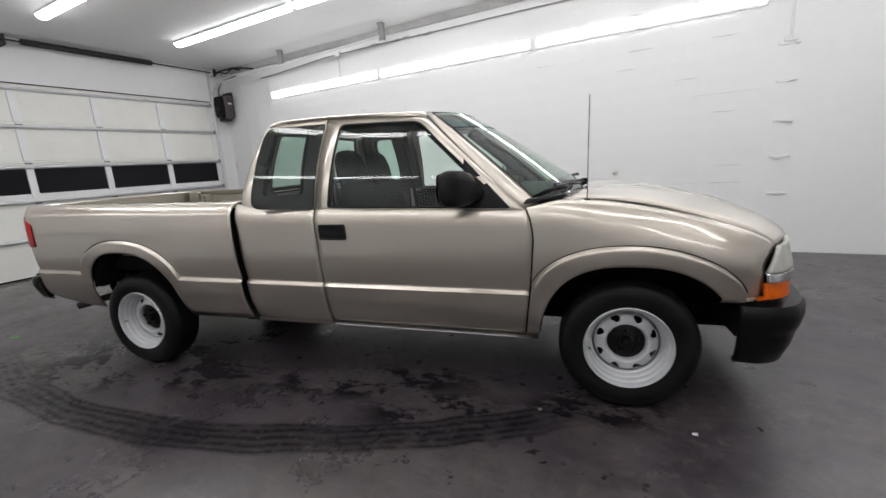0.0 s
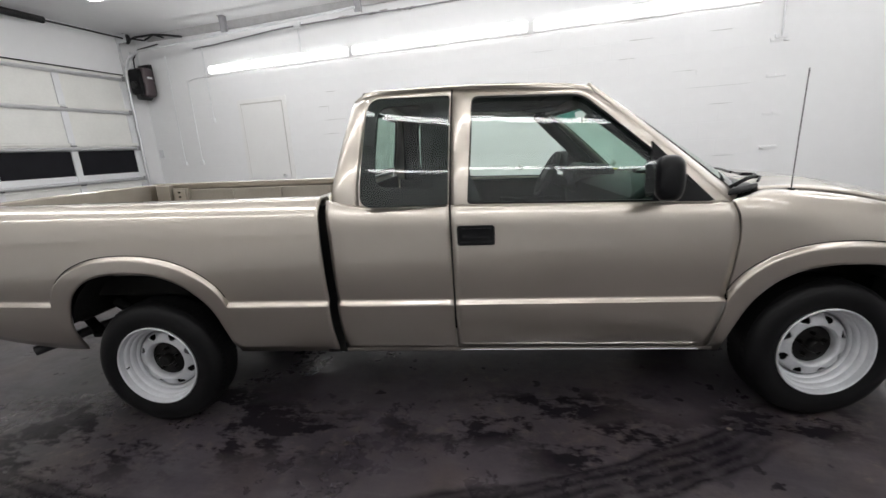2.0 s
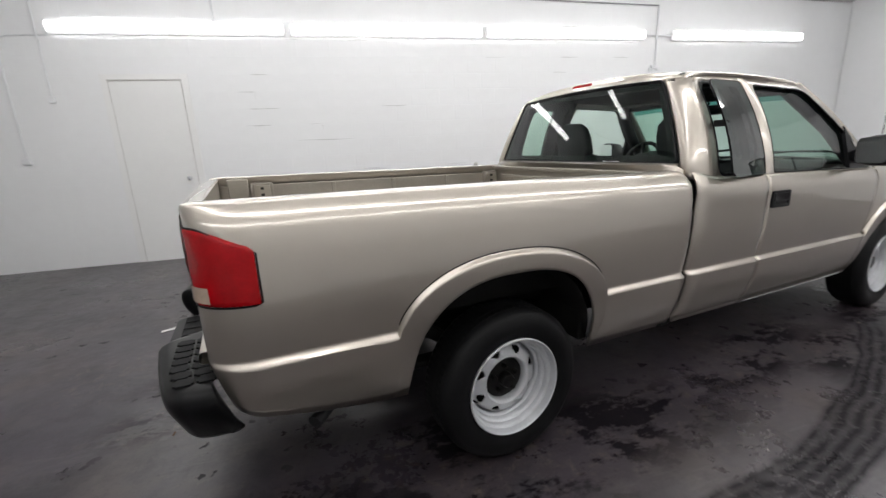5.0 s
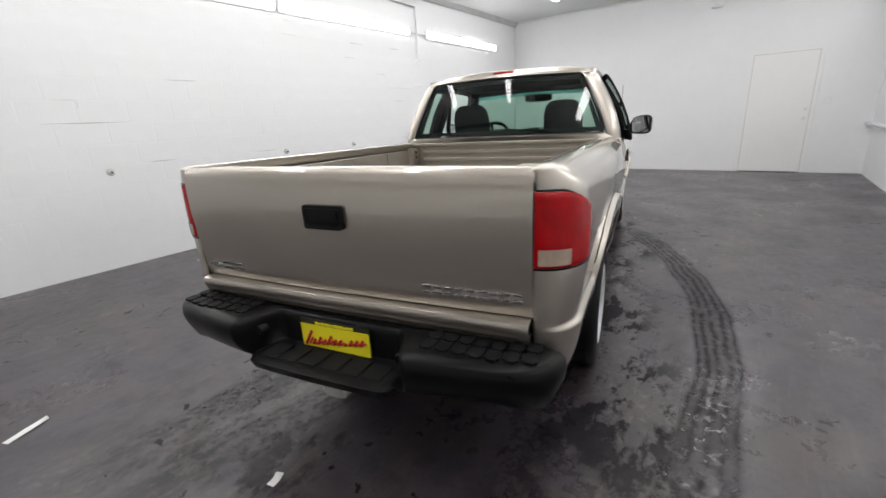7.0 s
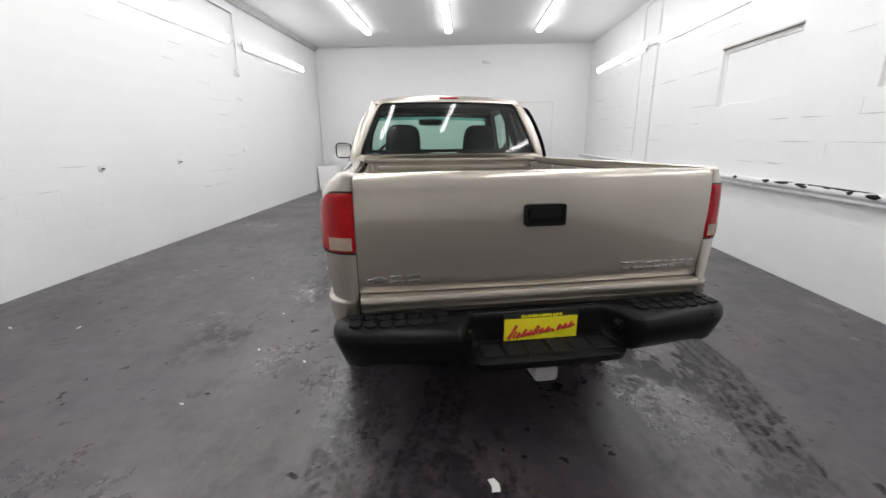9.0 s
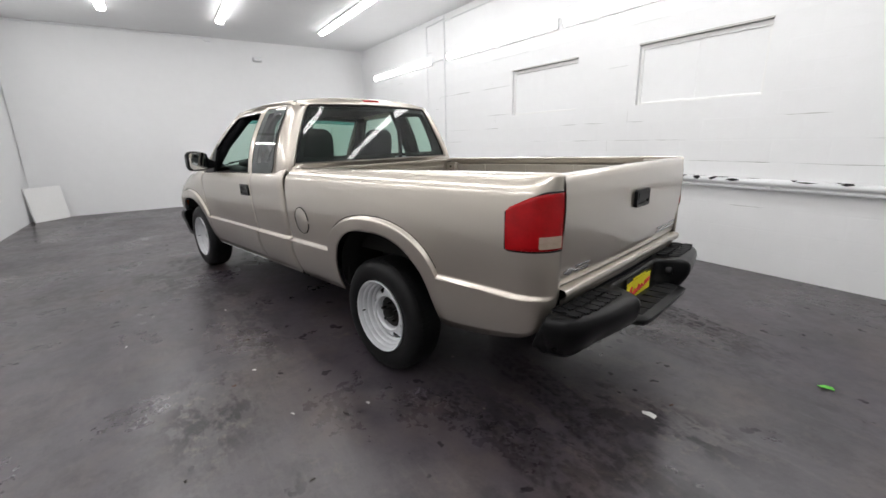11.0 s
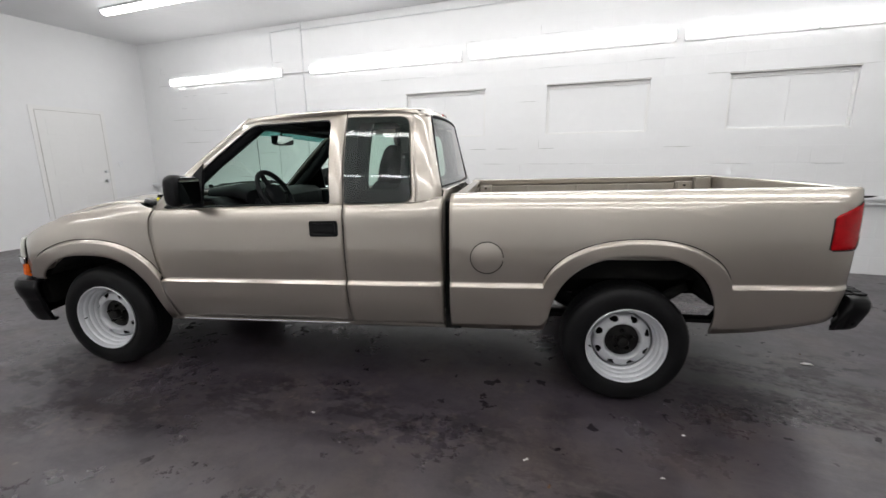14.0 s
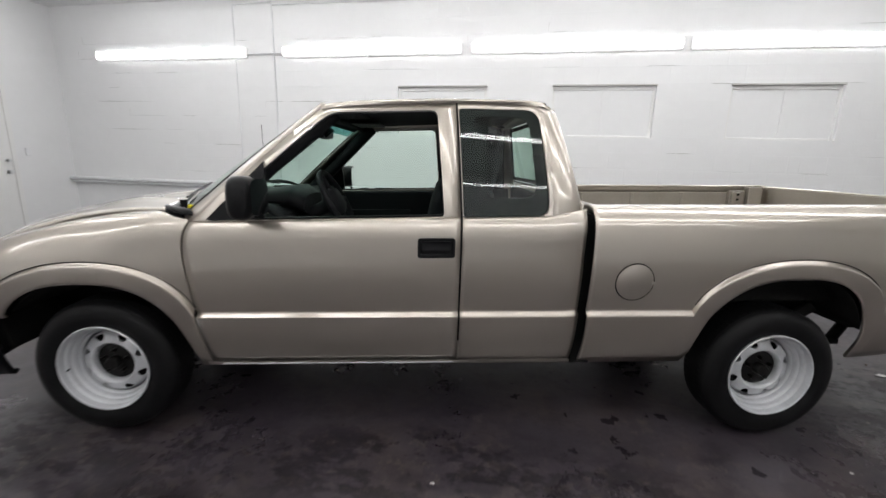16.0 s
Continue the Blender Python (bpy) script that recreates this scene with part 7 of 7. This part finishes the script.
def block_wall(wall, x_from, x_to, y, s, holes, near):
    """Lays the courses on a wall plane. s: the way the wall faces. near: the stretch of the plan whose blocks are single pieces."""
    left_over = []
    count = 0
    for r in range(16):
        z = BH * (r + 0.5)
        x = x_from + (BW / 2 if r % 2 else 0) + BW / 2
        while x + BW / 2 <= x_to + 0.001:
            if not any(x + BW / 2 > a - 0.01 and x - BW / 2 < b + 0.01 and z + BH / 2 > z0 and z - BH / 2 < z1 for a, b, z0, z1 in holes):
                m = Matrix.Translation((x, y + s * random.uniform(-0.0006, 0.0003), z)) @ pose(0, 0, 0, random.uniform(-0.06, 0.06), 0, (0 if s > 0 else 180) + random.uniform(-0.07, 0.07))
                if near[0] < x < near[1] and near[2] < z < near[3] and count < 300:
                    ob = new("block", full)
                    ob.parent = wall
                    ob.matrix_basis = m
                    count += 1
                else:
                    left_over.append(m)
            x += BW
    verts, faces = [], []
    base = [v.co.copy() for v in full.vertices]
    polys = [tuple(p.vertices) for p in full.polygons]
    for m in left_over:
        n = len(verts)
        verts += [tuple(m @ c) for c in base]
        faces += [tuple(n + i for i in p) for p in polys]
    me = bpy.data.meshes.new("blockwork")
    me.from_pydata(verts, [], faces)
    me.materials.append(WALL)
    ob = new("blockwork", me)
    ob.parent = wall
    tagged(ob, kind="stuff")


block_wall(wall_north, XW, 2.93, YN, -1, [(-4.54, -3.62, 0.0, 2.25)], (-4.6, 2.9, 0.8, 2.7))
block_wall(wall_south, XW, XE, YS, 1, [(a, b, NZ0, NZ1) for a, b in NICHES], (-4.2, 4.0, 0.6, 2.7))


# ---- open joints: short uneven cracks where the paint has parted between blocks ----
CRACK = material("grey_crack", (0.47, 0.47, 0.46), 0.9, var=0.2, scale=9, fine=60)


def crack_lines(wall, y, s, x0, x1, holes, count, seed):
    rnd = random.Random(seed)
    bm = bmesh.new()
    made = 0
    while made < count:
        r = rnd.randint(3, 14)
        z = BH * r
        n = rnd.choice((1, 1, 1, 2))
        step = round((rnd.uniform(x0, x1) - XW) / BW)
        xa = XW + BW * step + (BW / 2 if r % 2 else 0) + rnd.uniform(-0.05, 0.12)
        xb = xa + BW * n * rnd.uniform(0.45, 0.95)
        if xb > x1 or any(xb > a - 0.02 and xa < b + 0.02 and z0 - 0.02 < z < z1 + 0.02 for a, b, z0, z1 in holes):
            continue
        made += 1
        w = rnd.uniform(0.0014, 0.0042)
        rows = []
        for i in range(9):
            t = i / 8
            h = w * (0.35 + rnd.random()) * min(1.0, 4 * t + 0.15, 4 * (1 - t) + 0.15)
            zz = z + rnd.uniform(-0.002, 0.002)
            rows.append([(lerp(xa, xb, t), y + s * 0.0016, zz - h), (lerp(xa, xb, t), y + s * 0.0028, zz + h * 0.2), (lerp(xa, xb, t), y + s * 0.0016, zz + h)])
        grid(rows, bm=bm)
        if rnd.random() < 0.25:
            zz = z + (BH if rnd.random() < 0.5 else -BH) * rnd.uniform(0.3, 0.8)
            grid([[(xb - 0.0012, y + s * 0.0016, lerp(z, zz, t)), (xb + 0.0012 * rnd.uniform(0.4, 1.3), y + s * 0.0024, lerp(z, zz, t))] for t in (0, 0.25, 0.5, 0.75, 1.0)], bm=bm)
    ob = part("joint_cracks", bm, CRACK, wall, "fine grey cracks along the block joints", smooth=None)
    tagged(ob, kind="stuff")


crack_lines(wall_north, YN, -1, -4.2, 2.7, [(-4.7, -3.5, 0.0, 2.4)], 34, 4)
crack_lines(wall_south, YS, 1, -5.2, 6.4, [(a, b, NZ0, NZ1) for a, b in NICHES], 105, 9)
